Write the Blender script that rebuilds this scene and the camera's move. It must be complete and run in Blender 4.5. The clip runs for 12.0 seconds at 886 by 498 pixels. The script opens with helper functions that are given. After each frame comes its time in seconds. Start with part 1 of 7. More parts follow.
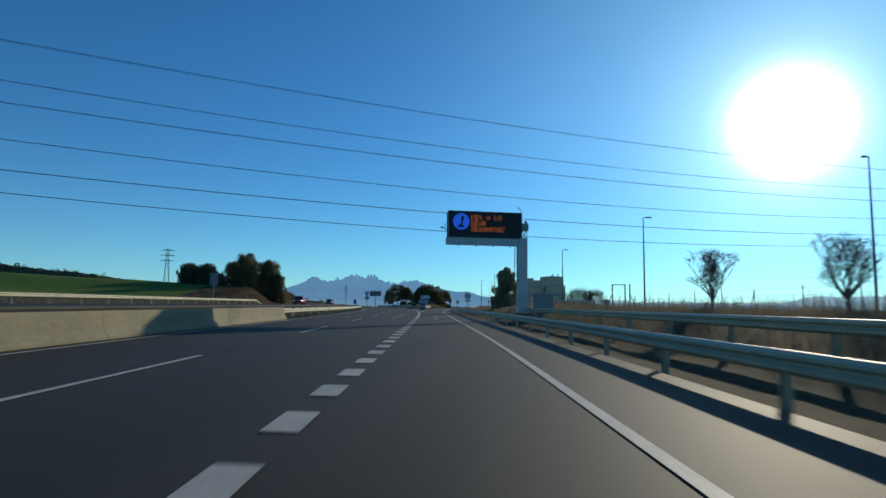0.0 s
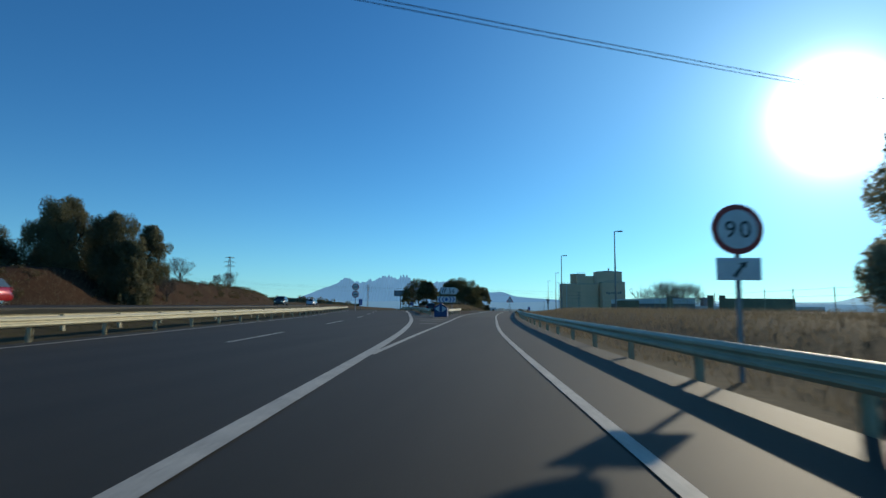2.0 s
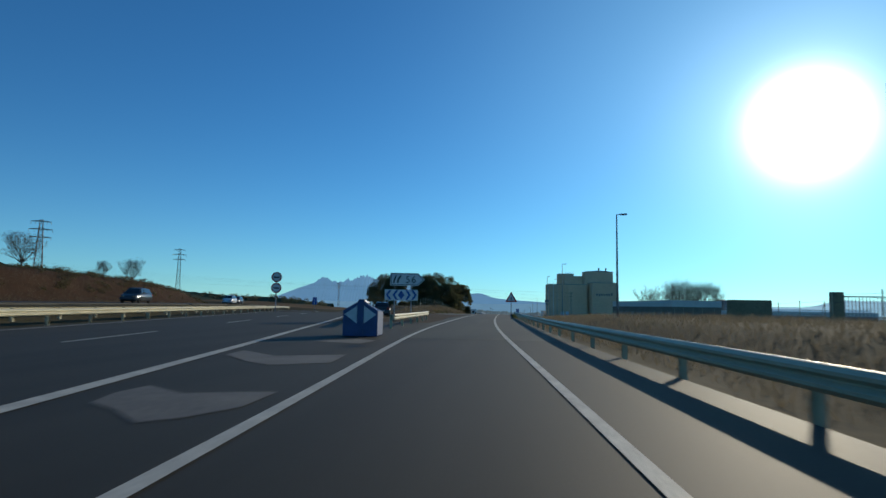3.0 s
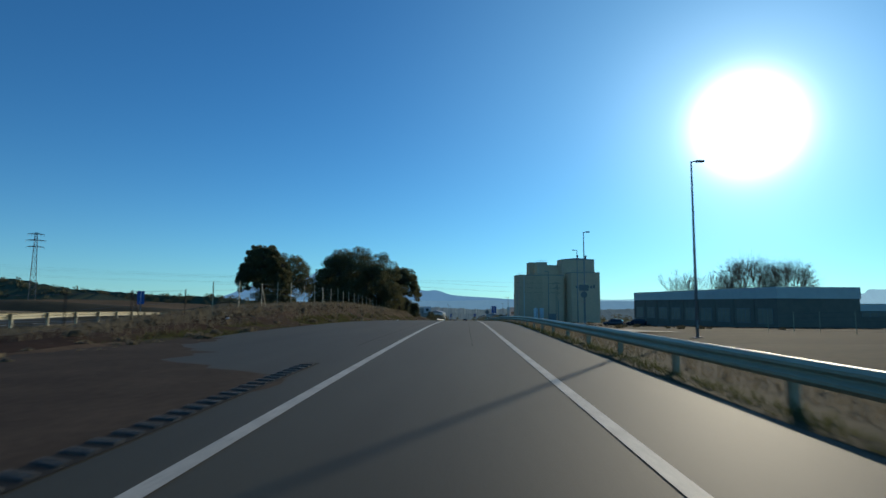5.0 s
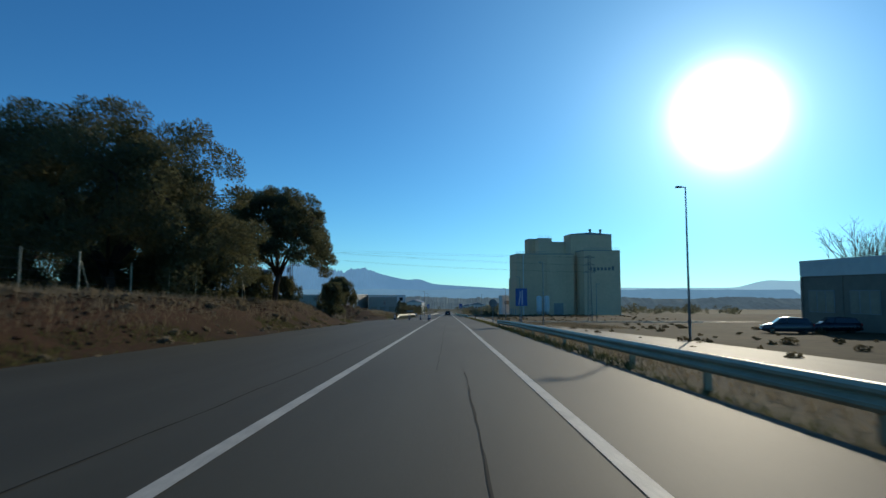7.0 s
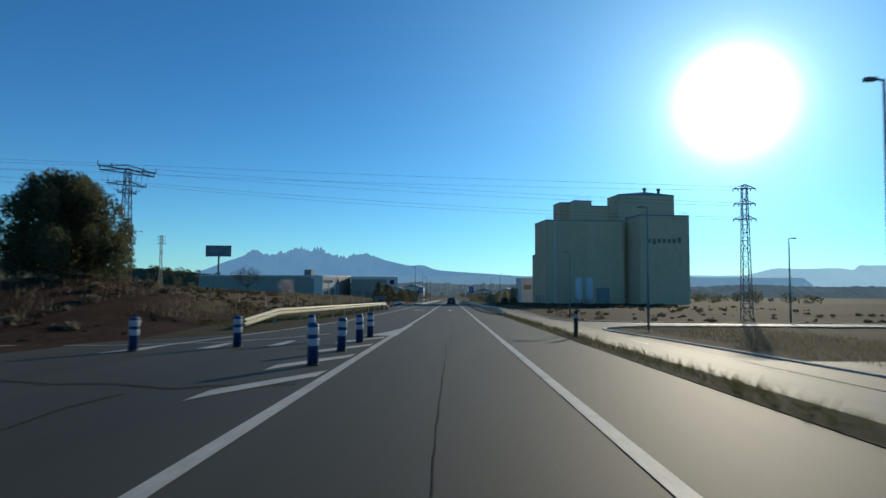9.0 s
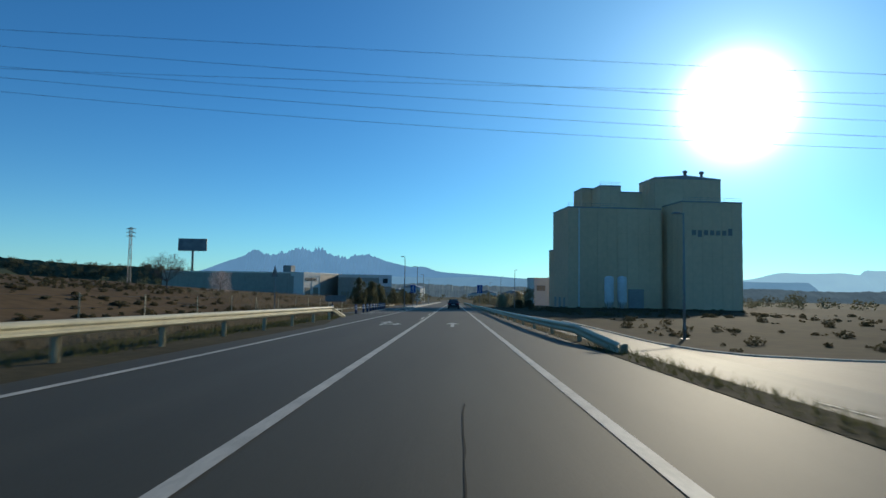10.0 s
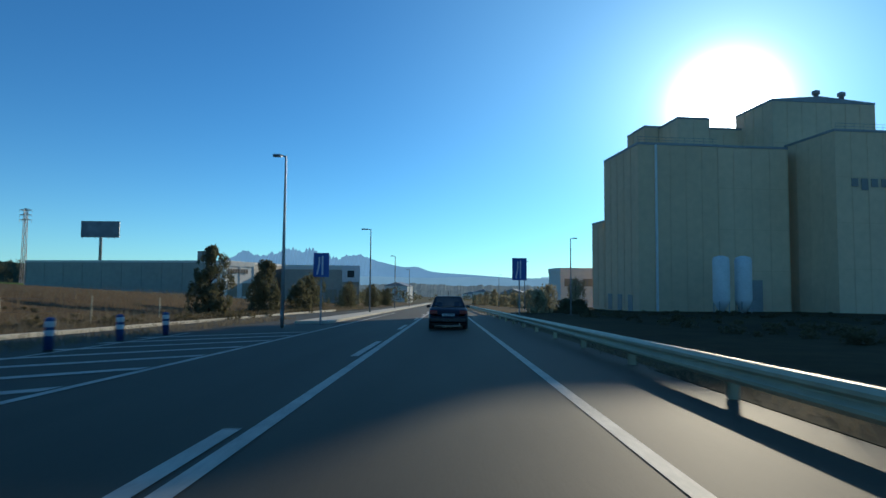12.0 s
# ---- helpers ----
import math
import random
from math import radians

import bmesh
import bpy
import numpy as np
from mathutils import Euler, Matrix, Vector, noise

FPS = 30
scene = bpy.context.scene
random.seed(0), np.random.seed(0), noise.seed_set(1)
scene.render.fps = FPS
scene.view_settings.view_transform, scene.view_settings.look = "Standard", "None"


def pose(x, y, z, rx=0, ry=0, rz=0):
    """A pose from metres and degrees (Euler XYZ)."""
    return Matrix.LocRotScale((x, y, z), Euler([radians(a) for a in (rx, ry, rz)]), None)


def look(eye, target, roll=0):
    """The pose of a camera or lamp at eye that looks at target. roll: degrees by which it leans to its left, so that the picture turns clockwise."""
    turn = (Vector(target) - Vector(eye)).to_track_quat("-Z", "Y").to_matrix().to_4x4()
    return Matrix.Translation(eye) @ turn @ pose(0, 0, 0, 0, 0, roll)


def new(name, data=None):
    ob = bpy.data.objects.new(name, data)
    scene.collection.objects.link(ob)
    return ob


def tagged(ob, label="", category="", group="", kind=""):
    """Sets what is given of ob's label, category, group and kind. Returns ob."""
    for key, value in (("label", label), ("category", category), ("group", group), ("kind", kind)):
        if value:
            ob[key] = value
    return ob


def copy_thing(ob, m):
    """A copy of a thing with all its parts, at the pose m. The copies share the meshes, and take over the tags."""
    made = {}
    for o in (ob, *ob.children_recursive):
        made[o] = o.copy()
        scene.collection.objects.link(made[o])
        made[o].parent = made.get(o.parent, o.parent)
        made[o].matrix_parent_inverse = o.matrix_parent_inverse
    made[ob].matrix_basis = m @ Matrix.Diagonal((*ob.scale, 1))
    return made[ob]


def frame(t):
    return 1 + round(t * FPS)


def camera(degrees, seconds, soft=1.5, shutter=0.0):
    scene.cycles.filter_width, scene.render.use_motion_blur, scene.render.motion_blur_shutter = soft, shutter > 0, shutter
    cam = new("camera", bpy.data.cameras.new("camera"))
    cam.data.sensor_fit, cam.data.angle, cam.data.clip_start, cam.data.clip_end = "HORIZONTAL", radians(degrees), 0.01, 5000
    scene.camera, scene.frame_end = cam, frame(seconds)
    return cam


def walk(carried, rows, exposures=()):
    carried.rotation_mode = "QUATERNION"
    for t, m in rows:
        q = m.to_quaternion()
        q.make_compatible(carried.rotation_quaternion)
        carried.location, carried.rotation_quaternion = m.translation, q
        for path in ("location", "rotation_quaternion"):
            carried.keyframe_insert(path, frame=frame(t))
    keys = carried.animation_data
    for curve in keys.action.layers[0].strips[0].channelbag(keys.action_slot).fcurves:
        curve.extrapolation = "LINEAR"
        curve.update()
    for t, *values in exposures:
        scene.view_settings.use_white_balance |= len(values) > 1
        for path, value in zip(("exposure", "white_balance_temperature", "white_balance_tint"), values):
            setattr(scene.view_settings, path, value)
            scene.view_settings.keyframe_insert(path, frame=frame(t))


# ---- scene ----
cam = camera(75.0, 12.0, shutter=0.14)
PATH = [
    (0, 14.97, -0.01, 1.20, 95.45, -0.72, 5.38),
    (0.5, 13.11, 19.02, 1.16, 95.28, -0.57, 6.01),
    (1, 11.15, 37.67, 1.13, 95.24, -0.24, 6.89),
    (1.5, 9.13, 55.94, 1.10, 95.46, 0.03, 7.84),
    (2, 6.96, 73.82, 1.08, 95.51, -0.44, 8.68),
    (2.5, 4.98, 91.52, 1.06, 95.71, -1.11, 8.20),
    (3, 3.59, 109.29, 1.04, 95.63, -1.08, 6.58),
    (3.5, 2.43, 127.09, 1.02, 95.58, -0.95, 5.54),
    (4, 1.46, 144.91, 1.01, 95.50, -0.69, 4.25),
    (4.5, 0.78, 162.71, 1.01, 95.43, -0.41, 3.05),
    (5, 0.46, 180.44, 1.00, 95.41, -0.23, 2.25),
    (5.5, 0.38, 198.09, 1.00, 95.46, -0.06, 1.29),
    (6, 0.37, 215.68, 0.91, 95.10, 0.14, 0.91),
    (6.5, 0.35, 233.06, 0.63, 94.74, -0.25, 0.56),
    (7, 0.34, 250.11, 0.20, 94.35, -0.01, 0.52),
    (7.5, 0.32, 266.83, -0.29, 94.02, 0.05, 0.56),
    (8, 0.30, 283.22, -0.79, 93.55, 0.01, 0.68),
    (8.5, 0.28, 299.23, -1.30, 93.15, -0.13, 0.81),
    (9, 0.26, 314.82, -1.81, 93.02, -0.34, 0.88),
    (9.5, 0.20, 329.99, -2.31, 93.20, -0.84, 0.94),
    (10, 0.14, 344.74, -2.79, 93.20, -0.86, 1.05),
    (10.5, 0.08, 359.55, -3.28, 93.27, -0.70, 0.82),
    (11, 0.09, 374.80, -3.78, 93.18, -0.41, 0.55),
    (11.5, 0.09, 389.41, -4.27, 93.32, -0.52, 0.53),
    (12, 0.10, 403.56, -4.73, 93.25, -0.48, 0.37),
]
walk(cam, [(t, pose(*p)) for t, *p in PATH], [(0, 0.0), (1, 0.15), (2, 0.12), (3, 0.0), (5, -0.08), (7, 0.0), (9.5, 0.06), (11, 0.14), (12, 0.25)])

# ---- light: low winter sun ahead and to the right, clear sky ----
SUN_AZ, SUN_EL = radians(26.1), radians(15.65)
SUN_DIR = Vector((math.sin(SUN_AZ) * math.cos(SUN_EL), math.cos(SUN_AZ) * math.cos(SUN_EL), math.sin(SUN_EL)))


def make_sky():
    w = bpy.data.worlds.new("sky")
    scene.world = w
    w.use_nodes = True
    nt = w.node_tree
    nt.nodes.clear()
    out = nt.nodes.new("ShaderNodeOutputWorld")
    sky = nt.nodes.new("ShaderNodeTexSky")
    sky.sky_type = "NISHITA"
    sky.sun_disc = False
    sky.sun_elevation, sky.sun_rotation = SUN_EL, SUN_AZ
    sky.altitude, sky.air_density, sky.dust_density, sky.ozone_density = 300, 1.0, 0.05, 4.0
    hsv = nt.nodes.new("ShaderNodeHueSaturation")
    hsv.inputs["Saturation"].default_value = 1.0
    tint = nt.nodes.new("ShaderNodeMix")
    tint.data_type, tint.blend_type = "RGBA", "MULTIPLY"
    tint.inputs[0].default_value = 1.0
    tint.inputs[7].default_value = (0.39, 0.93, 1.22, 1)
    bg = nt.nodes.new("ShaderNodeBackground")
    bg.inputs["Strength"].default_value = 0.088
    nt.links.new(sky.outputs["Color"], hsv.inputs["Color"])
    nt.links.new(hsv.outputs["Color"], tint.inputs[6])
    nt.links.new(tint.outputs[2], bg.inputs["Color"])
    # the sun itself with its aureole
    co = nt.nodes.new("ShaderNodeTexCoord")
    dot = nt.nodes.new("ShaderNodeVectorMath")
    dot.operation = "DOT_PRODUCT"
    dot.inputs[1].default_value = SUN_DIR
    nt.links.new(co.outputs["Generated"], dot.inputs[0])
    clamp = nt.nodes.new("ShaderNodeMath")
    clamp.operation = "MAXIMUM"
    clamp.inputs[1].default_value = 0.0
    nt.links.new(dot.outputs["Value"], clamp.inputs[0])
    last = bg.outputs[0]
    # pale haze low over the horizon
    sep = nt.nodes.new("ShaderNodeSeparateXYZ")
    nt.links.new(co.outputs["Generated"], sep.inputs[0])
    up = nt.nodes.new("ShaderNodeMath")
    up.operation = "ABSOLUTE"
    nt.links.new(sep.outputs["Z"], up.inputs[0])
    inv = nt.nodes.new("ShaderNodeMath")
    inv.operation, inv.inputs[0].default_value = "SUBTRACT", 1.0
    nt.links.new(up.outputs[0], inv.inputs[1])
    hz = nt.nodes.new("ShaderNodeMath")
    hz.operation, hz.inputs[1].default_value = "POWER", 11.0
    nt.links.new(inv.outputs[0], hz.inputs[0])
    hm = nt.nodes.new("ShaderNodeMath")
    hm.operation, hm.inputs[1].default_value = "MULTIPLY", 0.215
    nt.links.new(hz.outputs[0], hm.inputs[0])
    hb = nt.nodes.new("ShaderNodeBackground")
    hb.inputs["Color"].default_value = (0.56, 0.84, 1.0, 1)
    nt.links.new(hm.outputs[0], hb.inputs["Strength"])
    ha = nt.nodes.new("ShaderNodeAddShader")
    nt.links.new(last, ha.inputs[0])
    nt.links.new(hb.outputs[0], ha.inputs[1])
    last = ha.outputs[0]
    for power, gain, tint in ((760, 6.0, (1, 1, 1)), (90, 0.5, (0.76, 0.96, 1)), (13, 0.33, (0.46, 0.88, 1))):
        pw = nt.nodes.new("ShaderNodeMath")
        pw.operation = "POWER"
        pw.inputs[1].default_value = power
        nt.links.new(clamp.outputs[0], pw.inputs[0])
        mu = nt.nodes.new("ShaderNodeMath")
        mu.operation = "MULTIPLY"
        mu.inputs[1].default_value = gain
        nt.links.new(pw.outputs[0], mu.inputs[0])
        b2 = nt.nodes.new("ShaderNodeBackground")
        b2.inputs["Color"].default_value = (*tint, 1)
        nt.links.new(mu.outputs[0], b2.inputs["Strength"])
        add = nt.nodes.new("ShaderNodeAddShader")
        nt.links.new(last, add.inputs[0])
        nt.links.new(b2.outputs[0], add.inputs[1])
        last = add.outputs[0]
    nt.links.new(last, out.inputs["Surface"])


make_sky()
sun = new("sun", bpy.data.lights.new("sun", "SUN"))
sun.data.energy, sun.data.angle, sun.data.color = 2.9, radians(0.53), (1.0, 0.89, 0.68)
sun.matrix_world = look(SUN_DIR * 100, (0, 0, 0))


# ---- materials ----
def mat(name, col, col2=None, rough=0.8, metal=0.0, grain=8.0, stain=0.6, bump=0.15, mix=0.5, emit=0.0, rnd=0.0, spec=0.5, stretch=1.0):
    """Two-scale noise between col and col2 at world size, with fine relief."""
    m = bpy.data.materials.new(name)
    m.use_nodes = True
    nt = m.node_tree
    bs = nt.nodes["Principled BSDF"]
    bs.inputs["Roughness"].default_value, bs.inputs["Metallic"].default_value = rough, metal
    bs.inputs["Specular IOR Level"].default_value = spec
    col2 = col2 or tuple(c * 0.72 for c in col)
    geo = nt.nodes.new("ShaderNodeNewGeometry")
    n1 = nt.nodes.new("ShaderNodeTexNoise")
    n1.inputs["Scale"].default_value, n1.inputs["Detail"].default_value = grain, 4
    n2 = nt.nodes.new("ShaderNodeTexNoise")
    n2.inputs["Scale"].default_value, n2.inputs["Detail"].default_value = stain, 5
    nt.links.new(geo.outputs["Position"], n1.inputs["Vector"])
    if stretch != 1.0:
        vm = nt.nodes.new("ShaderNodeVectorMath")
        vm.operation = "MULTIPLY"
        vm.inputs[1].default_value = (1.0, stretch, 1.0)
        nt.links.new(geo.outputs["Position"], vm.inputs[0])
        nt.links.new(vm.outputs["Vector"], n2.inputs["Vector"])
    else:
        nt.links.new(geo.outputs["Position"], n2.inputs["Vector"])
    r1 = nt.nodes.new("ShaderNodeMapRange")
    r1.inputs["From Min"].default_value, r1.inputs["From Max"].default_value = 0.3, 0.7
    nt.links.new(n1.outputs["Fac"], r1.inputs["Value"])
    r2 = nt.nodes.new("ShaderNodeMapRange")
    r2.inputs["From Min"].default_value, r2.inputs["From Max"].default_value = 0.32, 0.68
    nt.links.new(n2.outputs["Fac"], r2.inputs["Value"])
    av = nt.nodes.new("ShaderNodeMix")
    av.data_type = "FLOAT"
    av.inputs[0].default_value = mix
    nt.links.new(r1.outputs[0], av.inputs[2])
    nt.links.new(r2.outputs[0], av.inputs[3])
    mx = nt.nodes.new("ShaderNodeMix")
    mx.data_type = "RGBA"
    mx.inputs[6].default_value, mx.inputs[7].default_value = (*col2, 1), (*col, 1)
    nt.links.new(av.outputs[0], mx.inputs[0])
    colour = mx.outputs[2]
    if rnd:
        oi = nt.nodes.new("ShaderNodeObjectInfo")
        hv = nt.nodes.new("ShaderNodeHueSaturation")
        rr = nt.nodes.new("ShaderNodeMapRange")
        rr.inputs["To Min"].default_value, rr.inputs["To Max"].default_value = 1 - rnd, 1 + rnd
        nt.links.new(oi.outputs["Random"], rr.inputs["Value"])
        nt.links.new(rr.outputs[0], hv.inputs["Value"])
        nt.links.new(colour, hv.inputs["Color"])
        colour = hv.outputs["Color"]
    nt.links.new(colour, bs.inputs["Base Color"])
    if bump:
        b = nt.nodes.new("ShaderNodeBump")
        b.inputs["Strength"].default_value, b.inputs["Distance"].default_value = bump, 0.02
        nt.links.new(n1.outputs["Fac"], b.inputs["Height"])
        nt.links.new(b.outputs["Normal"], bs.inputs["Normal"])
    # self-glow in the base colour, used for the painted haze of far land
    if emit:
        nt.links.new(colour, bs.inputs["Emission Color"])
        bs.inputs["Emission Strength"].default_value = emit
    return m


def leafy(name, col, col2):
    m = mat(name, col, col2, rough=0.75, grain=1.7, stain=0.35, bump=0, spec=0.15)
    nt = m.node_tree
    bs = nt.nodes["Principled BSDF"]
    tr = nt.nodes.new("ShaderNodeBsdfTranslucent")
    tr.inputs["Color"].default_value = (*[min(1, c * 1.6) for c in col], 1)
    ms = nt.nodes.new("ShaderNodeMixShader")
    ms.inputs[0].default_value = 0.28
    nt.links.new(bs.outputs[0], ms.inputs[1])
    nt.links.new(tr.outputs[0], ms.inputs[2])
    nt.links.new(ms.outputs[0], nt.nodes["Material Output"].inputs["Surface"])
    return m


def clear_glass():
    """Lightly tinted window glass with a mirror sheen."""
    m = bpy.data.materials.new("tinted_window_glass")
    m.use_nodes = True
    nt = m.node_tree
    clear = nt.nodes.new("ShaderNodeBsdfTransparent")
    clear.inputs["Color"].default_value = (0.5, 0.56, 0.58, 1)
    shine = nt.nodes.new("ShaderNodeBsdfGlossy")
    shine.inputs["Roughness"].default_value = 0.04
    ms = nt.nodes.new("ShaderNodeMixShader")
    ms.inputs[0].default_value = 0.12
    nt.links.new(clear.outputs[0], ms.inputs[1])
    nt.links.new(shine.outputs[0], ms.inputs[2])
    nt.links.new(ms.outputs[0], nt.nodes["Material Output"].inputs["Surface"])
    return m


def glow(name, col, strength):
    m = bpy.data.materials.new(name)
    m.use_nodes = True
    bs = m.node_tree.nodes["Principled BSDF"]
    bs.inputs["Base Color"].default_value = (*col, 1)
    bs.inputs["Emission Color"].default_value = (*col, 1)
    bs.inputs["Emission Strength"].default_value = strength
    return m


ASPHALT = mat("asphalt", (0.043, 0.039, 0.028), (0.024, 0.022, 0.016), rough=0.72, grain=42, stain=0.9, bump=0.14, spec=0.2, stretch=0.07, mix=0.6)
OLD_ASPHALT = mat("old_asphalt", (0.066, 0.062, 0.042), (0.037, 0.035, 0.024), rough=0.72, grain=38, stain=0.8, bump=0.14, spec=0.2, stretch=0.09, mix=0.6)
PATCH = mat("worn_paint_patch", (0.145, 0.135, 0.112), (0.068, 0.065, 0.058), rough=0.8, grain=9, stain=1.2, bump=0.3)
TAR = mat("tar_seam", (0.034, 0.032, 0.026), rough=0.9, grain=20, spec=0.1)
PAINT = mat("road_paint", (0.58, 0.55, 0.45), (0.28, 0.265, 0.22), rough=0.7, grain=22, stain=1.7, bump=0.15, mix=0.45)
FADED = mat("faded_road_paint", (0.2, 0.19, 0.165), (0.075, 0.072, 0.062), rough=0.75, grain=16, stain=2.2, bump=0.2, mix=0.5)
CONCRETE = mat("concrete", (0.31, 0.265, 0.155), (0.17, 0.145, 0.085), rough=0.9, grain=7, stain=0.5, bump=0.3)
KERB = mat("kerb_concrete", (0.6, 0.55, 0.43), (0.4, 0.365, 0.285), rough=0.9, grain=9, stain=0.7)
STEEL = mat("galvanised_steel", (0.52, 0.465, 0.3), (0.35, 0.315, 0.21), rough=0.5, metal=0.2, grain=5, stain=0.7, bump=0.05)
PALE = mat("pale_painted_steel", (0.62, 0.62, 0.6), (0.48, 0.48, 0.46), rough=0.5, metal=0.1, grain=3, stain=0.7, bump=0.04)
DULL = mat("grey_painted_steel", (0.33, 0.34, 0.34), (0.22, 0.23, 0.23), rough=0.5, metal=0.4, grain=5, stain=0.8, bump=0.05)
RUST = mat("weathered_lattice_steel", (0.34, 0.29, 0.25), (0.22, 0.19, 0.17), rough=0.6, metal=0.5, grain=6, stain=0.5)
BLACK = mat("black_matt", (0.02, 0.02, 0.022), rough=0.6, grain=12, bump=0.05)
RUBBER = mat("tyre_rubber", (0.018, 0.018, 0.018), rough=0.85, grain=25)
WIRE = mat("overhead_wire", (0.06, 0.06, 0.065), rough=0.5, metal=0.6, bump=0)
WASTE = mat("waste_ground", (0.072, 0.058, 0.029), (0.03, 0.027, 0.014), rough=0.95, grain=1.1, stain=0.09, bump=0.9, spec=0.04)
DRY = mat("dry_grass_ground", (0.105, 0.086, 0.048), (0.042, 0.038, 0.024), rough=0.95, grain=3.5, stain=0.22, bump=0.9, spec=0.04)
VERGE = mat("trodden_verge", (0.06, 0.052, 0.026), (0.024, 0.024, 0.013), rough=0.95, grain=5, stain=0.8, bump=1.0, spec=0.04)
SANDY = mat("sandy_soil", (0.18, 0.118, 0.068), (0.075, 0.048, 0.03), rough=0.95, grain=3.2, stain=0.5, bump=1.0, spec=0.04)
APRON = mat("dusty_pink_soil", (0.1, 0.072, 0.05), (0.05, 0.037, 0.027), rough=0.95, grain=6, stain=0.7, bump=0.6, spec=0.04)
SOIL = mat("red_soil", (0.08, 0.043, 0.025), (0.034, 0.021, 0.013), rough=0.95, grain=2.2, stain=0.35, bump=1.0, spec=0.04)
PLOUGH = mat("ploughed_field", (0.19, 0.122, 0.06), (0.085, 0.058, 0.032), rough=0.95, grain=1.2, stain=0.05, bump=0.8, spec=0.04)
GREEN = mat("winter_crop_field", (0.13, 0.2, 0.035), (0.075, 0.12, 0.028), rough=0.95, grain=1.3, stain=0.04, bump=0.6, spec=0.04)
FARLAND = mat("distant_plain", (0.115, 0.1, 0.062), (0.05, 0.06, 0.034), rough=0.95, grain=0.05, stain=0.008, bump=0, spec=0.04)
PINE = leafy("pine_needles", (0.122, 0.118, 0.056), (0.066, 0.067, 0.035))
LEAF = leafy("evergreen_leaves", (0.15, 0.142, 0.078), (0.078, 0.078, 0.045))
REEDY = leafy("poplar_leaves", (0.36, 0.32, 0.2), (0.2, 0.185, 0.115))
BLOSSOM = leafy("almond_blossom", (0.55, 0.45, 0.42), (0.3, 0.22, 0.18))
STRAW = leafy("straw", (0.21, 0.172, 0.112), (0.1, 0.084, 0.056))
SCRUB = leafy("scrub_leaves", (0.12, 0.098, 0.05), (0.05, 0.048, 0.027))
WEED = leafy("weeds", (0.1, 0.1, 0.036), (0.055, 0.055, 0.024))
BARK = mat("bark", (0.1, 0.077, 0.06), (0.045, 0.036, 0.03), rough=0.95, grain=9, stain=1.5, bump=0.8, spec=0.04)
TWIG = mat("bare_twigs", (0.2, 0.165, 0.13), (0.12, 0.1, 0.08), rough=0.9, grain=6, spec=0.04)
WHITE = mat("white_sheeting", (0.75, 0.75, 0.73), (0.6, 0.6, 0.58), rough=0.5, grain=4, stain=1.0, bump=0.02)
SIGNRED = mat("sign_red", (0.42, 0.035, 0.03), (0.3, 0.03, 0.025), rough=0.45, bump=0.02)
SIGNBLUE = mat("sign_blue", (0.025, 0.11, 0.38), (0.02, 0.08, 0.3), rough=0.45, bump=0.02)
SIGNBLACK = mat("sign_black", (0.02, 0.02, 0.02), rough=0.5, bump=0)
BACK = mat("sign_back", (0.24, 0.24, 0.235), (0.17, 0.17, 0.17), rough=0.5, metal=0.6, grain=4)
BLUEPL = mat("blue_plastic", (0.02, 0.065, 0.2), (0.014, 0.045, 0.13), rough=0.5, grain=5, stain=2.0, bump=0.05)
SILVERTAPE = mat("reflective_band", (0.62, 0.63, 0.63), (0.45, 0.46, 0.46), rough=0.45, grain=8)
SILO = mat("silo_cladding", (0.82, 0.58, 0.37), (0.66, 0.47, 0.3), rough=0.8, grain=0.9, stain=0.08, bump=0.1)
SILO2 = mat("silo_cladding_dark", (0.76, 0.53, 0.33), (0.6, 0.42, 0.27), rough=0.8, grain=0.9, stain=0.08, bump=0.1)
ROOF = mat("metal_roof", (0.32, 0.32, 0.32), (0.24, 0.24, 0.24), rough=0.5, metal=0.4, grain=2, stain=0.1)
SHED = mat("shed_cladding", (0.4, 0.365, 0.3), (0.3, 0.275, 0.23), rough=0.6, grain=1.0, stain=0.06, bump=0.05)
SHEDWHITE = mat("shed_white", (0.72, 0.7, 0.62), (0.6, 0.58, 0.52), rough=0.6, grain=1.2, stain=0.1, bump=0.05)
DARKWALL = mat("dark_rendered_wall", (0.27, 0.225, 0.165), (0.19, 0.16, 0.12), rough=0.85, grain=1.3, stain=0.15, bump=0.2)
BRICKY = mat("warehouse_wall", (0.62, 0.5, 0.34), (0.5, 0.4, 0.27), rough=0.85, grain=1.3, stain=0.15, bump=0.2)
DUSTGLASS = mat("dusty_glass", (0.34, 0.29, 0.2), (0.24, 0.2, 0.14), rough=0.45, grain=2, bump=0)
GLASS = mat("dark_glass", (0.02, 0.025, 0.03), (0.015, 0.018, 0.02), rough=0.08, grain=2, bump=0, spec=0.8)
CARBLUE = mat("dark_car_paint", (0.018, 0.02, 0.03), (0.014, 0.016, 0.024), rough=0.22, metal=0.3, grain=3, bump=0, spec=0.6)
CARRED = mat("red_car_paint", (0.45, 0.015, 0.02), (0.36, 0.012, 0.016), rough=0.22, metal=0.2, grain=3, bump=0, spec=0.6)
CARGREY = mat("grey_car_paint", (0.1, 0.105, 0.11), (0.08, 0.085, 0.09), rough=0.25, metal=0.5, grain=3, bump=0)
CARWHITE = mat("white_car_paint", (0.7, 0.7, 0.7), (0.62, 0.62, 0.62), rough=0.25, grain=3, bump=0)
TAILRED = mat("tail_lamp_red", (0.3, 0.01, 0.012), (0.2, 0.01, 0.01), rough=0.2, bump=0)
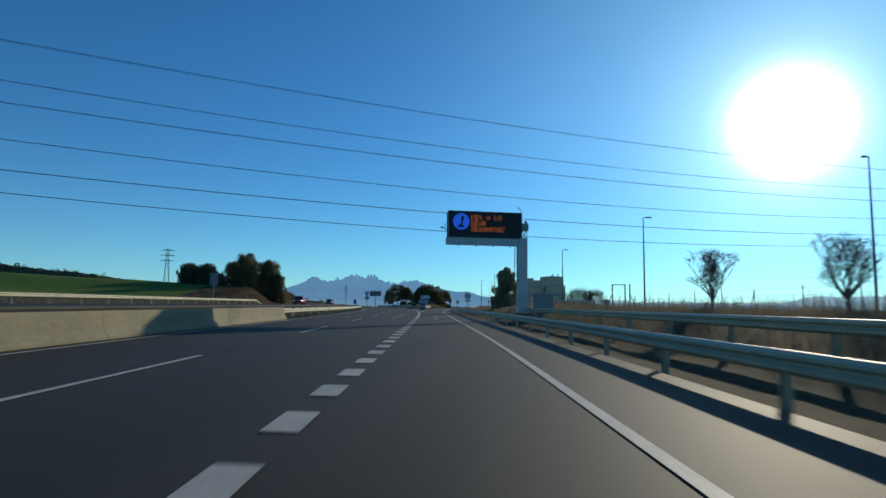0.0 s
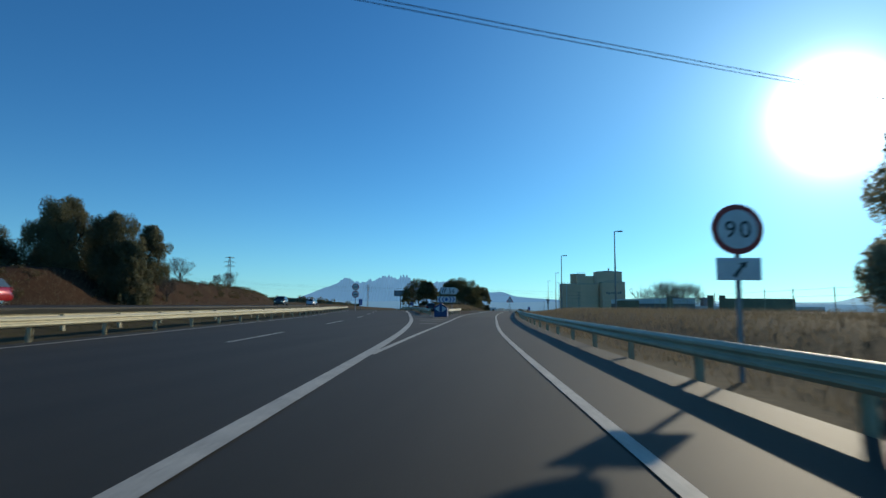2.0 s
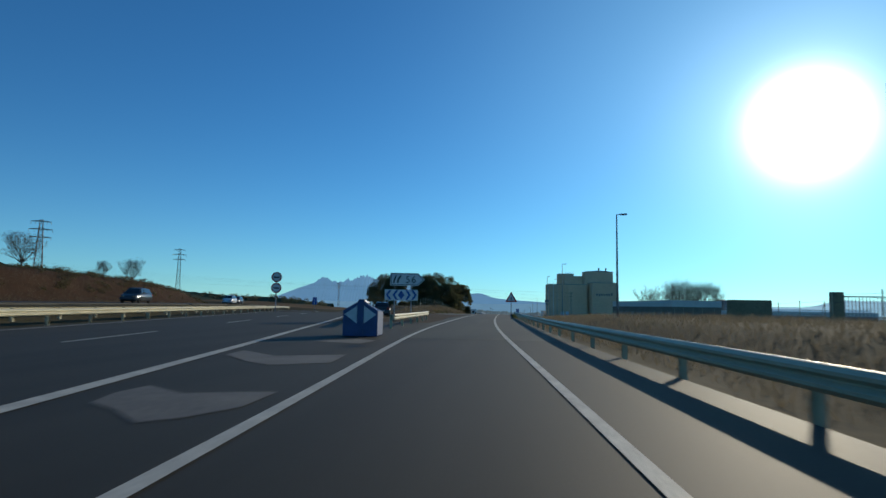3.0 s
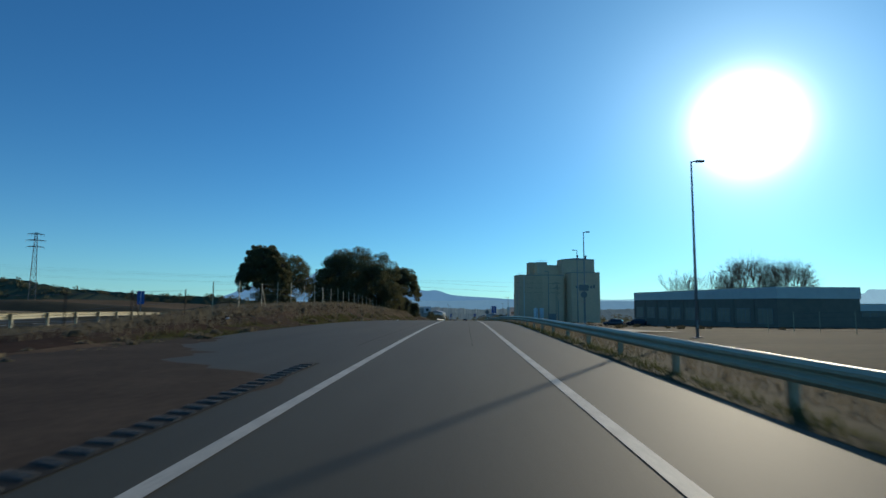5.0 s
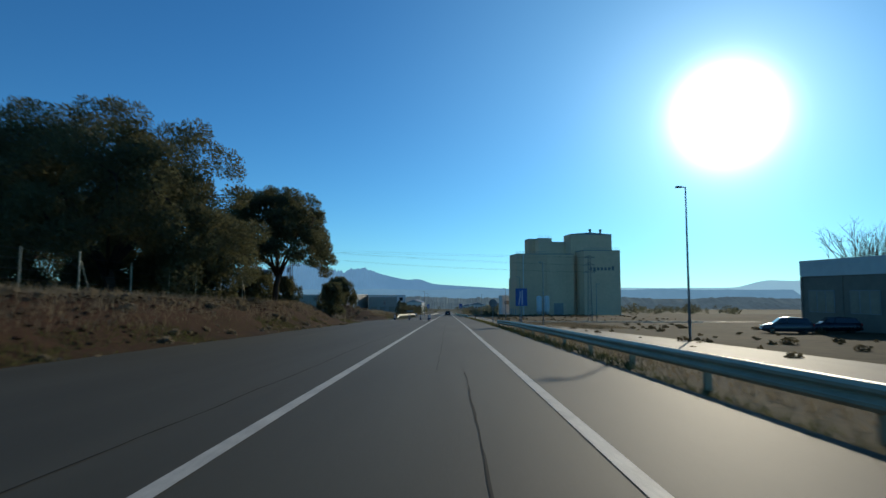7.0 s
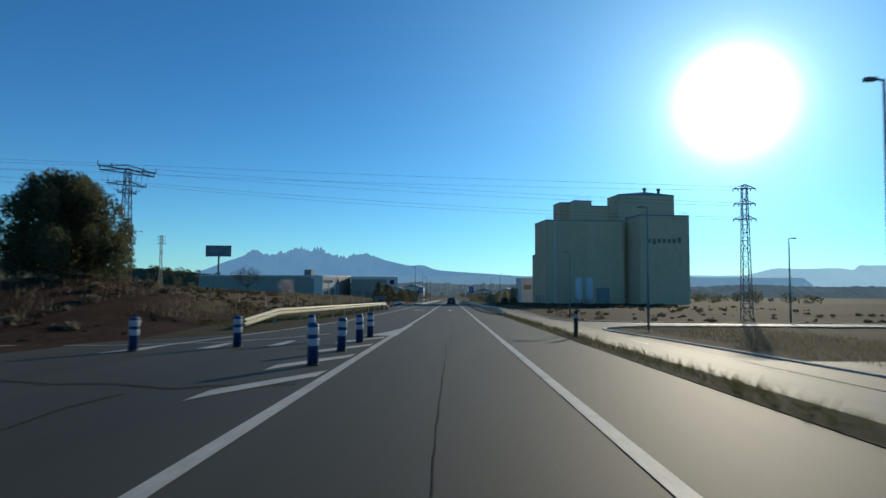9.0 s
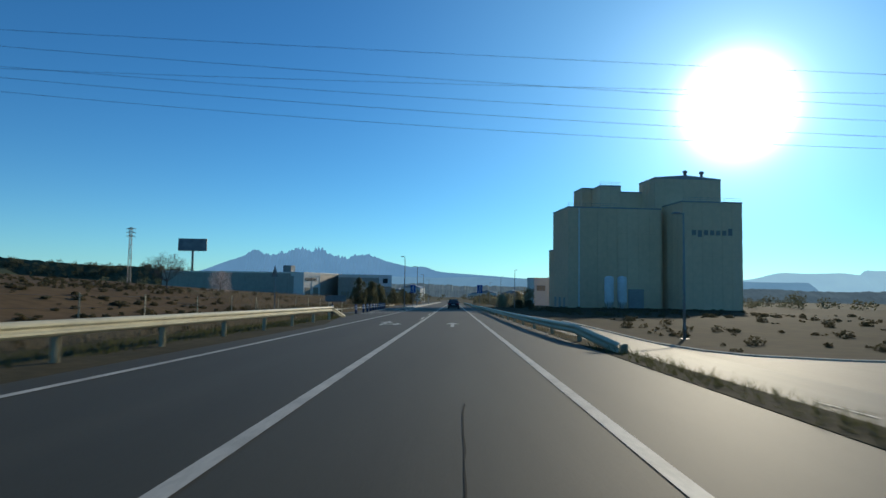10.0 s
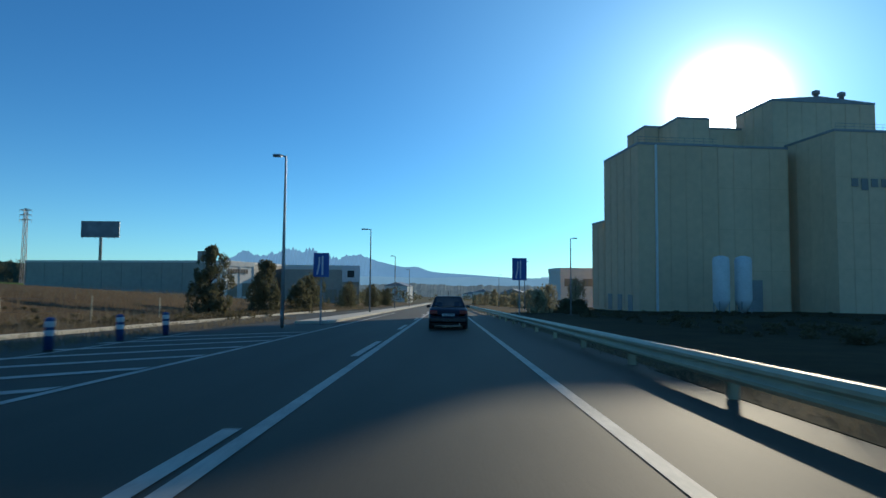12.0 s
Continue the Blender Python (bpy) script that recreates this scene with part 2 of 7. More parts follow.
CHROME = mat("chrome", (0.7, 0.7, 0.7), rough=0.12, metal=1.0, bump=0)
PLATE = mat("plate_white", (0.6, 0.6, 0.58), rough=0.5, bump=0)
CLEARGLASS = clear_glass()
LED = glow("amber_led", (1.0, 0.24, 0.03), 0.8)
LEDBLUE = glow("blue_led", (0.02, 0.13, 0.8), 0.4)
BOARD = mat("billboard_print", (0.16, 0.2, 0.25), (0.04, 0.06, 0.1), rough=0.4, grain=0.35, stain=0.15, bump=0)
# distance haze is painted in: blue base colour plus emission, not bare rock
HAZED_ROCK = mat("haze_tinted_rock", (0.175, 0.325, 0.455), (0.145, 0.285, 0.41), rough=1.0, grain=0.01, stain=0.003, bump=0, emit=0.62, spec=0.0)
HAZED_HILL = mat("haze_tinted_hill", (0.36, 0.55, 0.6), (0.32, 0.5, 0.56), rough=1.0, grain=0.01, stain=0.004, bump=0, emit=0.75, spec=0.0)
# woods and valley rise: aerial haze mixed into the colour and made to glow
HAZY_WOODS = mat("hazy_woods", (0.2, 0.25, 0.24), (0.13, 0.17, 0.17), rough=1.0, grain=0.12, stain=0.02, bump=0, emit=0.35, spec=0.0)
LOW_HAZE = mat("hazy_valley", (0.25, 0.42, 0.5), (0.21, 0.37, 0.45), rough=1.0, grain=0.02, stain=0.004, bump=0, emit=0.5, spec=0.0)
WOODS = mat("far_woods", (0.12, 0.13, 0.075), (0.07, 0.08, 0.05), rough=1.0, grain=0.25, stain=0.03, bump=0.3, spec=0.04)


# ---- mesh building ----
class Shape:
    def __init__(self):
        self.v, self.f = [], []

    def add(self, vs, fs):
        k = len(self.v)
        self.v += [tuple(p) for p in vs]
        self.f += [tuple(i + k for i in q) for q in fs]
        return self

    def box(self, x0, x1, y0, y1, z0, z1, b=0.0):
        if b <= 0:
            vs = [(x, y, z) for z in (z0, z1) for x, y in ((x0, y0), (x1, y0), (x1, y1), (x0, y1))]
            return self.add(vs, [(3, 2, 1, 0), (4, 5, 6, 7), (0, 1, 5, 4), (1, 2, 6, 5), (2, 3, 7, 6), (3, 0, 4, 7)])
        rings = []
        for z, e in ((z0, b), (z0 + b, 0), (z1 - b, 0), (z1, b)):
            c = max(b - e, 0) if e else b
            e2 = e
            ring = []
            for sx, sy, first in ((0, 0, 1), (1, 0, 0), (1, 1, 1), (0, 1, 0)):
                X, Y = (x1, x0)[sx == 0], (y1, y0)[sy == 0]
                dx, dy = (1, -1)[sx], (1, -1)[sy]
                pa = (X + dx * (e2 + b), Y + dy * e2, z)
                pb = (X + dx * e2, Y + dy * (e2 + b), z)
                ring += [pb, pa] if first else [pa, pb]
            rings.append(ring)
        return self.rings(rings, caps=True)

    def rings(self, rings, caps=True, closed=True):
        n = len(rings[0])
        k = len(self.v)
        for r in rings:
            self.v += [tuple(p) for p in r]
        for i in range(len(rings) - 1):
            for j in range(n if closed else n - 1):
                a, b = k + i * n + j, k + i * n + (j + 1) % n
                self.f.append((a, b, b + n, a + n))
        if caps:
            self.f.append(tuple(k + j for j in reversed(range(n))))
            self.f.append(tuple(k + (len(rings) - 1) * n + j for j in range(n)))
        return self

    def tube(self, pts, r, n=6, r1=None):
        pts = [Vector(p) for p in pts]
        r1 = r if r1 is None else r1
        rings = []
        for i, p in enumerate(pts):
            d = (pts[min(i + 1, len(pts) - 1)] - pts[max(i - 1, 0)]).normalized()
            s = d.cross(Vector((0, 0, 1)))
            s = s.normalized() if s.length > 1e-3 else Vector((1, 0, 0))
            u = s.cross(d)
            q = r + (r1 - r) * i / max(1, len(pts) - 1)
            rings.append([p + s * (q * math.cos(a)) + u * (q * math.sin(a)) for a in (2 * math.pi * j / n for j in range(n))])
        return self.rings(rings)

    def lathe(self, prof, n=16, c=(0, 0, 0), half=math.pi * 2):
        return self.rings([[(c[0] + r * math.cos(2 * math.pi * j / n), c[1] + r * math.sin(2 * math.pi * j / n), c[2] + z) for j in range(n)] for r, z in prof])

    def plate(self, poly, y0, y1):
        """An outline in x, z given a thickness in y."""
        return self.rings([[(x, y0, z) for x, z in poly], [(x, y1, z) for x, z in poly]])

    def prism(self, poly, z0, z1):
        return self.rings([[(x, y, z0) for x, y in poly], [(x, y, z1) for x, y in poly]])

    def mesh(self, name, material, smooth=False):
        me = bpy.data.meshes.new(name)
        me.from_pydata(self.v, [], self.f)
        bm = bmesh.new()
        bm.from_mesh(me)
        bmesh.ops.recalc_face_normals(bm, faces=bm.faces)
        bm.to_mesh(me)
        bm.free()
        if smooth:
            me.polygons.foreach_set("use_smooth", [True] * len(me.polygons))
        me.materials.append(material)
        return me


def part(name, shape, material, parent, label="", m=None, smooth=False):
    me = shape if isinstance(shape, bpy.types.Mesh) else shape.mesh(name, material, smooth)
    ob = new(name, me)
    ob.parent = parent
    if m is not None:
        ob.matrix_basis = m
    return tagged(ob, label) if label else ob


def thing(name, label, category, group="", m=None, kind=""):
    ob = new(name)
    ob.empty_display_size = 0.2
    if m is not None:
        ob.matrix_basis = m
    return tagged(ob, label, category, group, kind)


def solo(name, shape, material, label, category, group="", kind="", m=None, smooth=False):
    ob = new(name, shape.mesh(name, material, smooth))
    if m is not None:
        ob.matrix_basis = m
    return tagged(ob, label, category, group, kind)


def disc(r, n=28, cx=0.0, cz=0.0):
    return [(cx + r * math.cos(2 * math.pi * i / n), cz + r * math.sin(2 * math.pi * i / n)) for i in range(n)]


def smooth(t):
    t = np.clip(t, 0, 1)
    return t * t * (3 - 2 * t)


def curve(*knots):
    ks = np.array(knots, float)
    fine = np.arange(ks[0, 0], ks[-1, 0], 1.0) if ks[-1, 0] - ks[0, 0] < 1200 else None
    if fine is None:
        return lambda y: np.interp(y, ks[:, 0], ks[:, 1])
    raw = np.interp(fine, ks[:, 0], ks[:, 1])
    w = 10
    pad = np.concatenate([2 * raw[0] - raw[w:0:-1], raw, 2 * raw[-1] - raw[-2:-w - 2:-1]])
    soft = np.convolve(pad, np.ones(2 * w + 1) / (2 * w + 1), "valid")
    return lambda y: np.interp(y, fine, soft)


# ---- the plan: lines of the carriageways as x over y, and the road's height over y ----
ROAD_Z = curve((-200, 0.3), (0, 0), (198, -0.2), (220, -0.33), (235, -0.63), (250, -1.0), (300, -2.53), (560, -11.1), (800, -18.5), (990, -23))
RIGHT_LINE = curve((-120, 28.1), (0, 16.75), (20, 14.86), (50, 11.2), (79, 7.75), (95, 5.97), (105, 5.1), (113, 4.68), (120, 4.2), (131, 3.46), (140, 2.98), (150, 2.56), (165, 2.15), (184, 1.88), (205, 1.72), (900, 1.68))
MAIN_RIGHT = curve((-120, 26.0), (0, 13.55), (15, 11.9), (38, 9.4), (60, 6.8), (70, 5.5), (80, 4.12), (96, 1.9), (106, 0.15), (111, -0.95), (116, -1.75), (120, -2.55), (128, -4.45), (152, -9.6), (193, -19.2), (260, -39), (420, -99))
MAIN_DASH = curve((-120, 22.40), (0, 9.90), (12, 8.50), (30, 6.10), (57, 2.75), (89, -1.70), (97, -3.20), (123, -8.00), (133, -10.40), (193, -25.00), (260, -45.50), (420, -106.00))
MAIN_LEFT = curve((-120, 18.40), (0, 5.90), (12, 4.40), (22, 2.80), (58, -1.80), (86, -5.80), (96, -7.80), (127, -14.00), (139, -17.20), (193, -31.00), (260, -52.00), (420, -113.00))
EXIT_LEFT = curve((86, 3.35), (96, 2.6), (102, 1.95), (108, 1.68), (114, 1.3), (120, 0.68), (130, -0.2), (140, -0.75), (150, -1.05), (165, -1.38), (184, -1.6), (205, -1.65), (900, -1.6))


def bends(*knots):
    ks = np.array(knots, float)
    return lambda y: np.interp(y, ks[:, 0], ks[:, 1])


def gauss(t, c, w):
    return np.exp(-((t - c) / w) ** 2)


def east_drop(x, y):
    """How far the side road and the turning lane fall away below the slip road."""
    y = np.asarray(y, float)
    return 0.13 * np.clip(np.asarray(x, float) - 3.95, 0, 6) * smooth((y - 285) / 20) * (1 - smooth((y - 368) / 34))


def east_z(x, y):
    return float(ROAD_Z(y)) - float(east_drop(x, y))


def ground_z(x, y):
    """Height of the land, a little under the asphalt where roads run."""
    x, y = np.asarray(x, float), np.asarray(y, float)
    z = np.where(y < 985, ROAD_Z(np.minimum(y, 985)), np.interp(y, [985, 1500, 2500, 6000], [-22.9, -32, -38, -42])) - 0.07
    yy = np.minimum(y, 415)
    ml, mr, xr = MAIN_LEFT(yy), MAIN_RIGHT(yy), RIGHT_LINE(np.minimum(y, 880))
    early = 1 - smooth((y - 215) / 80)
    z = z + 0.9 * smooth((ml - 2.0 - x) / 4.0) * early
    beyond = ml - 20.5 - x
    z = z + early * np.clip(beyond, 0, 130) * 0.052 * (1 - smooth((y - 100) / 60))
    z = z + 3.7 * smooth(beyond / 6.0) * smooth((y - 92) / 36) * (1 - smooth((y - 205) / 70))
    z = z + 0.012 * np.clip(beyond - 6, 0, 200) * smooth((y - 92) / 36) * early
    # bank between the slip road and the main carriageway
    h = np.interp(y, [188, 205, 225, 245, 300, 309, 316], [0, 0.5, 1.3, 1.75, 1.85, 1.0, 0])
    z = z + h * smooth((-9.0 - x) / 3.2) * smooth((x - mr - 4) / 6)
    # open field on the left further on
    z = z + smooth((y - 312) / 30) * np.clip(-x - 18, 0, 110) * 0.052
    z = z + 1.35 * smooth((-x - 13.5) / 13) * smooth((y - 350) / 30) * (1 - smooth((y - 450) / 70))
    z = z + 2.1 * gauss(x, -16, 5.5) * gauss(y, 340, 7.5) + 1.2 * gauss(x, -26, 8) * gauss(y, 352, 12)
    # right-hand land
    rise = np.interp(y, [-100, 40, 80, 110, 150, 185, 230, 300, 340], [1.1, 1.0, 0.9, 0.9, 0.8, 0.1, -0.7, -0.7, 0.0])
    held = smooth((y - 285) / 20) * (1 - smooth((y - 368) / 34))
    z = z + rise * smooth((x - xr - 3.6) / 5.5) * (1 - held) - east_drop(x, y)
    z = z - 0.12 * smooth((x - xr - 2.3) / 1.0) * (1 - smooth((x - xr - 5) / 2))
    far = smooth((np.abs(x) - 25) / 60)
    z = z + far * 0.5 * np.sin(x * 0.031 + 1.3) * np.sin(y * 0.027) + 0.1 * far * np.sin(x * 0.21) * np.sin(y * 0.17 + x * 0.05)
    return z


def gz(x, y):
    return float(ground_z(x, y))


def land():
    xs = np.unique(np.concatenate([np.linspace(-4000, -400, 12), np.linspace(-400, -120, 20), np.linspace(-120, -50, 36), np.arange(-50, 42, 1.15), np.linspace(42, 110, 24), np.linspace(110, 420, 14), np.linspace(420, 4200, 10)]))
    ys = np.unique(np.concatenate([np.linspace(-900, -60, 14), np.arange(-60, 460, 2.2), np.linspace(460, 640, 40), np.linspace(640, 1100, 30), np.linspace(1100, 4950, 16)]))
    X, Y = np.meshgrid(xs, ys)
    Z = ground_z(X, Y)
    near = (np.abs(X) < 60) & (Y < 460)
    rough = np.random.RandomState(4).rand(*X.shape) - 0.5
    bank = ((X < -9.3) & (X > -40) & (Y > 188) & (Y < 345))
    Z = Z + rough * np.where(bank, 0.34, np.where(near, 0.06, 0.0))
    nx, ny = len(xs), len(ys)
    idx = np.arange(nx * ny).reshape(ny, nx)
    quads = np.stack([idx[:-1, :-1], idx[:-1, 1:], idx[1:, 1:], idx[1:, :-1]], -1).reshape(-1, 4)
    me = bpy.data.meshes.new("ground")
    me.from_pydata(np.stack([X, Y, Z], -1).reshape(-1, 3).tolist(), [], quads.tolist())
    for m in (DRY, SOIL, PLOUGH, GREEN, FARLAND, WASTE, SANDY):
        me.materials.append(m)
    cx, cy = (X[:-1, :-1] + X[1:, 1:]) / 2, (Y[:-1, :-1] + Y[1:, 1:]) / 2
    ml = MAIN_LEFT(np.minimum(cy, 415))
    beyond = ml - 20.5 - cx
    zone = np.zeros(cx.shape, int)
    zone[(beyond > 14) & (cy < 122)] = 3
    zone[(beyond > -1) & (beyond < 9) & (cy > 92) & (cy < 300)] = 1
    zone[(cx < -2.2) & (cx > -14.2) & (cy > 158) & (cy < 318)] = 1
    zone[(cx < -2.2) & (cx > -9.5) & (cy > 150) & (cy < 199)] = 6
    zone[(cx < -9) & (cx > -36) & (cy > 318) & (cy < 352)] = 1
    zone[(cx < -13) & (cy > 345) & (cy < 640)] = 2
    zone[(cx < -75) & (cy > 420) & (cy < 640)] = 3
    zone[(cx > 7.6) & (cy > 205) & (cy < 700)] = 5
    zone[(cy > 640)] = 4
    zone[(np.abs(cx) > 500)] = 4
    me.polygons.foreach_set("material_index", zone.reshape(-1).tolist())
    me.polygons.foreach_set("use_smooth", [True] * len(me.polygons))
    tagged(new("ground", me), "rolling winter farmland with dry grass, red soil and fields", "ground", kind="structure")


land()


def sheet(name, left, right, y0, y1, material, label, lift=0.0, step=2.0, cols=4, category="road"):
    """A paved strip between two lines x(y)."""
    ys = np.arange(y0, y1 + step * 0.5, step)
    s = Shape()
    rows = []
    for y in ys:
        a, b = float(left(y)), float(right(y))
        rows.append([(a + (b - a) * i / cols, y, float(ROAD_Z(y)) + lift) for i in range(cols + 1)])
    k = 0
    for r in rows:
        s.v += r
    n = cols + 1
    for i in range(len(rows) - 1):
        for j in range(cols):
            a = i * n + j
            s.f.append((a, a + 1, a + 1 + n, a + n))
    # edge skirts so that the pavement has thickness
    for col, off in ((0, -0.02), (cols, 0.02)):
        base = len(s.v)
        for r in rows:
            s.v.append((r[col][0] + off, r[col][1], r[col][2] - 0.25))
        for i in range(len(rows) - 1):
            s.f.append((i * n + col, (i + 1) * n + col, base + i + 1, base + i))
    me = bpy.data.meshes.new(name)
    me.from_pydata(s.v, [], s.f)
    me.materials.append(material)
    return tagged(new(name, me), label, category, kind="structure")


def off_np(f, d):
    return lambda y: f(y) + d


def const(v):
    return lambda y: v


def off(f, d):
    return lambda y: float(f(y)) + d


RAMP_L = bends((120, 0.4), (150, -1.95), (165, -2.3), (188.5, -2.62), (190, -4.2), (192.5, -6.4), (197, -8.2), (204, -8.8), (240, -8.8), (290, -9.1), (312, -9.6), (331, -9.6), (338, -6.0), (345, -5.9), (372, -5.9), (386, -7.8), (394, -11.0), (402, -12.5), (455, -12.4), (470, -10.5), (900, -10.5))
RAMP_R = curve((120, 6.3), (150, 4.95), (190, 3.5), (230, 4.0), (900, 3.9))
sheet("road_main", off(MAIN_LEFT, -0.9), off(RIGHT_LINE, 2.3), -100, 130, ASPHALT, "dark asphalt motorway carriageway with its exit lane", 0.0, cols=8)
sheet("road_main_north", off(MAIN_LEFT, -0.9), off(MAIN_RIGHT, 1.6), 130, 400, ASPHALT, "dark asphalt motorway carriageway curving away", 0.0, cols=6)
sheet("road_nose", off(MAIN_RIGHT, 1.4), off(curve((120, 0.5), (150, -1.75), (190, -2.4)), 0.3), 130, 150, ASPHALT, "worn asphalt of the exit nose", -0.004)
sheet("road_ramp", RAMP_L, RAMP_R, 130, 880, OLD_ASPHALT, "pale worn asphalt slip road running downhill", 0.004, cols=6)
sheet("road_opposite", off(MAIN_LEFT, -17.5), off(MAIN_LEFT, -6.5), -100, 300, ASPHALT, "asphalt of the opposite carriageway", 0.92)


def flat_road(name, poly, material, label, lift, sub=2.5):
    """A paved polygon that lies on the local road height, cut into bands along y."""
    s = Shape()
    ys = np.arange(min(p[1] for p in poly), max(p[1] for p in poly) + 1e-6, sub)
    def span(y):
        xs = []
        for (xa, ya), (xb, yb) in zip(poly, poly[1:] + poly[:1]):
            if (ya - y) * (yb - y) <= 0 and ya != yb:
                xs.append(xa + (xb - xa) * (y - ya) / (yb - ya))
        return min(xs), max(xs)
    rings = []
    for y in ys:
        a, b = span(min(max(y, ys[0] + 1e-3), ys[-1] - 1e-3))
        m = min(max(9.95, a + 0.01), b - 0.01)
        rings.append([(x, y, east_z(x, y) + lift) for x in [a + (m - a) * i / 5 for i in range(6)] + [m + (b - m) * i / 4 for i in range(1, 5)]])
    s.rings(rings, caps=False, closed=False)
    return solo(name, s, material, label, "road", kind="structure")


flat_road("road_side_west", [(-60, 319), (-9.4, 317), (-9.4, 333), (-60, 329)], OLD_ASPHALT, "side road joining from the west", 0.008)
flat_road("road_turn_lane", [(4.3, 296), (7.0, 296), (10.6, 318), (11.6, 328), (11.2, 338), (10.7, 346), (10.2, 351), (10.4, 353.6), (4.3, 353.6)], OLD_ASPHALT, "turning lane beside the slip road", 0.006, 0.8)
flat_road("road_side_east", [(4.3, 353), (10.3, 353), (10.8, 354.9), (11.6, 356.2), (14.5, 358.4), (20, 359.2), (60, 359.4), (60, 365.2), (20, 365.4), (14.6, 366.1), (11.8, 367.4), (10.7, 369.5), (9.9, 373.2), (9.3, 379), (8.2, 388), (6.6, 400), (4.8, 412), (4.4, 412)], OLD_ASPHALT, "side road leaving to the east", 0.012, 0.8)


def ground_strip(name, left, right, y0, y1, material, label, lift=0.09, step=2.2, cols=6, category="road"):
    """A strip laid on the land itself."""
    s = Shape()
    rows = []
    for y in np.arange(y0, y1 + 0.1, step):
        a, b = float(left(y)), float(right(y))
        rows.append([(a + (b - a) * i / cols, y, gz(a + (b - a) * i / cols, y) + lift) for i in range(cols + 1)])
    s.rings(rows, caps=False, closed=False)
    return solo(name, s, material, label, category, kind="structure")


ground_strip("road_service", curve((222, 11.5), (260, 10.2), (300, 9.9), (336, 9.4)), curve((222, 16.5), (260, 15.8), (300, 15.6), (336, 15.4)), 224, 335, OLD_ASPHALT, "pale worn service road beyond the guard rail")
sheet("verge", const(3.82), const(4.5), 294, 414, VERGE, "narrow brown grassy verge beside the turning lane", 0.013, category="verge")


# ---- road markings ----
def line(name, f, w, y0, y1, label, lift=0.012, step=2.0):
    s = Shape()
    ys = np.linspace(y0, y1, max(2, int((y1 - y0) / step) + 1))
    s.rings([[(float(f(y)) - w / 2, y, float(ROAD_Z(y)) + lift), (float(f(y)) + w / 2, y, float(ROAD_Z(y)) + lift)] for y in ys], caps=False, closed=False)
    return solo(name, s, PAINT, label, "road marking", kind="structure")


def quad_mark(name, pts, label, material=None, lift=0.013):
    s = Shape()
    s.add([(x, y, east_z(x, y) + lift) for x, y in pts], [tuple(range(len(pts)))])
    return solo(name, s, material or PAINT, label, "road marking", kind="structure")


line("edge_line_right", RIGHT_LINE, 0.16, -95, 700, "solid white edge line, slightly worn")
line("edge_line_main_left", MAIN_LEFT, 0.16, -95, 330, "solid white edge line beside the median")
line("edge_line_main_right", MAIN_RIGHT, 0.27, 51, 330, "broad solid white line along the exit nose")
line("edge_line_ramp_left", EXIT_LEFT, 0.17, 87, 700, "solid white line of the slip road")
line("edge_line_turn_left", curve((326, -7.3), (338, -5.6), (348, -5.1), (372, -5.0), (430, -4.95), (470, -4.9)), 0.15, 327, 460, "thin white edge line of the turning lane")
for k in range(-14, 23):
    y = 3.2 + 2.1 * k
    quad_mark("lane_dash", [(float(MAIN_RIGHT(y + d)) + e, y + d) for e, d in ((-0.19, 0), (0.19, 0), (0.19, 1.0), (-0.19, 1.0))], "short broad white dash of the exit lane")
for k in range(-3, 12):
    y = 6.0 + 16.8 * k
    quad_mark("lane_dash", [(float(MAIN_DASH(y + d)) + e, y + d) for e, d in ((-0.07, 0), (0.07, 0), (0.07, 3.2), (0.07, 6.4), (-0.07, 6.4), (-0.07, 3.2))], "thin white lane dash")
for k in range(9):
    y = 381 + 11.7 * k
    quad_mark("lane_dash", [(-1.97, y), (-1.8, y), (-1.8, y + 4.6), (-1.97, y + 4.6)], "white dash beside the solid line")
for k in range(4):
    y = 321.9 + 2.85 * k
    quad_mark("hatch_stripe", [(-1.8, y + 1.85), (-1.8, y + 2.55), (-2.85, y + 0.42), (-2.85, y - 0.34)], "slanting white hatch stripe")
for x, y in ((-6.95, 327.5), (-5.6, 328.2), (-4.25, 329.1)):
    quad_mark("hatch_stripe", [(x - 0.07, y), (x + 0.26, y + 0.2), (x + 0.16, y + 1.9), (x - 0.02, y + 1.7)], "short slanting white hatch stripe")
quad_mark("gore_tip", [(-1.5, 333.3), (-1.5, 341.4), (-1.74, 338.0), (-1.98, 335.7), (-2.3, 334.1), (-2.7, 333.4)], "solid white painted tip of the hatching", lift=0.017)


def mark_path(name, pts, w, label, material=None, lift=0.014, category="road marking"):
    s = Shape()
    rows = []
    for i, (x, y) in enumerate(pts):
        (xa, ya), (xb, yb) = pts[max(i - 1, 0)], pts[min(i + 1, len(pts) - 1)]
        n = math.hypot(xb - xa, yb - ya)
        nx, ny = -(yb - ya) / n * w / 2, (xb - xa) / n * w / 2
        rows.append([(x - nx, y - ny, float(ROAD_Z(y - ny)) + lift), (x + nx, y + ny, float(ROAD_Z(y + ny)) + lift)])
    s.rings(rows, caps=False, closed=False)
    return solo(name, s, material or PAINT, label, category, kind="structure")


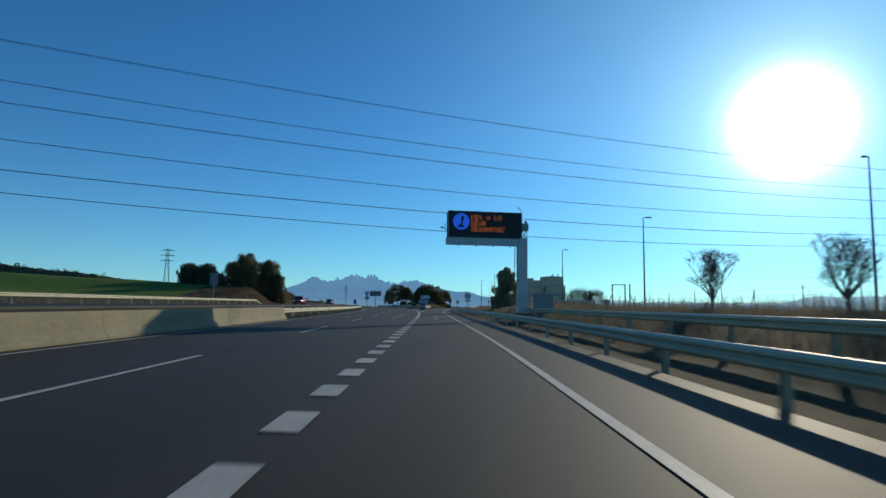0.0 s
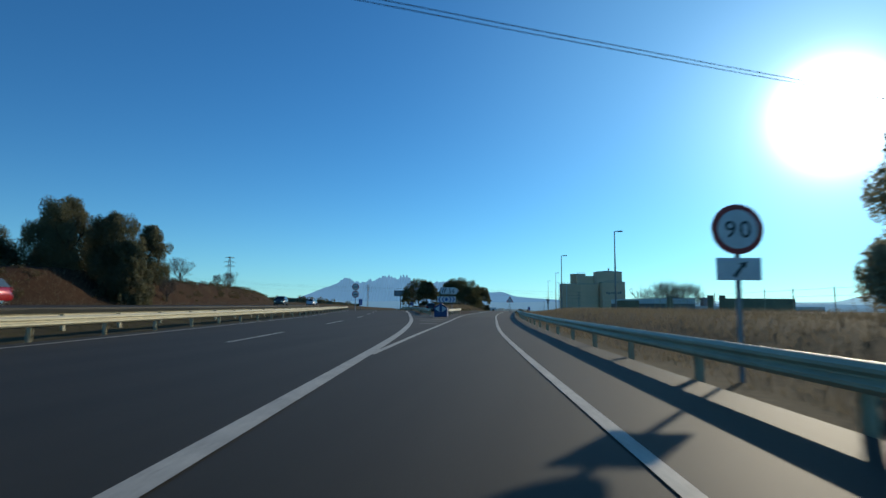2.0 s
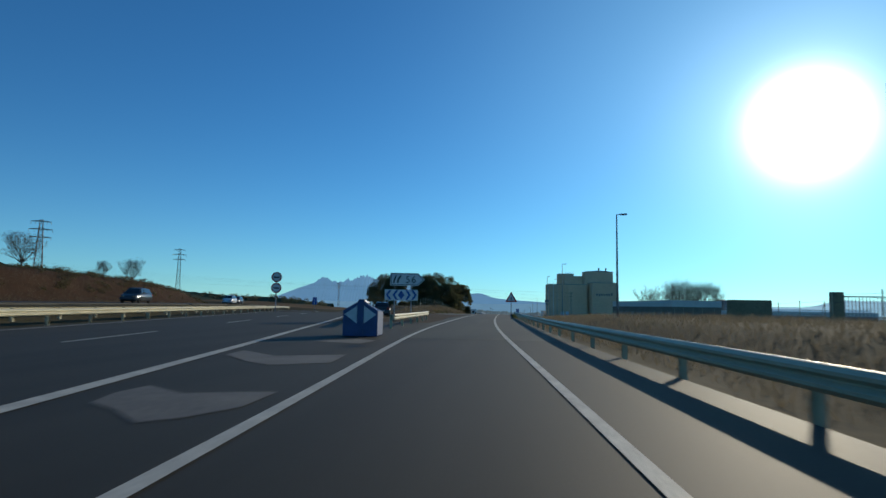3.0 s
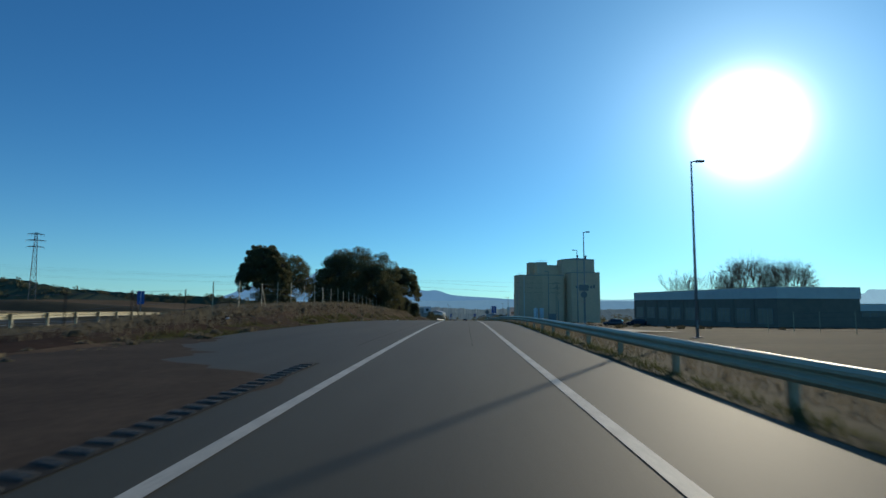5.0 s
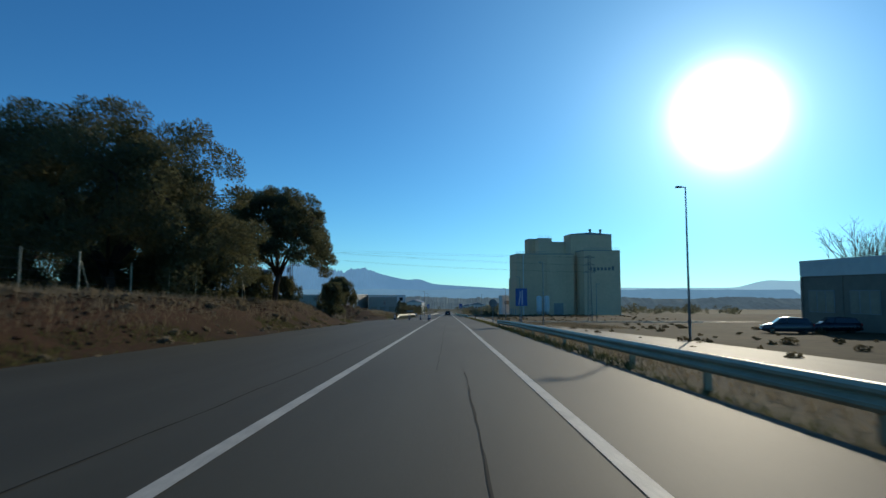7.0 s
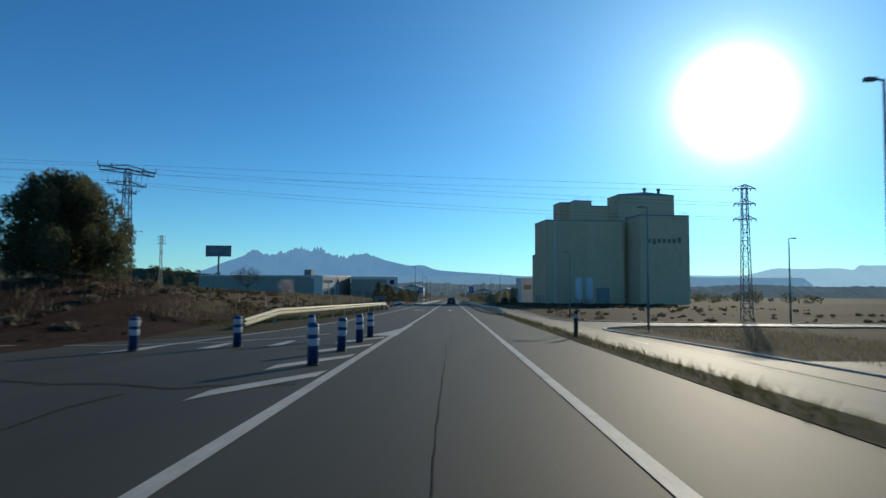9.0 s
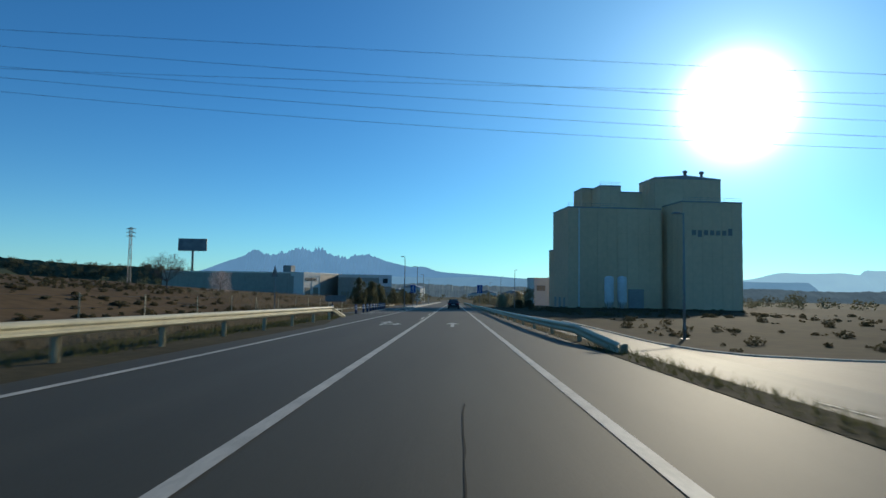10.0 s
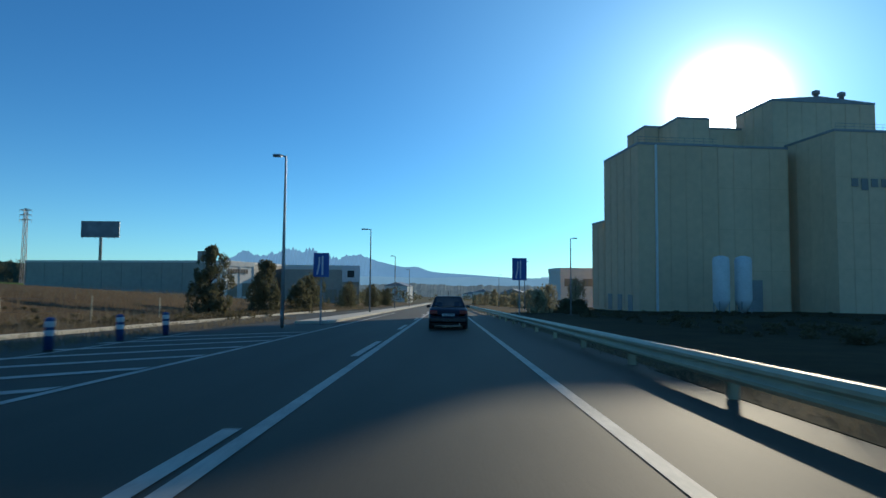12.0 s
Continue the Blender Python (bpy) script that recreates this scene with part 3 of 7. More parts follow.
mark_path("gore_line", [(-14, 328.2), (-10.6, 328.6), (-8.0, 329.0), (-5.8, 330.3), (-4.5, 332.4), (-3.8, 334.2)], 0.11, "thin white line along the hatched gore")
for k in range(14):
    y = 394.8 + 2.35 * k
    quad_mark("hatch_stripe", [(-5.1, y - 0.22), (-5.1, y + 0.22), (-7.6 - 0.13 * k, y - 2.3 - 0.12 * k), (-7.6 - 0.13 * k, y - 2.74 - 0.12 * k)], "slanting white hatch stripe across the painted island")
line("island_line", curve((398, -7.55), (424, -9.0), (432, -9.3)), 0.12, 398.5, 424, "thin white line beside the posts")
quad_mark("arrow_stem", [(0.02, 371.4), (0.2, 371.4), (0.2, 374.5), (0.02, 374.5)], "white straight-ahead arrow shaft")
quad_mark("arrow_head", [(-0.24, 374.45), (0.46, 374.45), (0.11, 376.3)], "white straight-ahead arrow head", lift=0.016)
quad_mark("turn_arrow_stem", [(-3.38, 372.0), (-3.24, 372.0), (-3.26, 375.0), (-3.42, 375.0)], "white shaft of a straight-and-right arrow")
quad_mark("turn_arrow_head", [(-3.68, 374.95), (-2.97, 374.95), (-3.34, 376.85)], "white straight-ahead arrow head", lift=0.016)
quad_mark("turn_arrow_branch", [(-3.28, 372.6), (-3.0, 373.02), (-2.72, 373.0), (-2.72, 373.75), (-2.95, 373.7), (-3.28, 373.45)], "white right-turn branch of the arrow", lift=0.0175)
quad_mark("turn_arrow_barb", [(-2.74, 372.1), (-2.4, 373.3), (-2.72, 374.45)], "white right-turn arrow head", lift=0.019)
# long faded lane arrows before the exit
quad_mark("lane_arrow_stem", [(10.2, 45.0), (10.38, 45.0), (8.74, 58.0), (8.55, 60.2), (8.3, 60.15), (8.52, 58.0)], "faded white shaft of a long right-turn arrow", FADED)
quad_mark("lane_arrow_head", [(8.86, 57.3), (9.4, 58.35), (9.52, 56.1), (9.56, 59.2), (9.22, 60.7), (8.62, 64.0), (9.0, 61.2), (8.34, 60.1)], "faded white head of a long right-turn arrow", FADED, 0.016)
for x0 in (6.5, 2.05):
    quad_mark("lane_arrow_stem", [(x0 - 0.09, 46.5), (x0 + 0.09, 46.5), (x0 - 1.5, 60.1), (x0 - 1.67, 60.1)], "faded white shaft of a long straight arrow", FADED)
    quad_mark("lane_arrow_head", [(x0 - 2.05, 60.0), (x0 - 1.1, 59.85), (x0 - 2.08, 64.0)], "faded white head of a long straight arrow", FADED, 0.016)
TURN_DASH = bends((326, 9.4), (331, 9.0), (338, 7.9), (343, 6.8), (347.5, 6.1), (353, 5.5), (360, 5.25), (369, 5.05))
for y, n in ((330.2, 1.3), (337.4, 1.4), (342.2, 1.9), (346.5, 1.8), (352.3, 1.1), (359.2, 1.2), (367.8, 1.2)):
    xa, xb = float(TURN_DASH(y)), float(TURN_DASH(y + n))
    quad_mark("lane_dash", [(xa - 0.05, y), (xa + 0.05, y), (xb + 0.05, y + n), (xb - 0.05, y + n)], "thin white dash on the turning lane", lift=0.02)
quad_mark("crossing_bar", [(4.75, 349.9), (5.35, 350.3), (5.35, 350.5), (4.75, 350.15)], "short white bar before the side road", lift=0.022)
for pts in ([(-1.07, 115.4), (-1.29, 116.1), (-1.28, 116.8), (-0.49, 116.25), (0.05, 116.5), (0.60, 116.65), (0.66, 115.5), (0.38, 114.8), (0.09, 114.5), (-0.53, 115.05)],
            [(-2.65, 121.6), (-2.78, 122.8), (-1.52, 121.6), (-0.14, 122.4), (0.09, 120.5), (-0.87, 119.75), (-1.57, 120.3)], [(-2.46, 126.9), (-1.54, 128.6), (-0.73, 127.9), (-0.84, 126.2)], [(0.02, 109.4), (-0.08, 110.3), (1.12, 110.1), (1.42, 109.2), (0.72, 108.8)]):
    quad_mark("worn_patch", pts, "faded pale patch of old hatching", PATCH, 0.008)
# seams and cracks in the old asphalt
def seam(x0, y0, y1, w, wob, seed, name="tar_seam", label="dark sealed crack along the lane"):
    r = random.Random(seed)
    s = Shape()
    rows, x = [], x0
    y = y0
    while y < y1:
        x += r.uniform(-wob, wob) - (x - x0) * 0.05
        ww = w * r.uniform(0.4, 1.3)
        rows.append([(x - ww / 2, y, float(ROAD_Z(y)) + 0.0095), (x + ww / 2, y, float(ROAD_Z(y)) + 0.0095)])
        y += r.uniform(0.25, 0.6)
    s.rings(rows, caps=False, closed=False)
    return solo(name, s, TAR, label, "road crack", kind="structure")


seam(0.66, 197, 262, 0.022, 0.014, 1)
seam(0.1, 262, 330, 0.014, 0.014, 2)
seam(-2.6, 197, 312, 0.03, 0.02, 3)
seam(0.25, 330, 352, 0.016, 0.02, 4)
mark_path("tar_seam", [(-9.4, 323.4), (-7.6, 323.1), (-6.1, 323.0), (-5.2, 322.7), (-4.4, 322.8), (-3.4, 322.4), (-2.9, 322.7), (-1.9, 322.9)], 0.07, "dark crack across the junction", TAR, 0.0105, "road crack")
mark_path("tar_seam", [(-5.6, 319.2), (-4.6, 319.6), (-3.75, 320.0), (-3.9, 321.0), (-3.8, 322.0)], 0.035, "dark crack across the junction", TAR, 0.0105, "road crack")


# ---- kerbs and barriers ----
def ribbon(name, f, w, h, y0, y1, material, label, category, base=ROAD_Z, sink=0.3, top=None, step=2.0):
    s = Shape()
    top = w if top is None else top
    rings = []
    for y in np.linspace(y0, y1, max(2, int((y1 - y0) / step) + 1)):
        x, z = float(f(y)), float(base(y))
        rings.append([(x - w / 2, y, z - sink), (x + w / 2, y, z - sink), (x + w / 2, y, z + 0.08), (x + top / 2, y, z + h - 0.02), (x + top / 2 - 0.02, y, z + h), (x - top / 2 + 0.02, y, z + h), (x - top / 2, y, z + h - 0.02), (x - w / 2, y, z + 0.08)])
    s.rings(rings)
    return solo(name, s, material, label, category, kind="structure")


ribbon("kerb_field", const(-12.7), 0.2, 0.13, 398, 470, KERB, "pale kerb between the turning lane and the field", "kerb")
ribbon("traffic_island", const(-6.75), 1.7, 0.14, 433, 640, KERB, "narrow kerbed traffic island with street lamps", "traffic island")

# concrete median barrier in sections
barrier = thing("median_barrier", "stained concrete median barrier in long sections", "barrier", kind="structure")
for k in range(15):
    s = Shape()
    y0, y1 = -49 + 6 * k, -49 + 6 * k + 5.97
    rings = []
    for y in (y0, (y0 + y1) / 2, y1):
        x, z = float(MAIN_LEFT(y)) - 0.95, float(ROAD_Z(y))
        rings.append([(x - 0.33, y, z - 0.2), (x + 0.33, y, z - 0.2), (x + 0.33, y, z + 0.08), (x + 0.15, y, z + 0.3), (x + 0.1, y, z + 0.86), (x + 0.08, y, z + 0.88), (x - 0.08, y, z + 0.88), (x - 0.1, y, z + 0.86), (x - 0.15, y, z + 0.3), (x - 0.33, y, z + 0.08)])
    s.rings(rings)
    part("barrier_section", s, CONCRETE, barrier)

# guard rails
W_PROFILE = [(0.0, 0.0), (0.03, 0.012), (0.075, 0.06), (0.075, 0.1), (0.02, 0.145), (0.02, 0.165), (0.075, 0.21), (0.075, 0.25), (0.03, 0.298), (0.0, 0.31)]


def w_beam(length):
    s = Shape()
    prof = W_PROFILE + [(a - 0.012, b) for a, b in reversed(W_PROFILE)]
    s.rings([[(a, y, b) for a, b in prof] for y in (0.0, length)])
    return s.mesh("beam", STEEL)


def rail_post():
    s = Shape()
    s.rings([[(x, y, z) for x, y in ((-0.06, -0.05), (0.06, -0.05), (0.06, -0.04), (-0.05, -0.04), (-0.05, 0.04), (0.06, 0.04), (0.06, 0.05), (-0.06, 0.05))] for z in (-0.5, 0.7)])
    return s.mesh("post", STEEL)


def rail_block():
    return Shape().box(-0.02, 0.13, -0.05, 0.05, 0.43, 0.68, 0.01).mesh("spacer", STEEL)


BEAM, POST, SPACER = w_beam(4.03), rail_post(), rail_block()


def guardrail(name, label, f, y0, y1, side, base=None, ends=(False, False), lift=0.0):
    """Steel rail along x = f(y); side: +1 when the beam faces the east."""
    base = base or (lambda x, y: gz(x, y))
    root = thing(name, label, "guard rail", group="guard rails")
    n = int((y1 - y0) / 4.0)
    pts = []
    for i in range(n + 1):
        y = y0 + 4.0 * i
        x = float(f(y))
        z = base(x, y) + lift
        if ends[1] and i == n:
            z -= 0.62
        if ends[0] and i == 0:
            z -= 0.3
        pts.append(Vector((x, y, z)))
    for i, p in enumerate(pts):
        d = (pts[min(i + 1, n)] - pts[max(i - 1, 0)])
        turn = math.atan2(-d.x, d.y)
        flip = 0 if side > 0 else math.pi
        m = Matrix.Translation(p) @ Matrix.Rotation(turn + flip, 4, "Z")
        part("post", POST, None, root, m=m)
        part("spacer", SPACER, None, root, m=m)
        if i < n:
            d = pts[i + 1] - p
            q = d.to_track_quat("Y", "Z").to_matrix().to_4x4()
            if side > 0:
                m = Matrix.Translation(p) @ q @ Matrix.Translation((0.13, 0, 0.42)) @ Matrix.Diagonal((1, d.length / 4.0, 1, 1))
            else:
                m = Matrix.Translation(p + d) @ q @ Matrix.Rotation(math.pi, 4, "Z") @ Matrix.Translation((0.13, 0, 0.42)) @ Matrix.Diagonal((1, d.length / 4.0, 1, 1))
            part("beam", BEAM, None, root, m=m)
    return root


road_z = lambda x, y: float(ROAD_Z(y))
RAIL_R = curve((-60, 25.3), (0, 19.5), (20, 17.5), (54, 13.3), (85, 9.5), (108, 7.35), (130, 6.0), (160, 5.05), (190, 4.5), (240, 4.7), (400, 4.7))
RAIL_LIFT = bends((-60, 0.15), (20, 0.13), (100, 0.07), (200, 0.0))
guardrail("guardrail", "galvanised steel guard rail beside the exit lane", RAIL_R, -24, 300, -1, base=lambda x, y: gz(x, y) - 0.06 + RAIL_LIFT(y))
guardrail("guardrail", "second steel guard rail on the grassy bank", off(RIGHT_LINE, 5.9), -24, 60, -1, ends=(False, True), lift=0.06)
guardrail("guardrail", "steel guard rail beyond the side road", bends((358, 4.4), (363, 4.1), (370, 3.82), (380, 3.75), (600, 3.7)), 359, 545, -1, base=road_z, ends=(True, False), lift=-0.18)
guardrail("guardrail", "sunlit steel guard rail along the median", off(MAIN_LEFT, -1.25), 41, 229, 1, base=road_z)
guardrail("guardrail", "steel guard rail across the median", off(MAIN_LEFT, -3.0), 45, 205, -1, base=lambda x, y: float(ROAD_Z(y)) + 0.02)
guardrail("guardrail", "steel guard rail beyond the opposite carriageway", off(MAIN_LEFT, -18.6), -60, 100, 1, base=lambda x, y: float(ROAD_Z(y)) + 0.95, ends=(False, True))
guardrail("guardrail", "short sunlit guard rail at the exit nose", curve((130, -2.0), (140, -2.4), (150, -2.85), (170, -4.3)), 138, 159, 1, base=road_z)
guardrail("guardrail", "steel guard rail beside the motorway behind the nose", off(MAIN_RIGHT, 2.4), 139, 260, -1, base=lambda x, y: float(ROAD_Z(y)))
guardrail("guardrail", "sunlit steel guard rail with a turned-down end", const(-7.3), 335.5, 384, 1, base=lambda x, y: float(ROAD_Z(y)) + 0.02, ends=(True, True))

# dusty soil washed over the ragged edge of the asphalt
apron = Shape()
rows = []
for y in np.arange(150, 200.6, 0.5):
    e = float(RAMP_L(y))
    reach = 0.25 + 1.5 * float(smooth((y - 187) / 3)) * (1 - 0.5 * float(smooth((y - 194) / 6)))
    inner = e + reach * (0.55 + 0.75 * noise.noise((y * 0.45, 2.0, 0.0)) + 0.4 * noise.noise((y * 1.7, 5.0, 0.0))) if y > 187 else e + 0.03
    outer = min(-10.2, e - 1.2)
    rows.append([(outer + (inner - outer) * t, y, float(ROAD_Z(y)) + (0.006 if t > 0.995 else 0.011 + 0.05 * abs(noise.noise((y * 0.5, 9 * t, 1.0))) * (1 - t)) - 0.12 * (t == 0)) for t in (0, 0.12, 0.3, 0.5, 0.68, 0.82, 0.92, 0.97, 1.0)])
apron.rings(rows, caps=False, closed=False)
solo("soil_apron", apron, APRON, "pinkish dusty soil spilling over the asphalt edge", "soil", kind="structure", smooth=True)

# rough concrete edging with cut notches beside the slip road
edge = thing("notched_edging", "dark notched edging between the lane and the red soil", "edging", kind="structure")
strip = Shape()
strip.rings([[(-2.44 - 0.005 * (y - 164) + d, y, float(ROAD_Z(y)) + 0.011) for d in (-0.17, 0.15)] for y in np.arange(164, 192.1, 2.0)], caps=False, closed=False)
part("slot_strip", strip, TAR, edge, "dark worn groove")
TOOTH = Shape().box(-0.17, 0.13, -0.028, 0.028, -0.05, 0.028, 0.008).mesh("ridge", PATCH)
for k in range(84):
    y = 164.2 + 0.33 * k
    part("ridge", TOOTH, None, edge, m=pose(-2.45 - 0.005 * (y - 164), y, float(ROAD_Z(y)) + 0.008, 0, 0, -16 + 5 * math.sin(k * 1.7)))

# kerbs of the east side road
def kerb_row(name, label, pts, w=0.16, h=0.075):
    root = thing(name, label, "kerb", kind="structure")
    for (xa, ya), (xb, yb) in zip(pts, pts[1:]):
        d = Vector((xb - xa, yb - ya, east_z(xb, yb) - east_z(xa, ya)))
        s = Shape().box(-w / 2, w / 2, 0.006, d.length - 0.006, -0.2, h, 0.015)
        part("kerb_stone", s, KERB, root, m=Matrix.Translation((xa, ya, east_z(xa, ya))) @ d.to_track_quat("Y", "Z").to_matrix().to_4x4())


def along(knots, step=1.0):
    """Evenly spaced points on a line through the knots."""
    out = []
    for (xa, ya), (xb, yb) in zip(knots, knots[1:]):
        n = max(1, round(math.hypot(xb - xa, yb - ya) / step))
        out += [(xa + (xb - xa) * k / n, ya + (yb - ya) * k / n) for k in range(n)]
    return out + [knots[-1]]


kerb_row("kerb", "pale kerb round the grassy island", along([(11.6, 318), (11.65, 328), (11.2, 338), (10.75, 346), (10.25, 350.6), (10.25, 352.6), (10.45, 353.8), (10.85, 354.9), (11.6, 356.1), (12.6, 357.1), (14.5, 358.3), (20, 359.1), (48, 359.3)]), 0.24)
kerb_row("kerb", "pale kerb on the far side of the side road", along([(8.3, 388), (9.4, 379), (10.0, 373.4), (10.8, 369.6), (11.9, 367.5), (14.6, 366.2), (20, 365.5), (55, 365.3)]), 0.24)


# ---- plants ----
def foliage(centres, radii, count, size, seed, flat=1.0, inner=0.35, rise=0.3, wide=0.32, radial=0.5):
    """Many small leaf blades inside clumps."""
    r = np.random.RandomState(seed)
    c = np.asarray(centres, float)
    rad = np.asarray(radii, float)
    w = rad ** 2
    k = r.choice(len(c), count, p=w / w.sum())
    d = r.normal(size=(count, 3))
    d /= np.linalg.norm(d, axis=1)[:, None]
    q = (inner + (1 - inner) * r.rand(count) ** 0.45)[:, None]
    p = c[k] + d * rad[k][:, None] * q * np.array([1, 1, flat])
    a = r.normal(size=(count, 3)) + radial * d + np.array([0, 0, rise])
    a /= np.linalg.norm(a, axis=1)[:, None]
    b = np.cross(a, r.normal(size=(count, 3)))
    b /= np.linalg.norm(b, axis=1)[:, None] + 1e-9
    ln = size * (0.6 + 0.8 * r.rand(count))[:, None]
    v = np.stack([p - a * ln * 0.5, p + b * ln * wide, p + a * ln * 0.5, p - b * ln * wide], 1).reshape(-1, 3)
    f = np.arange(count * 4).reshape(-1, 4)
    return v, f


def leaf_mesh(name, v, f, material):
    me = bpy.data.meshes.new(name)
    me.from_pydata(v.tolist(), [], f.tolist())
    me.materials.append(material)
    return me


def limb(s, rnd, p, d, r, length, depth, tips, spread=0.55, up=0.15, n=5):
    p, d = Vector(p), Vector(d).normalized()
    pts = [p]
    q = p.copy()
    for i in range(3):
        d = (d + Vector((rnd.uniform(-1, 1), rnd.uniform(-1, 1), rnd.uniform(-0.6, 1))) * 0.16).normalized()
        q = q + d * (length / 3)
        pts.append(q.copy())
    s.tube(pts, r, n, r * 0.62)
    if depth == 0:
        tips.append(q)
        return
    for k in range(rnd.choice((2, 3))):
        e = (d + Vector((rnd.uniform(-1, 1), rnd.uniform(-1, 1), rnd.uniform(-0.5, 1) * 0.6 + up)) * spread).normalized()
        limb(s, rnd, q, e, r * 0.6, length * rnd.uniform(0.62, 0.85), depth - 1, tips, spread, up, max(3, n - 1))


def umbrella_pine(seed, height, radius, leaves=9000, clear=0.42, hollow=0.3):
    """Stone pine: forked trunk, radiating limbs and a broad domed crown of separate needle clumps."""
    rnd = random.Random(seed)
    root = thing("stone_pine", "dark umbrella-crowned stone pine on the grassy bank", "tree", group="pines")
    s = Shape()
    h0 = height * clear
    fork = Vector((rnd.uniform(-0.3, 0.3), rnd.uniform(-0.3, 0.3), h0 * 0.85 + height * 0.06))
    s.tube([(0, 0, -0.5), (0.12, 0.05, fork.z * 0.5), fork], 0.026 * height, 9, 0.019 * height)
    limbs = []
    for k in range(11):
        a = 2 * math.pi * k / 11 * 2.0 + rnd.uniform(-0.3, 0.3)
        reach = radius * (0.78 if k % 3 else 0.4) * rnd.uniform(0.85, 1.1)
        end = Vector((math.cos(a) * reach, math.sin(a) * reach, h0 + (height - h0) * rnd.uniform(0.3, 0.72)))
        mid = fork.lerp(end, 0.5) + Vector((rnd.uniform(-0.1, 0.1) * radius, rnd.uniform(-0.1, 0.1) * radius, -0.06 * height * rnd.random()))
        pts = [fork - Vector((0, 0, 0.03 * height * (k % 4))), fork.lerp(mid, 0.55), mid, mid.lerp(end, 0.5) + Vector((0, 0, 0.02 * height)), end]
        s.tube(pts, 0.0105 * height, 5, 0.004 * height)
        limbs += pts[2:]
    # clumps along an uneven dome, open underneath
    lobes = [[rnd.uniform(0.88, 1.05) for i in range(11)] for j in range(3)]
    cs, rs = [], []
    for k in range(300):
        a, q = rnd.uniform(0, 2 * math.pi), rnd.random() ** 0.42
        lob = lobes[min(2, int(q * 3))][int(a / (2 * math.pi) * 11) % 11]
        top = h0 + (height - h0) * math.sqrt(max(0.04, 1 - (q * 0.95) ** 2.2)) * (0.5 + 0.5 * lob)
        under = h0 + (height - h0) * hollow * (1 - q ** 3)
        z = top - rnd.random() ** 1.45 * max(0.0, top - under)
        rr = radius * rnd.uniform(0.075, 0.165)
        e = q * lob * (radius - rr * 0.35)
        c = Vector((math.cos(a) * e, math.sin(a) * e, z - rr * 0.45))
        cs.append(tuple(c))
        rs.append(rr)
        if k % 2 == 0:
            near = min(limbs, key=lambda p: (p - c).length)
            bend = near.lerp(c, 0.5) - Vector((0, 0, 0.08 * (near - c).length))
            s.tube([near, bend, c], 0.0038 * height, 4, 0.0014 * height)
    part("trunk", s, BARK, root, smooth=True)
    v, f = foliage(cs, rs, int(leaves * 3.3), 0.19, seed, flat=0.8, inner=0.2, rise=0.5, wide=0.17, radial=1.1)
    part("crown", leaf_mesh("crown", v, f, PINE), PINE, root)
    return root


def bushy_tree(seed, height, radius, material, label, leaves=7000, low=0.12, size=0.3, pointed=0.5, name="evergreen_tree", group="trees"):
    rnd = random.Random(seed)
    root = thing(name, label, "tree", group=group)
    s, tips = Shape(), []
    s.tube([(0, 0, -0.5), (rnd.uniform(-0.1, 0.1), 0, height * 0.4), (0, 0, height * 0.85)], 0.028 * height, 7, 0.008 * height)
    for k in range(10):
        z = height * (0.2 + 0.06 * k)
        a = 2.4 * k
        limb(s, rnd, (0, 0, z), (math.cos(a), math.sin(a), 0.7), 0.012 * height, radius * (0.42 - 0.028 * k), 1, tips)
    part("trunk", s, BARK, root, smooth=True)
    # ragged plumes: the outline swells and shrinks with direction and height
    lobes = [[rnd.uniform(0.66, 1.16) for i in range(8)] for j in range(6)]
    cs, rs = [], []
    for k in range(150):
        t = rnd.random()
        z = height * (low + (1 - low) * t ** 1.2)
        a, q = rnd.uniform(0, 2 * math.pi), math.sqrt(rnd.random())
        lob = lobes[min(5, int(t * 6))][int(a / (2 * math.pi) * 8) % 8]
        prof = radius * lob * (1.04 - pointed * t ** 1.5) * min(1, 0.74 + 1.9 * t) * (1 if t < 0.93 else 0.55)
        rr = radius * rnd.uniform(0.08, 0.2)
        e = q * max(0, prof - rr * 0.3)
        cs.append((math.cos(a) * e, math.sin(a) * e, min(z, height - rr * 0.9)))
        rs.append(rr)
    v, f = foliage(cs, rs, int(leaves * 1.8), size * 0.75, seed, flat=1.7, inner=0.12, rise=1.5, wide=0.16)
    part("crown", leaf_mesh("crown", v, f, material), material, root)
    return root


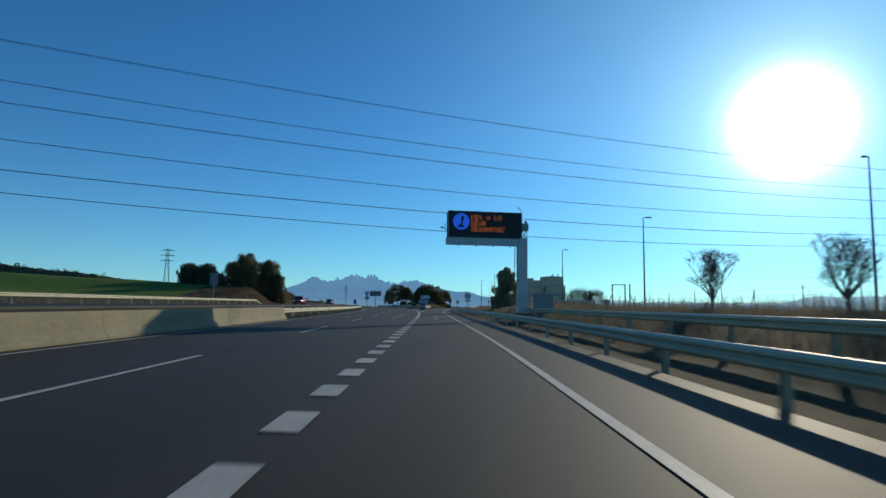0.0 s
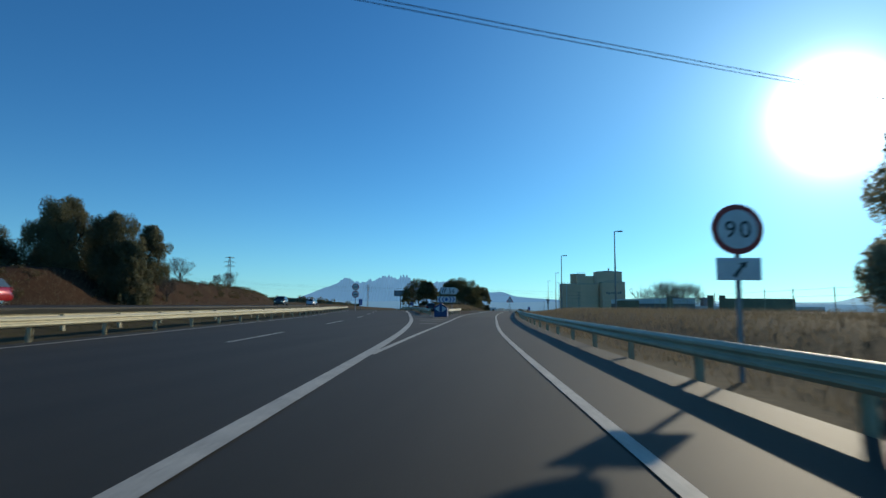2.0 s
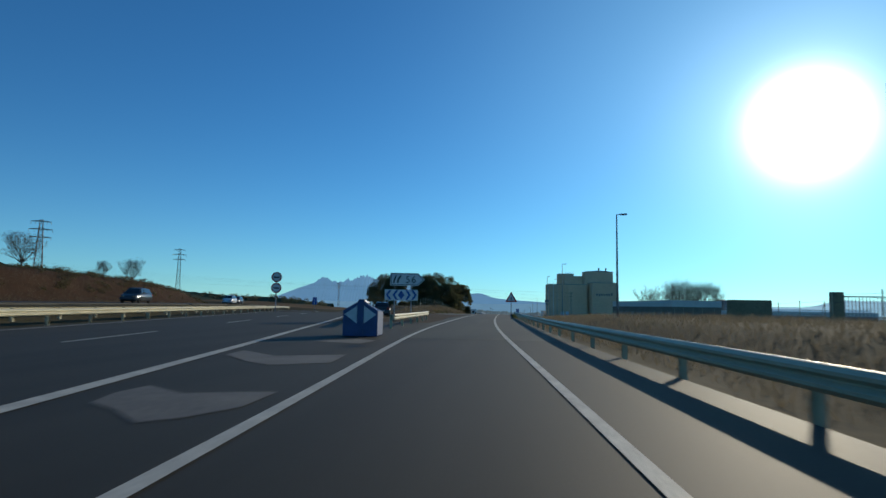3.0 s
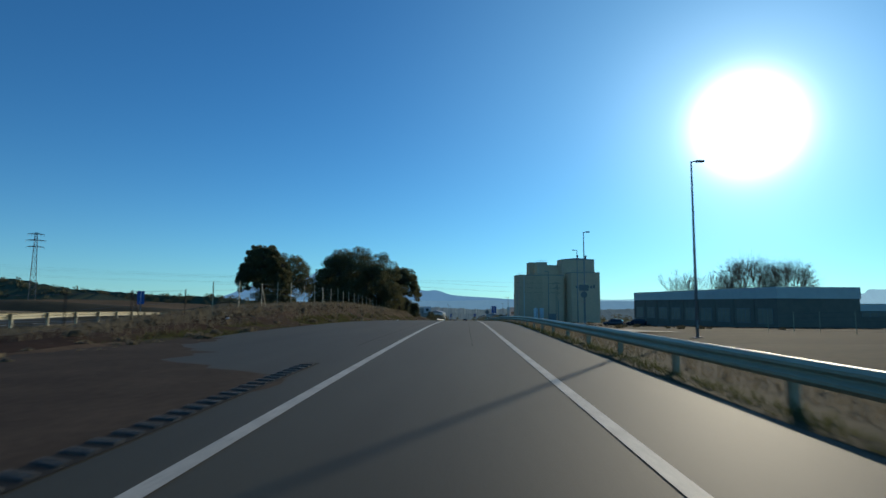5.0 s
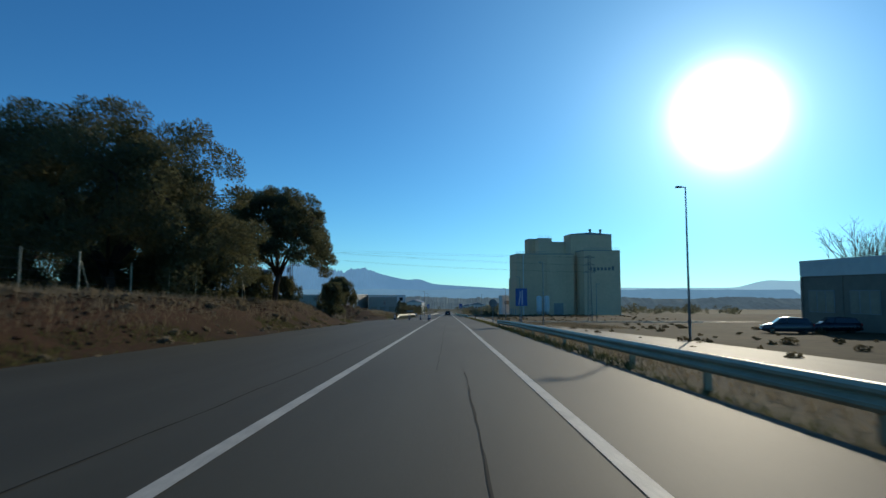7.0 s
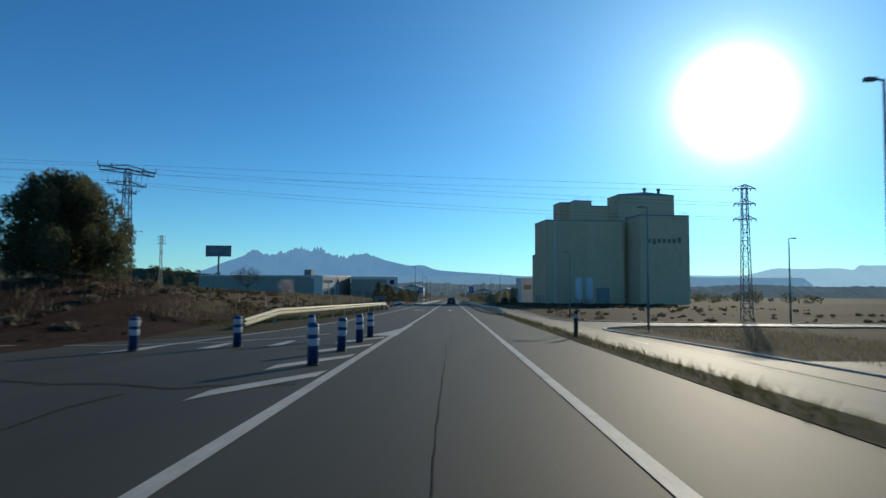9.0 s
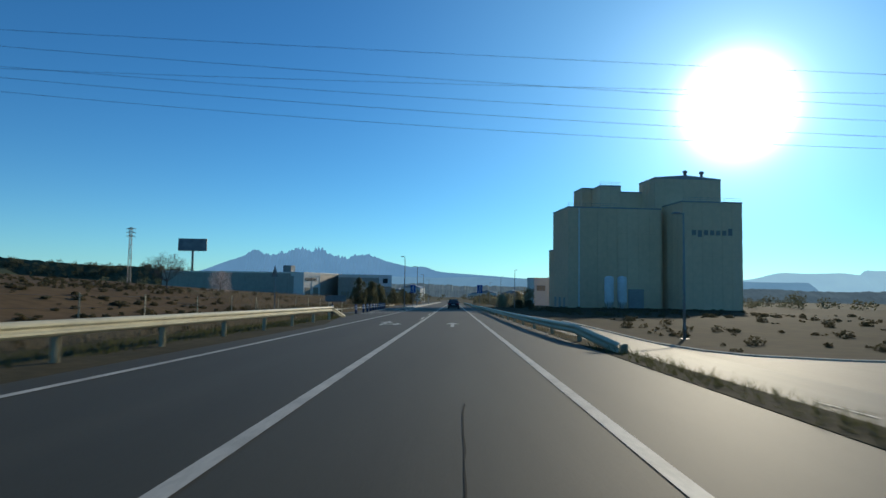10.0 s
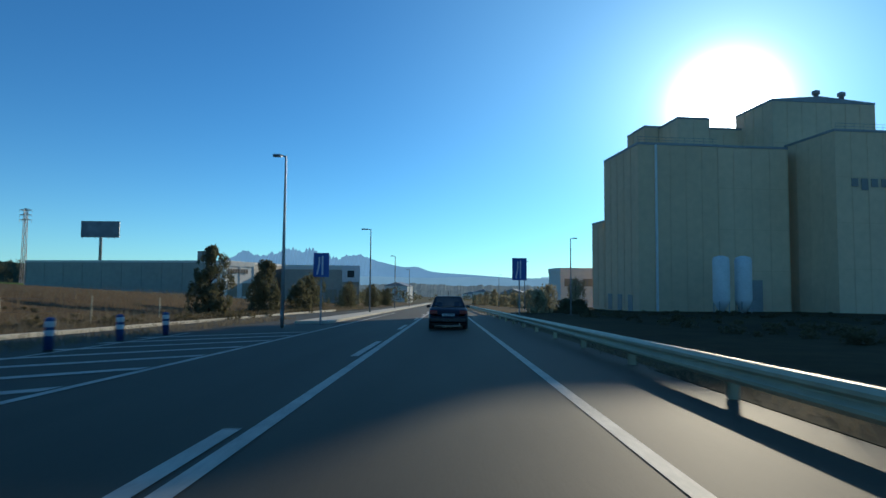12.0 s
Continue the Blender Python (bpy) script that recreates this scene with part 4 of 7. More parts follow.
def bare_tree(seed, height, spread, label, blossom=0, name="bare_tree", twigs=1100, reach=0.3, fan=0.09):
    rnd = random.Random(seed)
    root = thing(name, label, "tree", group="bare trees")
    s, tips = Shape(), []
    s.tube([(0, 0, -0.4), (0, 0, height * 0.22)], 0.03 * height, 7, 0.022 * height)
    for k in range(6):
        a = 2 * math.pi * k / 6 + rnd.uniform(-0.4, 0.4)
        limb(s, rnd, (0, 0, height * 0.2), (math.cos(a) * spread, math.sin(a) * spread, rnd.uniform(0.7, 1.3)), 0.04 * reach * height, height * reach, 3, tips, 0.6, 0.3, 4)
    for k in range(4):
        a = 2 * math.pi * (k + 0.5) / 4 + rnd.uniform(-0.4, 0.4)
        limb(s, rnd, (0, 0, height * 0.21), (math.cos(a) * 0.3 * spread, math.sin(a) * 0.3 * spread, 1.0), 0.011 * height, height * (reach - 0.01), 3, tips, 0.6, 0.1, 4)
    for k in range(6):
        a = 2 * math.pi * (k + 0.5) / 6 + rnd.uniform(-0.4, 0.4)
        limb(s, rnd, (0, 0, height * 0.24), (math.cos(a) * spread, math.sin(a) * spread, rnd.uniform(0.3, 0.9)), 0.009 * height, height * 0.2, 2, tips, 0.8, 0.1, 4)
    part("branch_frame", s, TWIG, root)
    tw = Shape()
    for t in tips:
        for k in range(3):
            e = t + Vector((rnd.uniform(-1, 1), rnd.uniform(-1, 1), rnd.uniform(-0.2, 1))) * height * 0.08
            tw.tube([t, e], 0.0012 * height + 0.003, 3, 0.004)
    # fine twigs fanning out through a rounded, uneven crown
    lobes = [rnd.uniform(0.82, 1.12) for k in range(12)]
    for k in range(twigs):
        a, el = rnd.uniform(0, 2 * math.pi), math.asin(rnd.uniform(-0.55, 1.0))
        d = Vector((math.cos(a) * math.cos(el) * spread, math.sin(a) * math.cos(el) * spread, math.sin(el) * 0.82))
        lob = lobes[int(a / (2 * math.pi) * 6) % 6 + (6 if el > 0.5 else 0)]
        c = Vector((0, 0, height * 0.56))
        p = c + d * height * 0.48 * lob * rnd.uniform(0.35, 0.86)
        e = p + (d + Vector((rnd.uniform(-0.5, 0.5), rnd.uniform(-0.5, 0.5), rnd.uniform(-0.1, 0.6)))) * height * fan
        tw.tube([p, e], 0.0012 * height + 0.002, 3, 0.003)
    tagged(part("twig_mass", tw, TWIG, root), kind="stuff")
    if blossom:
        v, f = foliage([tuple(t) for t in tips], [height * 0.15] * len(tips), blossom, 0.08, seed, inner=0.05)
        part("blossom", leaf_mesh("blossom", v, f, BLOSSOM), BLOSSOM, root, "pale pink blossom")
    return root


def put(ob, x, y, z=None, turn=0.0, scale=1.0):
    ob.matrix_basis = pose(x, y, gz(x, y) if z is None else z, 0, 0, turn) @ Matrix.Scale(scale, 4)
    return ob


def top_at(x, y, top):
    return top - gz(x, y)


put(umbrella_pine(1, top_at(-18.5, 282, 11.1), 7.9, 52000, 0.12), -18.5, 282)
put(umbrella_pine(2, top_at(-12.6, 293, 8.3), 4.7, 24000, 0.24, 0.55), -12.6, 293)
put(umbrella_pine(3, top_at(-37.5, 301, 11.6), 6.6, 24000, 0.24), -37.5, 301)
put(umbrella_pine(4, top_at(-25.6, 254, 8.6), 3.6, 24000, 0.24, 0.5), -25.6, 254)
put(umbrella_pine(5, top_at(-23.5, 295, 9.8), 6.2, 28000, 0.1), -23.5, 295)
put(umbrella_pine(6, top_at(-44, 312, 8.0), 3.2, 6000, 0.3), -44, 312)
for k, (x, y, h, r) in enumerate(((-15.5, 288, 2.4, 2.2), (-19, 289, 3.0, 2.8), (-23, 288, 2.8, 2.6), (-27, 286, 2.5, 2.4), (-26, 292, 2.6, 2.4), (-21, 296, 3.2, 3.0), (-15, 295, 2.6, 2.0), (-39, 303, 1.5, 1.6), (-28, 262, 1.7, 1.8), (-24, 258, 1.4, 1.6))):
    put(bushy_tree(200 + k, h, r, PINE, "dark undergrowth shrub below the pines", 4200, 0.0, 0.34, 0.3, name="undergrowth_shrub", group="shrubs"), x, y)
put(bushy_tree(21, 3.0, 1.5, PINE, "dark evergreen shrub at the end of the pine row", 3500, name="evergreen_shrub"), -10.6, 304)
put(bushy_tree(22, 2.2, 1.5, PINE, "dark evergreen shrub under the pines", 3000, name="evergreen_shrub"), -13.5, 299)
put(bushy_tree(23, top_at(-16.6, 339.6, 2.4), 3.0, PINE, "dense dark pine standing on a red soil mound", 26000, 0.14, 0.24, 0.5), -16.6, 339.6)
for k, (x, y, top, r) in enumerate(((-42.5, 129, 12.0, 4.8), (-38.5, 131, 10.6, 4.2), (-51.5, 127, 9.4, 4.2), (-46.8, 131, 10.2, 4.4), (-49.0, 125, 7.6, 3.2), (-36.0, 130, 7.6, 2.8), (-54.8, 125.5, 9.4, 3.6), (-44.2, 145, 11.2, 3.4), (-47.5, 141, 11.5, 3.6))):
    put(bushy_tree(30 + k, top_at(x, y, top), r, LEAF, "dense dark green roadside tree on the cutting", 20000, 0.0, 0.3, 0.6), x, y)
put(bushy_tree(41, top_at(16.2, 86.6, 6.5), 2.4, REEDY, "feathery grey-green poplar beside the exit lane", 30000, 0.03, 0.26, 0.62, name="poplar_tree"), 16.2, 86.6)
put(bushy_tree(42, 1.6, 0.8, REEDY, "small scrubby bush on the dry bank", 1500, 0.0, 0.2, name="scrub_bush"), 21, 82)
put(bushy_tree(43, top_at(-16, 443, -2.5), 1.5, LEAF, "dark evergreen tree at the field edge", 5000, 0.0, 0.3, 0.5), -16, 443)
put(bushy_tree(44, top_at(-15.2, 452, -3.2), 1.6, LEAF, "dark evergreen tree at the field edge", 5000, 0.0, 0.3, 0.4), -15.2, 452)
for k in range(12):
    x, y = -14.5 - (k % 3) * 1.5, 461 + 9.5 * k
    put(bushy_tree(50 + k, 3.0 + (k * 37 % 5) * 0.4, 1.4 + (k % 4) * 0.25, LEAF, "dark roadside bush further down the road", 2200, 0.0, 0.34, 0.4, name="roadside_bush"), x, y)
for k in range(10):
    x, y = 10.5 + (k * 53 % 9), 470 + 16 * k
    put(bushy_tree(70 + k, 2.6 + (k * 29 % 5) * 0.5, 1.5 + (k % 3) * 0.3, REEDY, "grey-green roadside bush further down the road", 2000, 0.0, 0.34, 0.4, name="roadside_bush"), x, y)
put(bare_tree(1, top_at(55.7, 296.0, 11.4), 0.85, "leafless spreading tree behind the warehouse", twigs=2300, reach=0.25, fan=0.11), 55.7, 296.0)
put(bare_tree(2, top_at(63.6, 296.0, 10.7), 0.9, "leafless spreading tree behind the warehouse", twigs=2300, reach=0.25, fan=0.11), 63.6, 296.0)
put(bare_tree(3, top_at(53.0, 322, 8.5), 0.7, "leafless young tree behind the warehouse"), 53.0, 322)
put(bare_tree(14, top_at(62.9, 322, 8.6), 0.6, "leafless young tree behind the warehouse"), 62.9, 322)
put(bare_tree(4, top_at(25.3, 29.1, 3.85), 0.38, "slender leafless tree on the bank"), 25.3, 29.1)
put(bare_tree(5, top_at(26.9, 21, 3.7), 0.7, "dense leafless shrub on the bank", name="bare_shrub"), 26.9, 21)
for k, (x, y, h) in enumerate(((-76, 223, 6.0), (-63.6, 181.8, 5.6), (-40, 143, 3.2), (-69, 205, 3.2), (-92, 250, 4.0))):
    put(bare_tree(6 + k, h, 0.8, "leafless tree on top of the cutting"), x, y)
put(bushy_tree(12, 2.5, 1.7, BLOSSOM, "low almond tree in pale blossom in the field", 2600, 0.0, 0.13, 0.3, name="almond_tree"), -28.8, 416)
put(bare_tree(13, 4.2, 1.4, "large leafless shrub in the fallow field", 0, "bare_shrub"), -36, 417)


def grass(name, label, spots, material, count, size, seed, lean=0.35):
    """Tufts of narrow blades over areas (x function, width, y0, y1)."""
    r = np.random.RandomState(seed)
    V = []
    for f, w, y0, y1, share in spots:
        n = int(count * share)
        y = y0 + (y1 - y0) * r.rand(n)
        clump = np.sin(y * 1.3 + 3 * r.rand(n)) * 0.4
        x = np.asarray(f(y), float) + w * (r.rand(n) - 0.5) + clump * 0.3
        z = np.maximum(ground_z(x, y), np.where((x > 3.7) & (x < 4.7) & (y > 262) & (y < 361), ROAD_Z(np.minimum(y, 980)), -999)) - 0.03
        h = size * (0.35 + 0.9 * r.rand(n) ** 1.5)
        a = r.rand(n) * 2 * np.pi
        b = 0.007 + 0.013 * r.rand(n)
        base = np.stack([x, y, z], 1)
        side = np.stack([np.cos(a), np.sin(a), 0 * a], 1) * b[:, None]
        tip = base + np.stack([lean * h * r.normal(size=n), lean * h * r.normal(size=n), h], 1)
        V.append(np.stack([base - side, base + side, tip], 1).reshape(-1, 3))
    v = np.concatenate(V)
    ob = new(name, leaf_mesh(name, v, np.arange(len(v)).reshape(-1, 3), material))
    return tagged(ob, label, "grass", kind="stuff")


grass("dry_grass", "tall straw-coloured grass on the verge and bank", [(off_np(RIGHT_LINE, 7.2), 5.0, -15, 190, 0.45), (off_np(RIGHT_LINE, 12.5), 6.5, -10, 150, 0.25), (off_np(RIGHT_LINE, 4.0), 1.6, 60, 318, 0.2), (lambda y: 0 * y + 17.5, 9.0, 318, 357, 0.16), (lambda y: 0 * y + 4.25, 0.7, 364, 420, 0.05)], STRAW, 76000, 0.36, 1)
grass("dry_grass", "waist-high dry weeds on the crest of the bank", [(off_np(RIGHT_LINE, 11.5), 4.0, 6, 92, 1.0)], STRAW, 11000, 0.85, 7, 0.2)
grass("dry_grass", "dry weeds along the red bank and field edge", [(lambda y: 0 * y - 12.6, 4.6, 196, 312, 0.6), (lambda y: 0 * y - 10.4, 2.0, 336, 440, 0.3), (lambda y: 0 * y - 16, 7, 325, 350, 0.05), (lambda y: 0 * y - 14.2, 3.2, 398, 470, 0.3)], STRAW, 46000, 0.4, 2)
grass("dry_grass", "pale dry grass between the kerb and the field", [(lambda y: 0 * y - 15.5, 5.2, 392, 500, 0.7), (lambda y: 0 * y - 22, 8, 395, 470, 0.3)], STRAW, 30000, 0.5, 8)
grass("weeds", "low green weeds at the foot of the bank", [(lambda y: 0 * y - 9.7, 1.6, 196, 314, 0.8), (lambda y: 0 * y + 4.22, 0.65, 180, 400, 0.36), (lambda y: 0 * y - 8.3, 1.6, 336, 392, 0.2), (off_np(MAIN_LEFT, -3.4), 2.0, 41, 150, 0.15)], WEED, 46000, 0.2, 3)
grass("dry_grass", "dry grass on the far side of the opposite carriageway", [(off_np(MAIN_LEFT, -22.5), 6.0, -20, 230, 1.0)], STRAW, 16000, 0.55, 4)
for k, (x, y, h, r) in enumerate(((15, 476, 1.6, 1.3), (18, 482, 1.5, 1.2))):
    put(bushy_tree(220 + k, h, r, LEAF, "olive-brown bush on waste ground before the silo", 2600, 0.0, 0.3, 0.3, name="waste_bush", group="shrubs"), x, y)


def scrub(name, label, spots, material, count, blades, size, seed):
    """Low ragged clumps of twiggy scrub scattered over areas (x, width, y0, y1, share)."""
    r = np.random.RandomState(seed)
    cs, rs = [], []
    for f, w, y0, y1, share in spots:
        for k in range(int(count * share)):
            y = y0 + (y1 - y0) * r.rand()
            x = float(f(y)) + w * (r.rand() - 0.5)
            q = size * (0.35 + 0.9 * r.rand() ** 2)
            cs.append((x, y, gz(x, y) + q * 0.25))
            rs.append(q)
    v, f = foliage(cs, rs, blades, 0.16, seed, flat=0.6, inner=0.1)
    return tagged(new(name, leaf_mesh(name, v, f, material)), label, "scrub", kind="stuff")


scrub("bank_scrub", "low brown-green scrub on the red soil bank", [(const(-11.2), 5.0, 200, 312, 0.5), (const(-14.8), 3.0, 205, 310, 0.2), (const(-16), 12, 322, 352, 0.15), (const(-9.5), 3, 165, 200, 0.15)], STRAW, 620, 30000, 0.3, 31)
scrub("bank_scrub", "brown scrub on top of the cutting", [(off(MAIN_LEFT, -25), 6.0, 85, 240, 0.7), (off(MAIN_LEFT, -31), 5.0, 90, 240, 0.3)], SCRUB, 420, 30000, 0.75, 32)
scrub("field_scrub", "dry scrub along the kerb and field edge", [(const(-14.6), 3.6, 398, 470, 0.6), (const(-11), 3.0, 340, 392, 0.15), (const(15), 6, 372, 470, 0.25)], SCRUB, 300, 20000, 0.55, 33)
scrub("field_scrub", "rough brown tussocks over the fallow field", [(const(-38), 46, 350, 432, 0.7), (const(-24), 16, 346, 400, 0.3)], SCRUB, 900, 42000, 0.32, 34)
scrub("waste_scrub", "dry tussocks over the waste ground by the side road", [(const(32), 40, 369, 480, 0.75), (const(24), 22, 240, 340, 0.25)], SCRUB, 420, 26000, 0.42, 35)


def clods(name, label, spots, count, seed, material):
    """Crumbled lumps of soil lying on a slope."""
    r = np.random.RandomState(seed)
    V, F = [], []
    for f, w, y0, y1, share in spots:
        for k in range(int(count * share)):
            y = y0 + (y1 - y0) * r.rand()
            x = float(f(y)) + w * (r.rand() - 0.5)
            q = 0.03 + 0.1 * r.rand() ** 3
            z = gz(x, y) + q * 0.25
            base = len(V)
            for h, w2 in ((-0.3, 1.0), (0.12, 0.95), (0.36, 0.45)):
                for a in range(6):
                    t = 2 * math.pi * a / 6 + h
                    g = w2 * (0.6 + 0.7 * r.rand())
                    V.append((x + q * g * math.cos(t), y + q * g * math.sin(t), z + q * (h + 0.22 * r.rand()) - 0.02))
            F += [(base + i * 6 + a, base + i * 6 + (a + 1) % 6, base + i * 6 + 6 + (a + 1) % 6, base + i * 6 + 6 + a) for i in (0, 1) for a in range(6)] + [tuple(base + 12 + a for a in range(6))]
    me = bpy.data.meshes.new(name)
    me.from_pydata(V, [], F)
    me.materials.append(material)
    return tagged(new(name, me), label, "soil", kind="stuff")


clods("soil_clods", "crumbled red soil clods on the bank", [(const(-10.8), 4.5, 198, 314, 0.7), (const(-16), 14, 320, 352, 0.3)], 6500, 5, SOIL)
clods("soil_clods", "small pale stones and clods on the sandy soil", [(const(-5.6), 5.6, 158, 194, 1.0)], 280, 6, SANDY)


# ---- far land: jagged mountain, hazy hills, wooded ridges ----
def ridge(name, label, f, x0, x1, y, steps, material, base=-60.0, depth=160.0, category="mountain"):
    """A ridge whose crest height over x is f(x); its foot lies in front of the crest."""
    s = Shape()
    rows = []
    for x in np.linspace(x0, x1, steps):
        h = float(f(x))
        rows.append([(x, y - depth, base), (x, y - depth * 0.5, base + (h - base) * 0.55), (x, y, h), (x, y + depth * 0.4, base)])
    s.rings(rows, caps=False, closed=False)
    return solo(name, s, material, label, category, kind="structure")


PXM = 4.403


def massif(x):
    p = x / PXM + 800
    h = 41 * np.exp(-((p - 532) / 158) ** 4) + 9 * gauss(p, 447, 15) + 10 * gauss(p, 528, 24) + 8 * gauss(p, 568, 15) - 5 * gauss(p, 604, 15) + 6 * gauss(p, 648, 22)
    h += 12.5 * gauss(p, 715, 70) + 5 * gauss(p, 748, 16) + 7 * gauss(p, 820, 90) + 5
    crag = math.exp(-((p - 552) / 122) ** 6)
    h += crag * (4.0 * noise.noise((p * 0.11, 3.0, 0.0)) + 9.5 * abs(noise.noise((p * 0.17, 7.0, 0.0))) + 5.5 * abs(noise.noise((p * 0.37, 1.0, 0.0))) - 4.5)
    return h * PXM - 3


# massif and hills carry their haze as bluish colour and glow
ridge("mountain_massif", "distant saw-toothed mountain massif with blue haze in its colour", massif, -2150, 900, 4800, 620, HAZED_ROCK)
ridge("hill_east", "flat-topped hills on the horizon, coloured pale with haze", lambda x: PXM * (9 + 13 * smooth((x - 2150) / 320) - 5 * smooth((x - 2900) / 250) + 11 * smooth((x - 3010) / 60) + 2.0 * noise.noise((x * 0.004, 0, 0))), 700, 4200, 4700, 120, HAZED_HILL, category="hill")
ridge("hill_haze", "low rise beyond the valley, coloured bluish with haze", lambda x: PXM * (5.5 + 2.2 * noise.noise((x * 0.003, 5, 0)) + 0.6 * noise.noise((x * 0.03, 5, 0))), -1600, 2400, 4300, 150, LOW_HAZE, category="hill")


def woods_top(seed, lo, hi, amp):
    def f(x):
        return (lo + (hi - lo) * smooth((-x - 250) / 700)) * (0.2 + 0.8 * smooth((-x - 310) / 160)) + amp * noise.noise((x * 0.006, seed, 0)) + amp * 0.45 * abs(noise.noise((x * 0.05, seed, 2))) + amp * 0.3 * abs(noise.noise((x * 0.16, seed, 3)))
    return f


ridge("hill_woods", "dark pine-wooded ridge beyond the fields", woods_top(1.0, 4, 32, 7), -1500, -330, 1180, 300, WOODS, base=-30, depth=90, category="hill")
ridge("hill_woods", "dark wooded ridge in the west", lambda x: -27 + (woods_top(4.0, 12, 66, 9)(x) + 27) * float(smooth((-x - 180) / 190)), -1500, -180, 760, 260, WOODS, base=-25, depth=120, category="hill")
# both tree belts glow faintly to paint the haze in front of them
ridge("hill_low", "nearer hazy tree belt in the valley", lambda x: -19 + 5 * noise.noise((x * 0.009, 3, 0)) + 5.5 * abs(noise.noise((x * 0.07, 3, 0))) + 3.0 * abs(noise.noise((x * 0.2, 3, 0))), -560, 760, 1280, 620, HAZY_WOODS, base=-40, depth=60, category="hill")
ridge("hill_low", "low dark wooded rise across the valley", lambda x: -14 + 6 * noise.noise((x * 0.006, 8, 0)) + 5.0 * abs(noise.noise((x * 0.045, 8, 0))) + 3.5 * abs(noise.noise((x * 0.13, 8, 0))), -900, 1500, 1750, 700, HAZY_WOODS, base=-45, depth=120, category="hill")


# scattered trees and houses down in the valley
def far_trees():
    r = np.random.RandomState(8)
    cs, rs = [], []
    for k in range(760):
        y = 560 + 900 * r.rand() ** 1.3
        x = (r.rand() - 0.5) * 0.9 * (y - 250) + (18 if r.rand() > 0.5 else -25)
        if abs(x) < 12 or (24 < x < 85 and y < 560):
            continue
        h = 1.5 + 3.0 * r.rand() ** 2
        cs.append((x, y, gz(x, y) + h * 0.75))
        rs.append(h)
    v, f = foliage(cs, rs, 52000, 0.85, 8, flat=0.8, inner=0.1)
    tagged(new("far_trees", leaf_mesh("far_trees", v, f, LEAF)), "scattered dark trees and hedges down in the valley", "trees", kind="stuff")


far_trees()


def ridge_trees():
    """Crowns standing along the wooded ridges."""
    r = np.random.RandomState(9)
    cs, rs = [], []
    for f, x0, x1, y, n, size in ((woods_top(1.0, 4, 32, 7), -1300, -335, 1180, 420, 5.0), (woods_top(4.0, 12, 66, 9), -900, -400, 760, 520, 3.6)):
        for k in range(n):
            x = x0 + (x1 - x0) * r.rand()
            q = r.rand()
            h = float(f(x))
            cs.append((x, y - 55 * q, h - (h + 25) * 0.45 * q * 1.1 + size * 0.3))
            rs.append(size * (0.6 + 0.7 * r.rand()))
    v, f = foliage(cs, rs, 60000, 1.7, 9, inner=0.2)
    tagged(new("ridge_trees", leaf_mesh("ridge_trees", v, f, LEAF)), "dark woodland crowns along the distant ridges", "trees", kind="stuff")


ridge_trees()


def house(seed, w, d, h, wall, label):
    rnd = random.Random(seed)
    root = thing("distant_house", label, "house", group="valley houses")
    part("wall", Shape().box(-w / 2, w / 2, 0, d, -2, h), wall, root)
    part("roof", Shape().rings([[(-w / 2 - 0.3, y, h), (w / 2 + 0.3, y, h), (0, y, h + w * 0.16)] for y in (-0.3, d + 0.3)]), ROOF, root)
    for k in range(max(2, int(w / 3.5))):
        x = -w / 2 + (k + 0.5) * w / max(2, int(w / 3.5))
        part("window", Shape().box(x - 0.6, x + 0.6, -0.06, 0.02, h * 0.35, h * 0.7), GLASS, root)
    return root


rnd = random.Random(5)
for k in range(22):
    y = 640 + k * 38 + rnd.uniform(-10, 10)
    x = rnd.choice((-1, 1)) * rnd.uniform(26, 60 + 0.2 * (y - 600))
    ob = house(k, rnd.uniform(9, 26), rnd.uniform(8, 14), rnd.uniform(4.5, 8.5), rnd.choice((SHEDWHITE, BRICKY, SHED, SHEDWHITE)), "small building in the distant valley town")
    ob.matrix_basis = pose(x, y, gz(x, y), 0, 0, rnd.uniform(-20, 20))


# ---- overhead lines ----
def wire(name, label, a, b, sag, r=0.022, n=24):
    a, b = Vector(a), Vector(b)
    pts = [a.lerp(b, i / n) - Vector((0, 0, sag * 4 * (i / n) * (1 - i / n))) for i in range(n + 1)]
    return solo(name, Shape().tube(pts, r, 4), WIRE, label, "power line", group="overhead wires")


for y0, hs in ((86, (14.9, 22.7, 30)), (100, (13.8, 20.9, 28.8))):
    for h in hs:
        for d in (0.0, 0.45):
            c, w = math.cos(radians(29)), math.sin(radians(29))
            mid = Vector((7.5, y0 + d, h))
            wire("overhead_wire", "dark high-voltage wire crossing high over the motorway", mid + Vector((-220 * c, -220 * w, 13)), mid + Vector((220 * c, 220 * w, 13)), 13, 0.024, 40)


def lattice(s, h, w0, w1, bays, r=0.035, n=4):
    """Four legs with cross bracing, from the ground to h."""
    def leg(i, z):
        w = (w0 + (w1 - w0) * z / h) / 2
        return Vector(((-1, 1, 1, -1)[i] * w, (-1, -1, 1, 1)[i] * w, z))
    for i in range(4):
        s.tube([leg(i, -0.4), leg(i, h)], r * 1.6, n)
    for k in range(bays):
        za, zb = h * k / bays, h * (k + 1) / bays
        for i in range(4):
            j = (i + 1) % 4
            if k % 2:
                s.tube([leg(i, za), leg(j, zb)], r, 3)
            else:
                s.tube([leg(j, za), leg(i, zb)], r, 3)
            s.tube([leg(i, zb), leg(j, zb)], r * 0.8, 3)
    return s


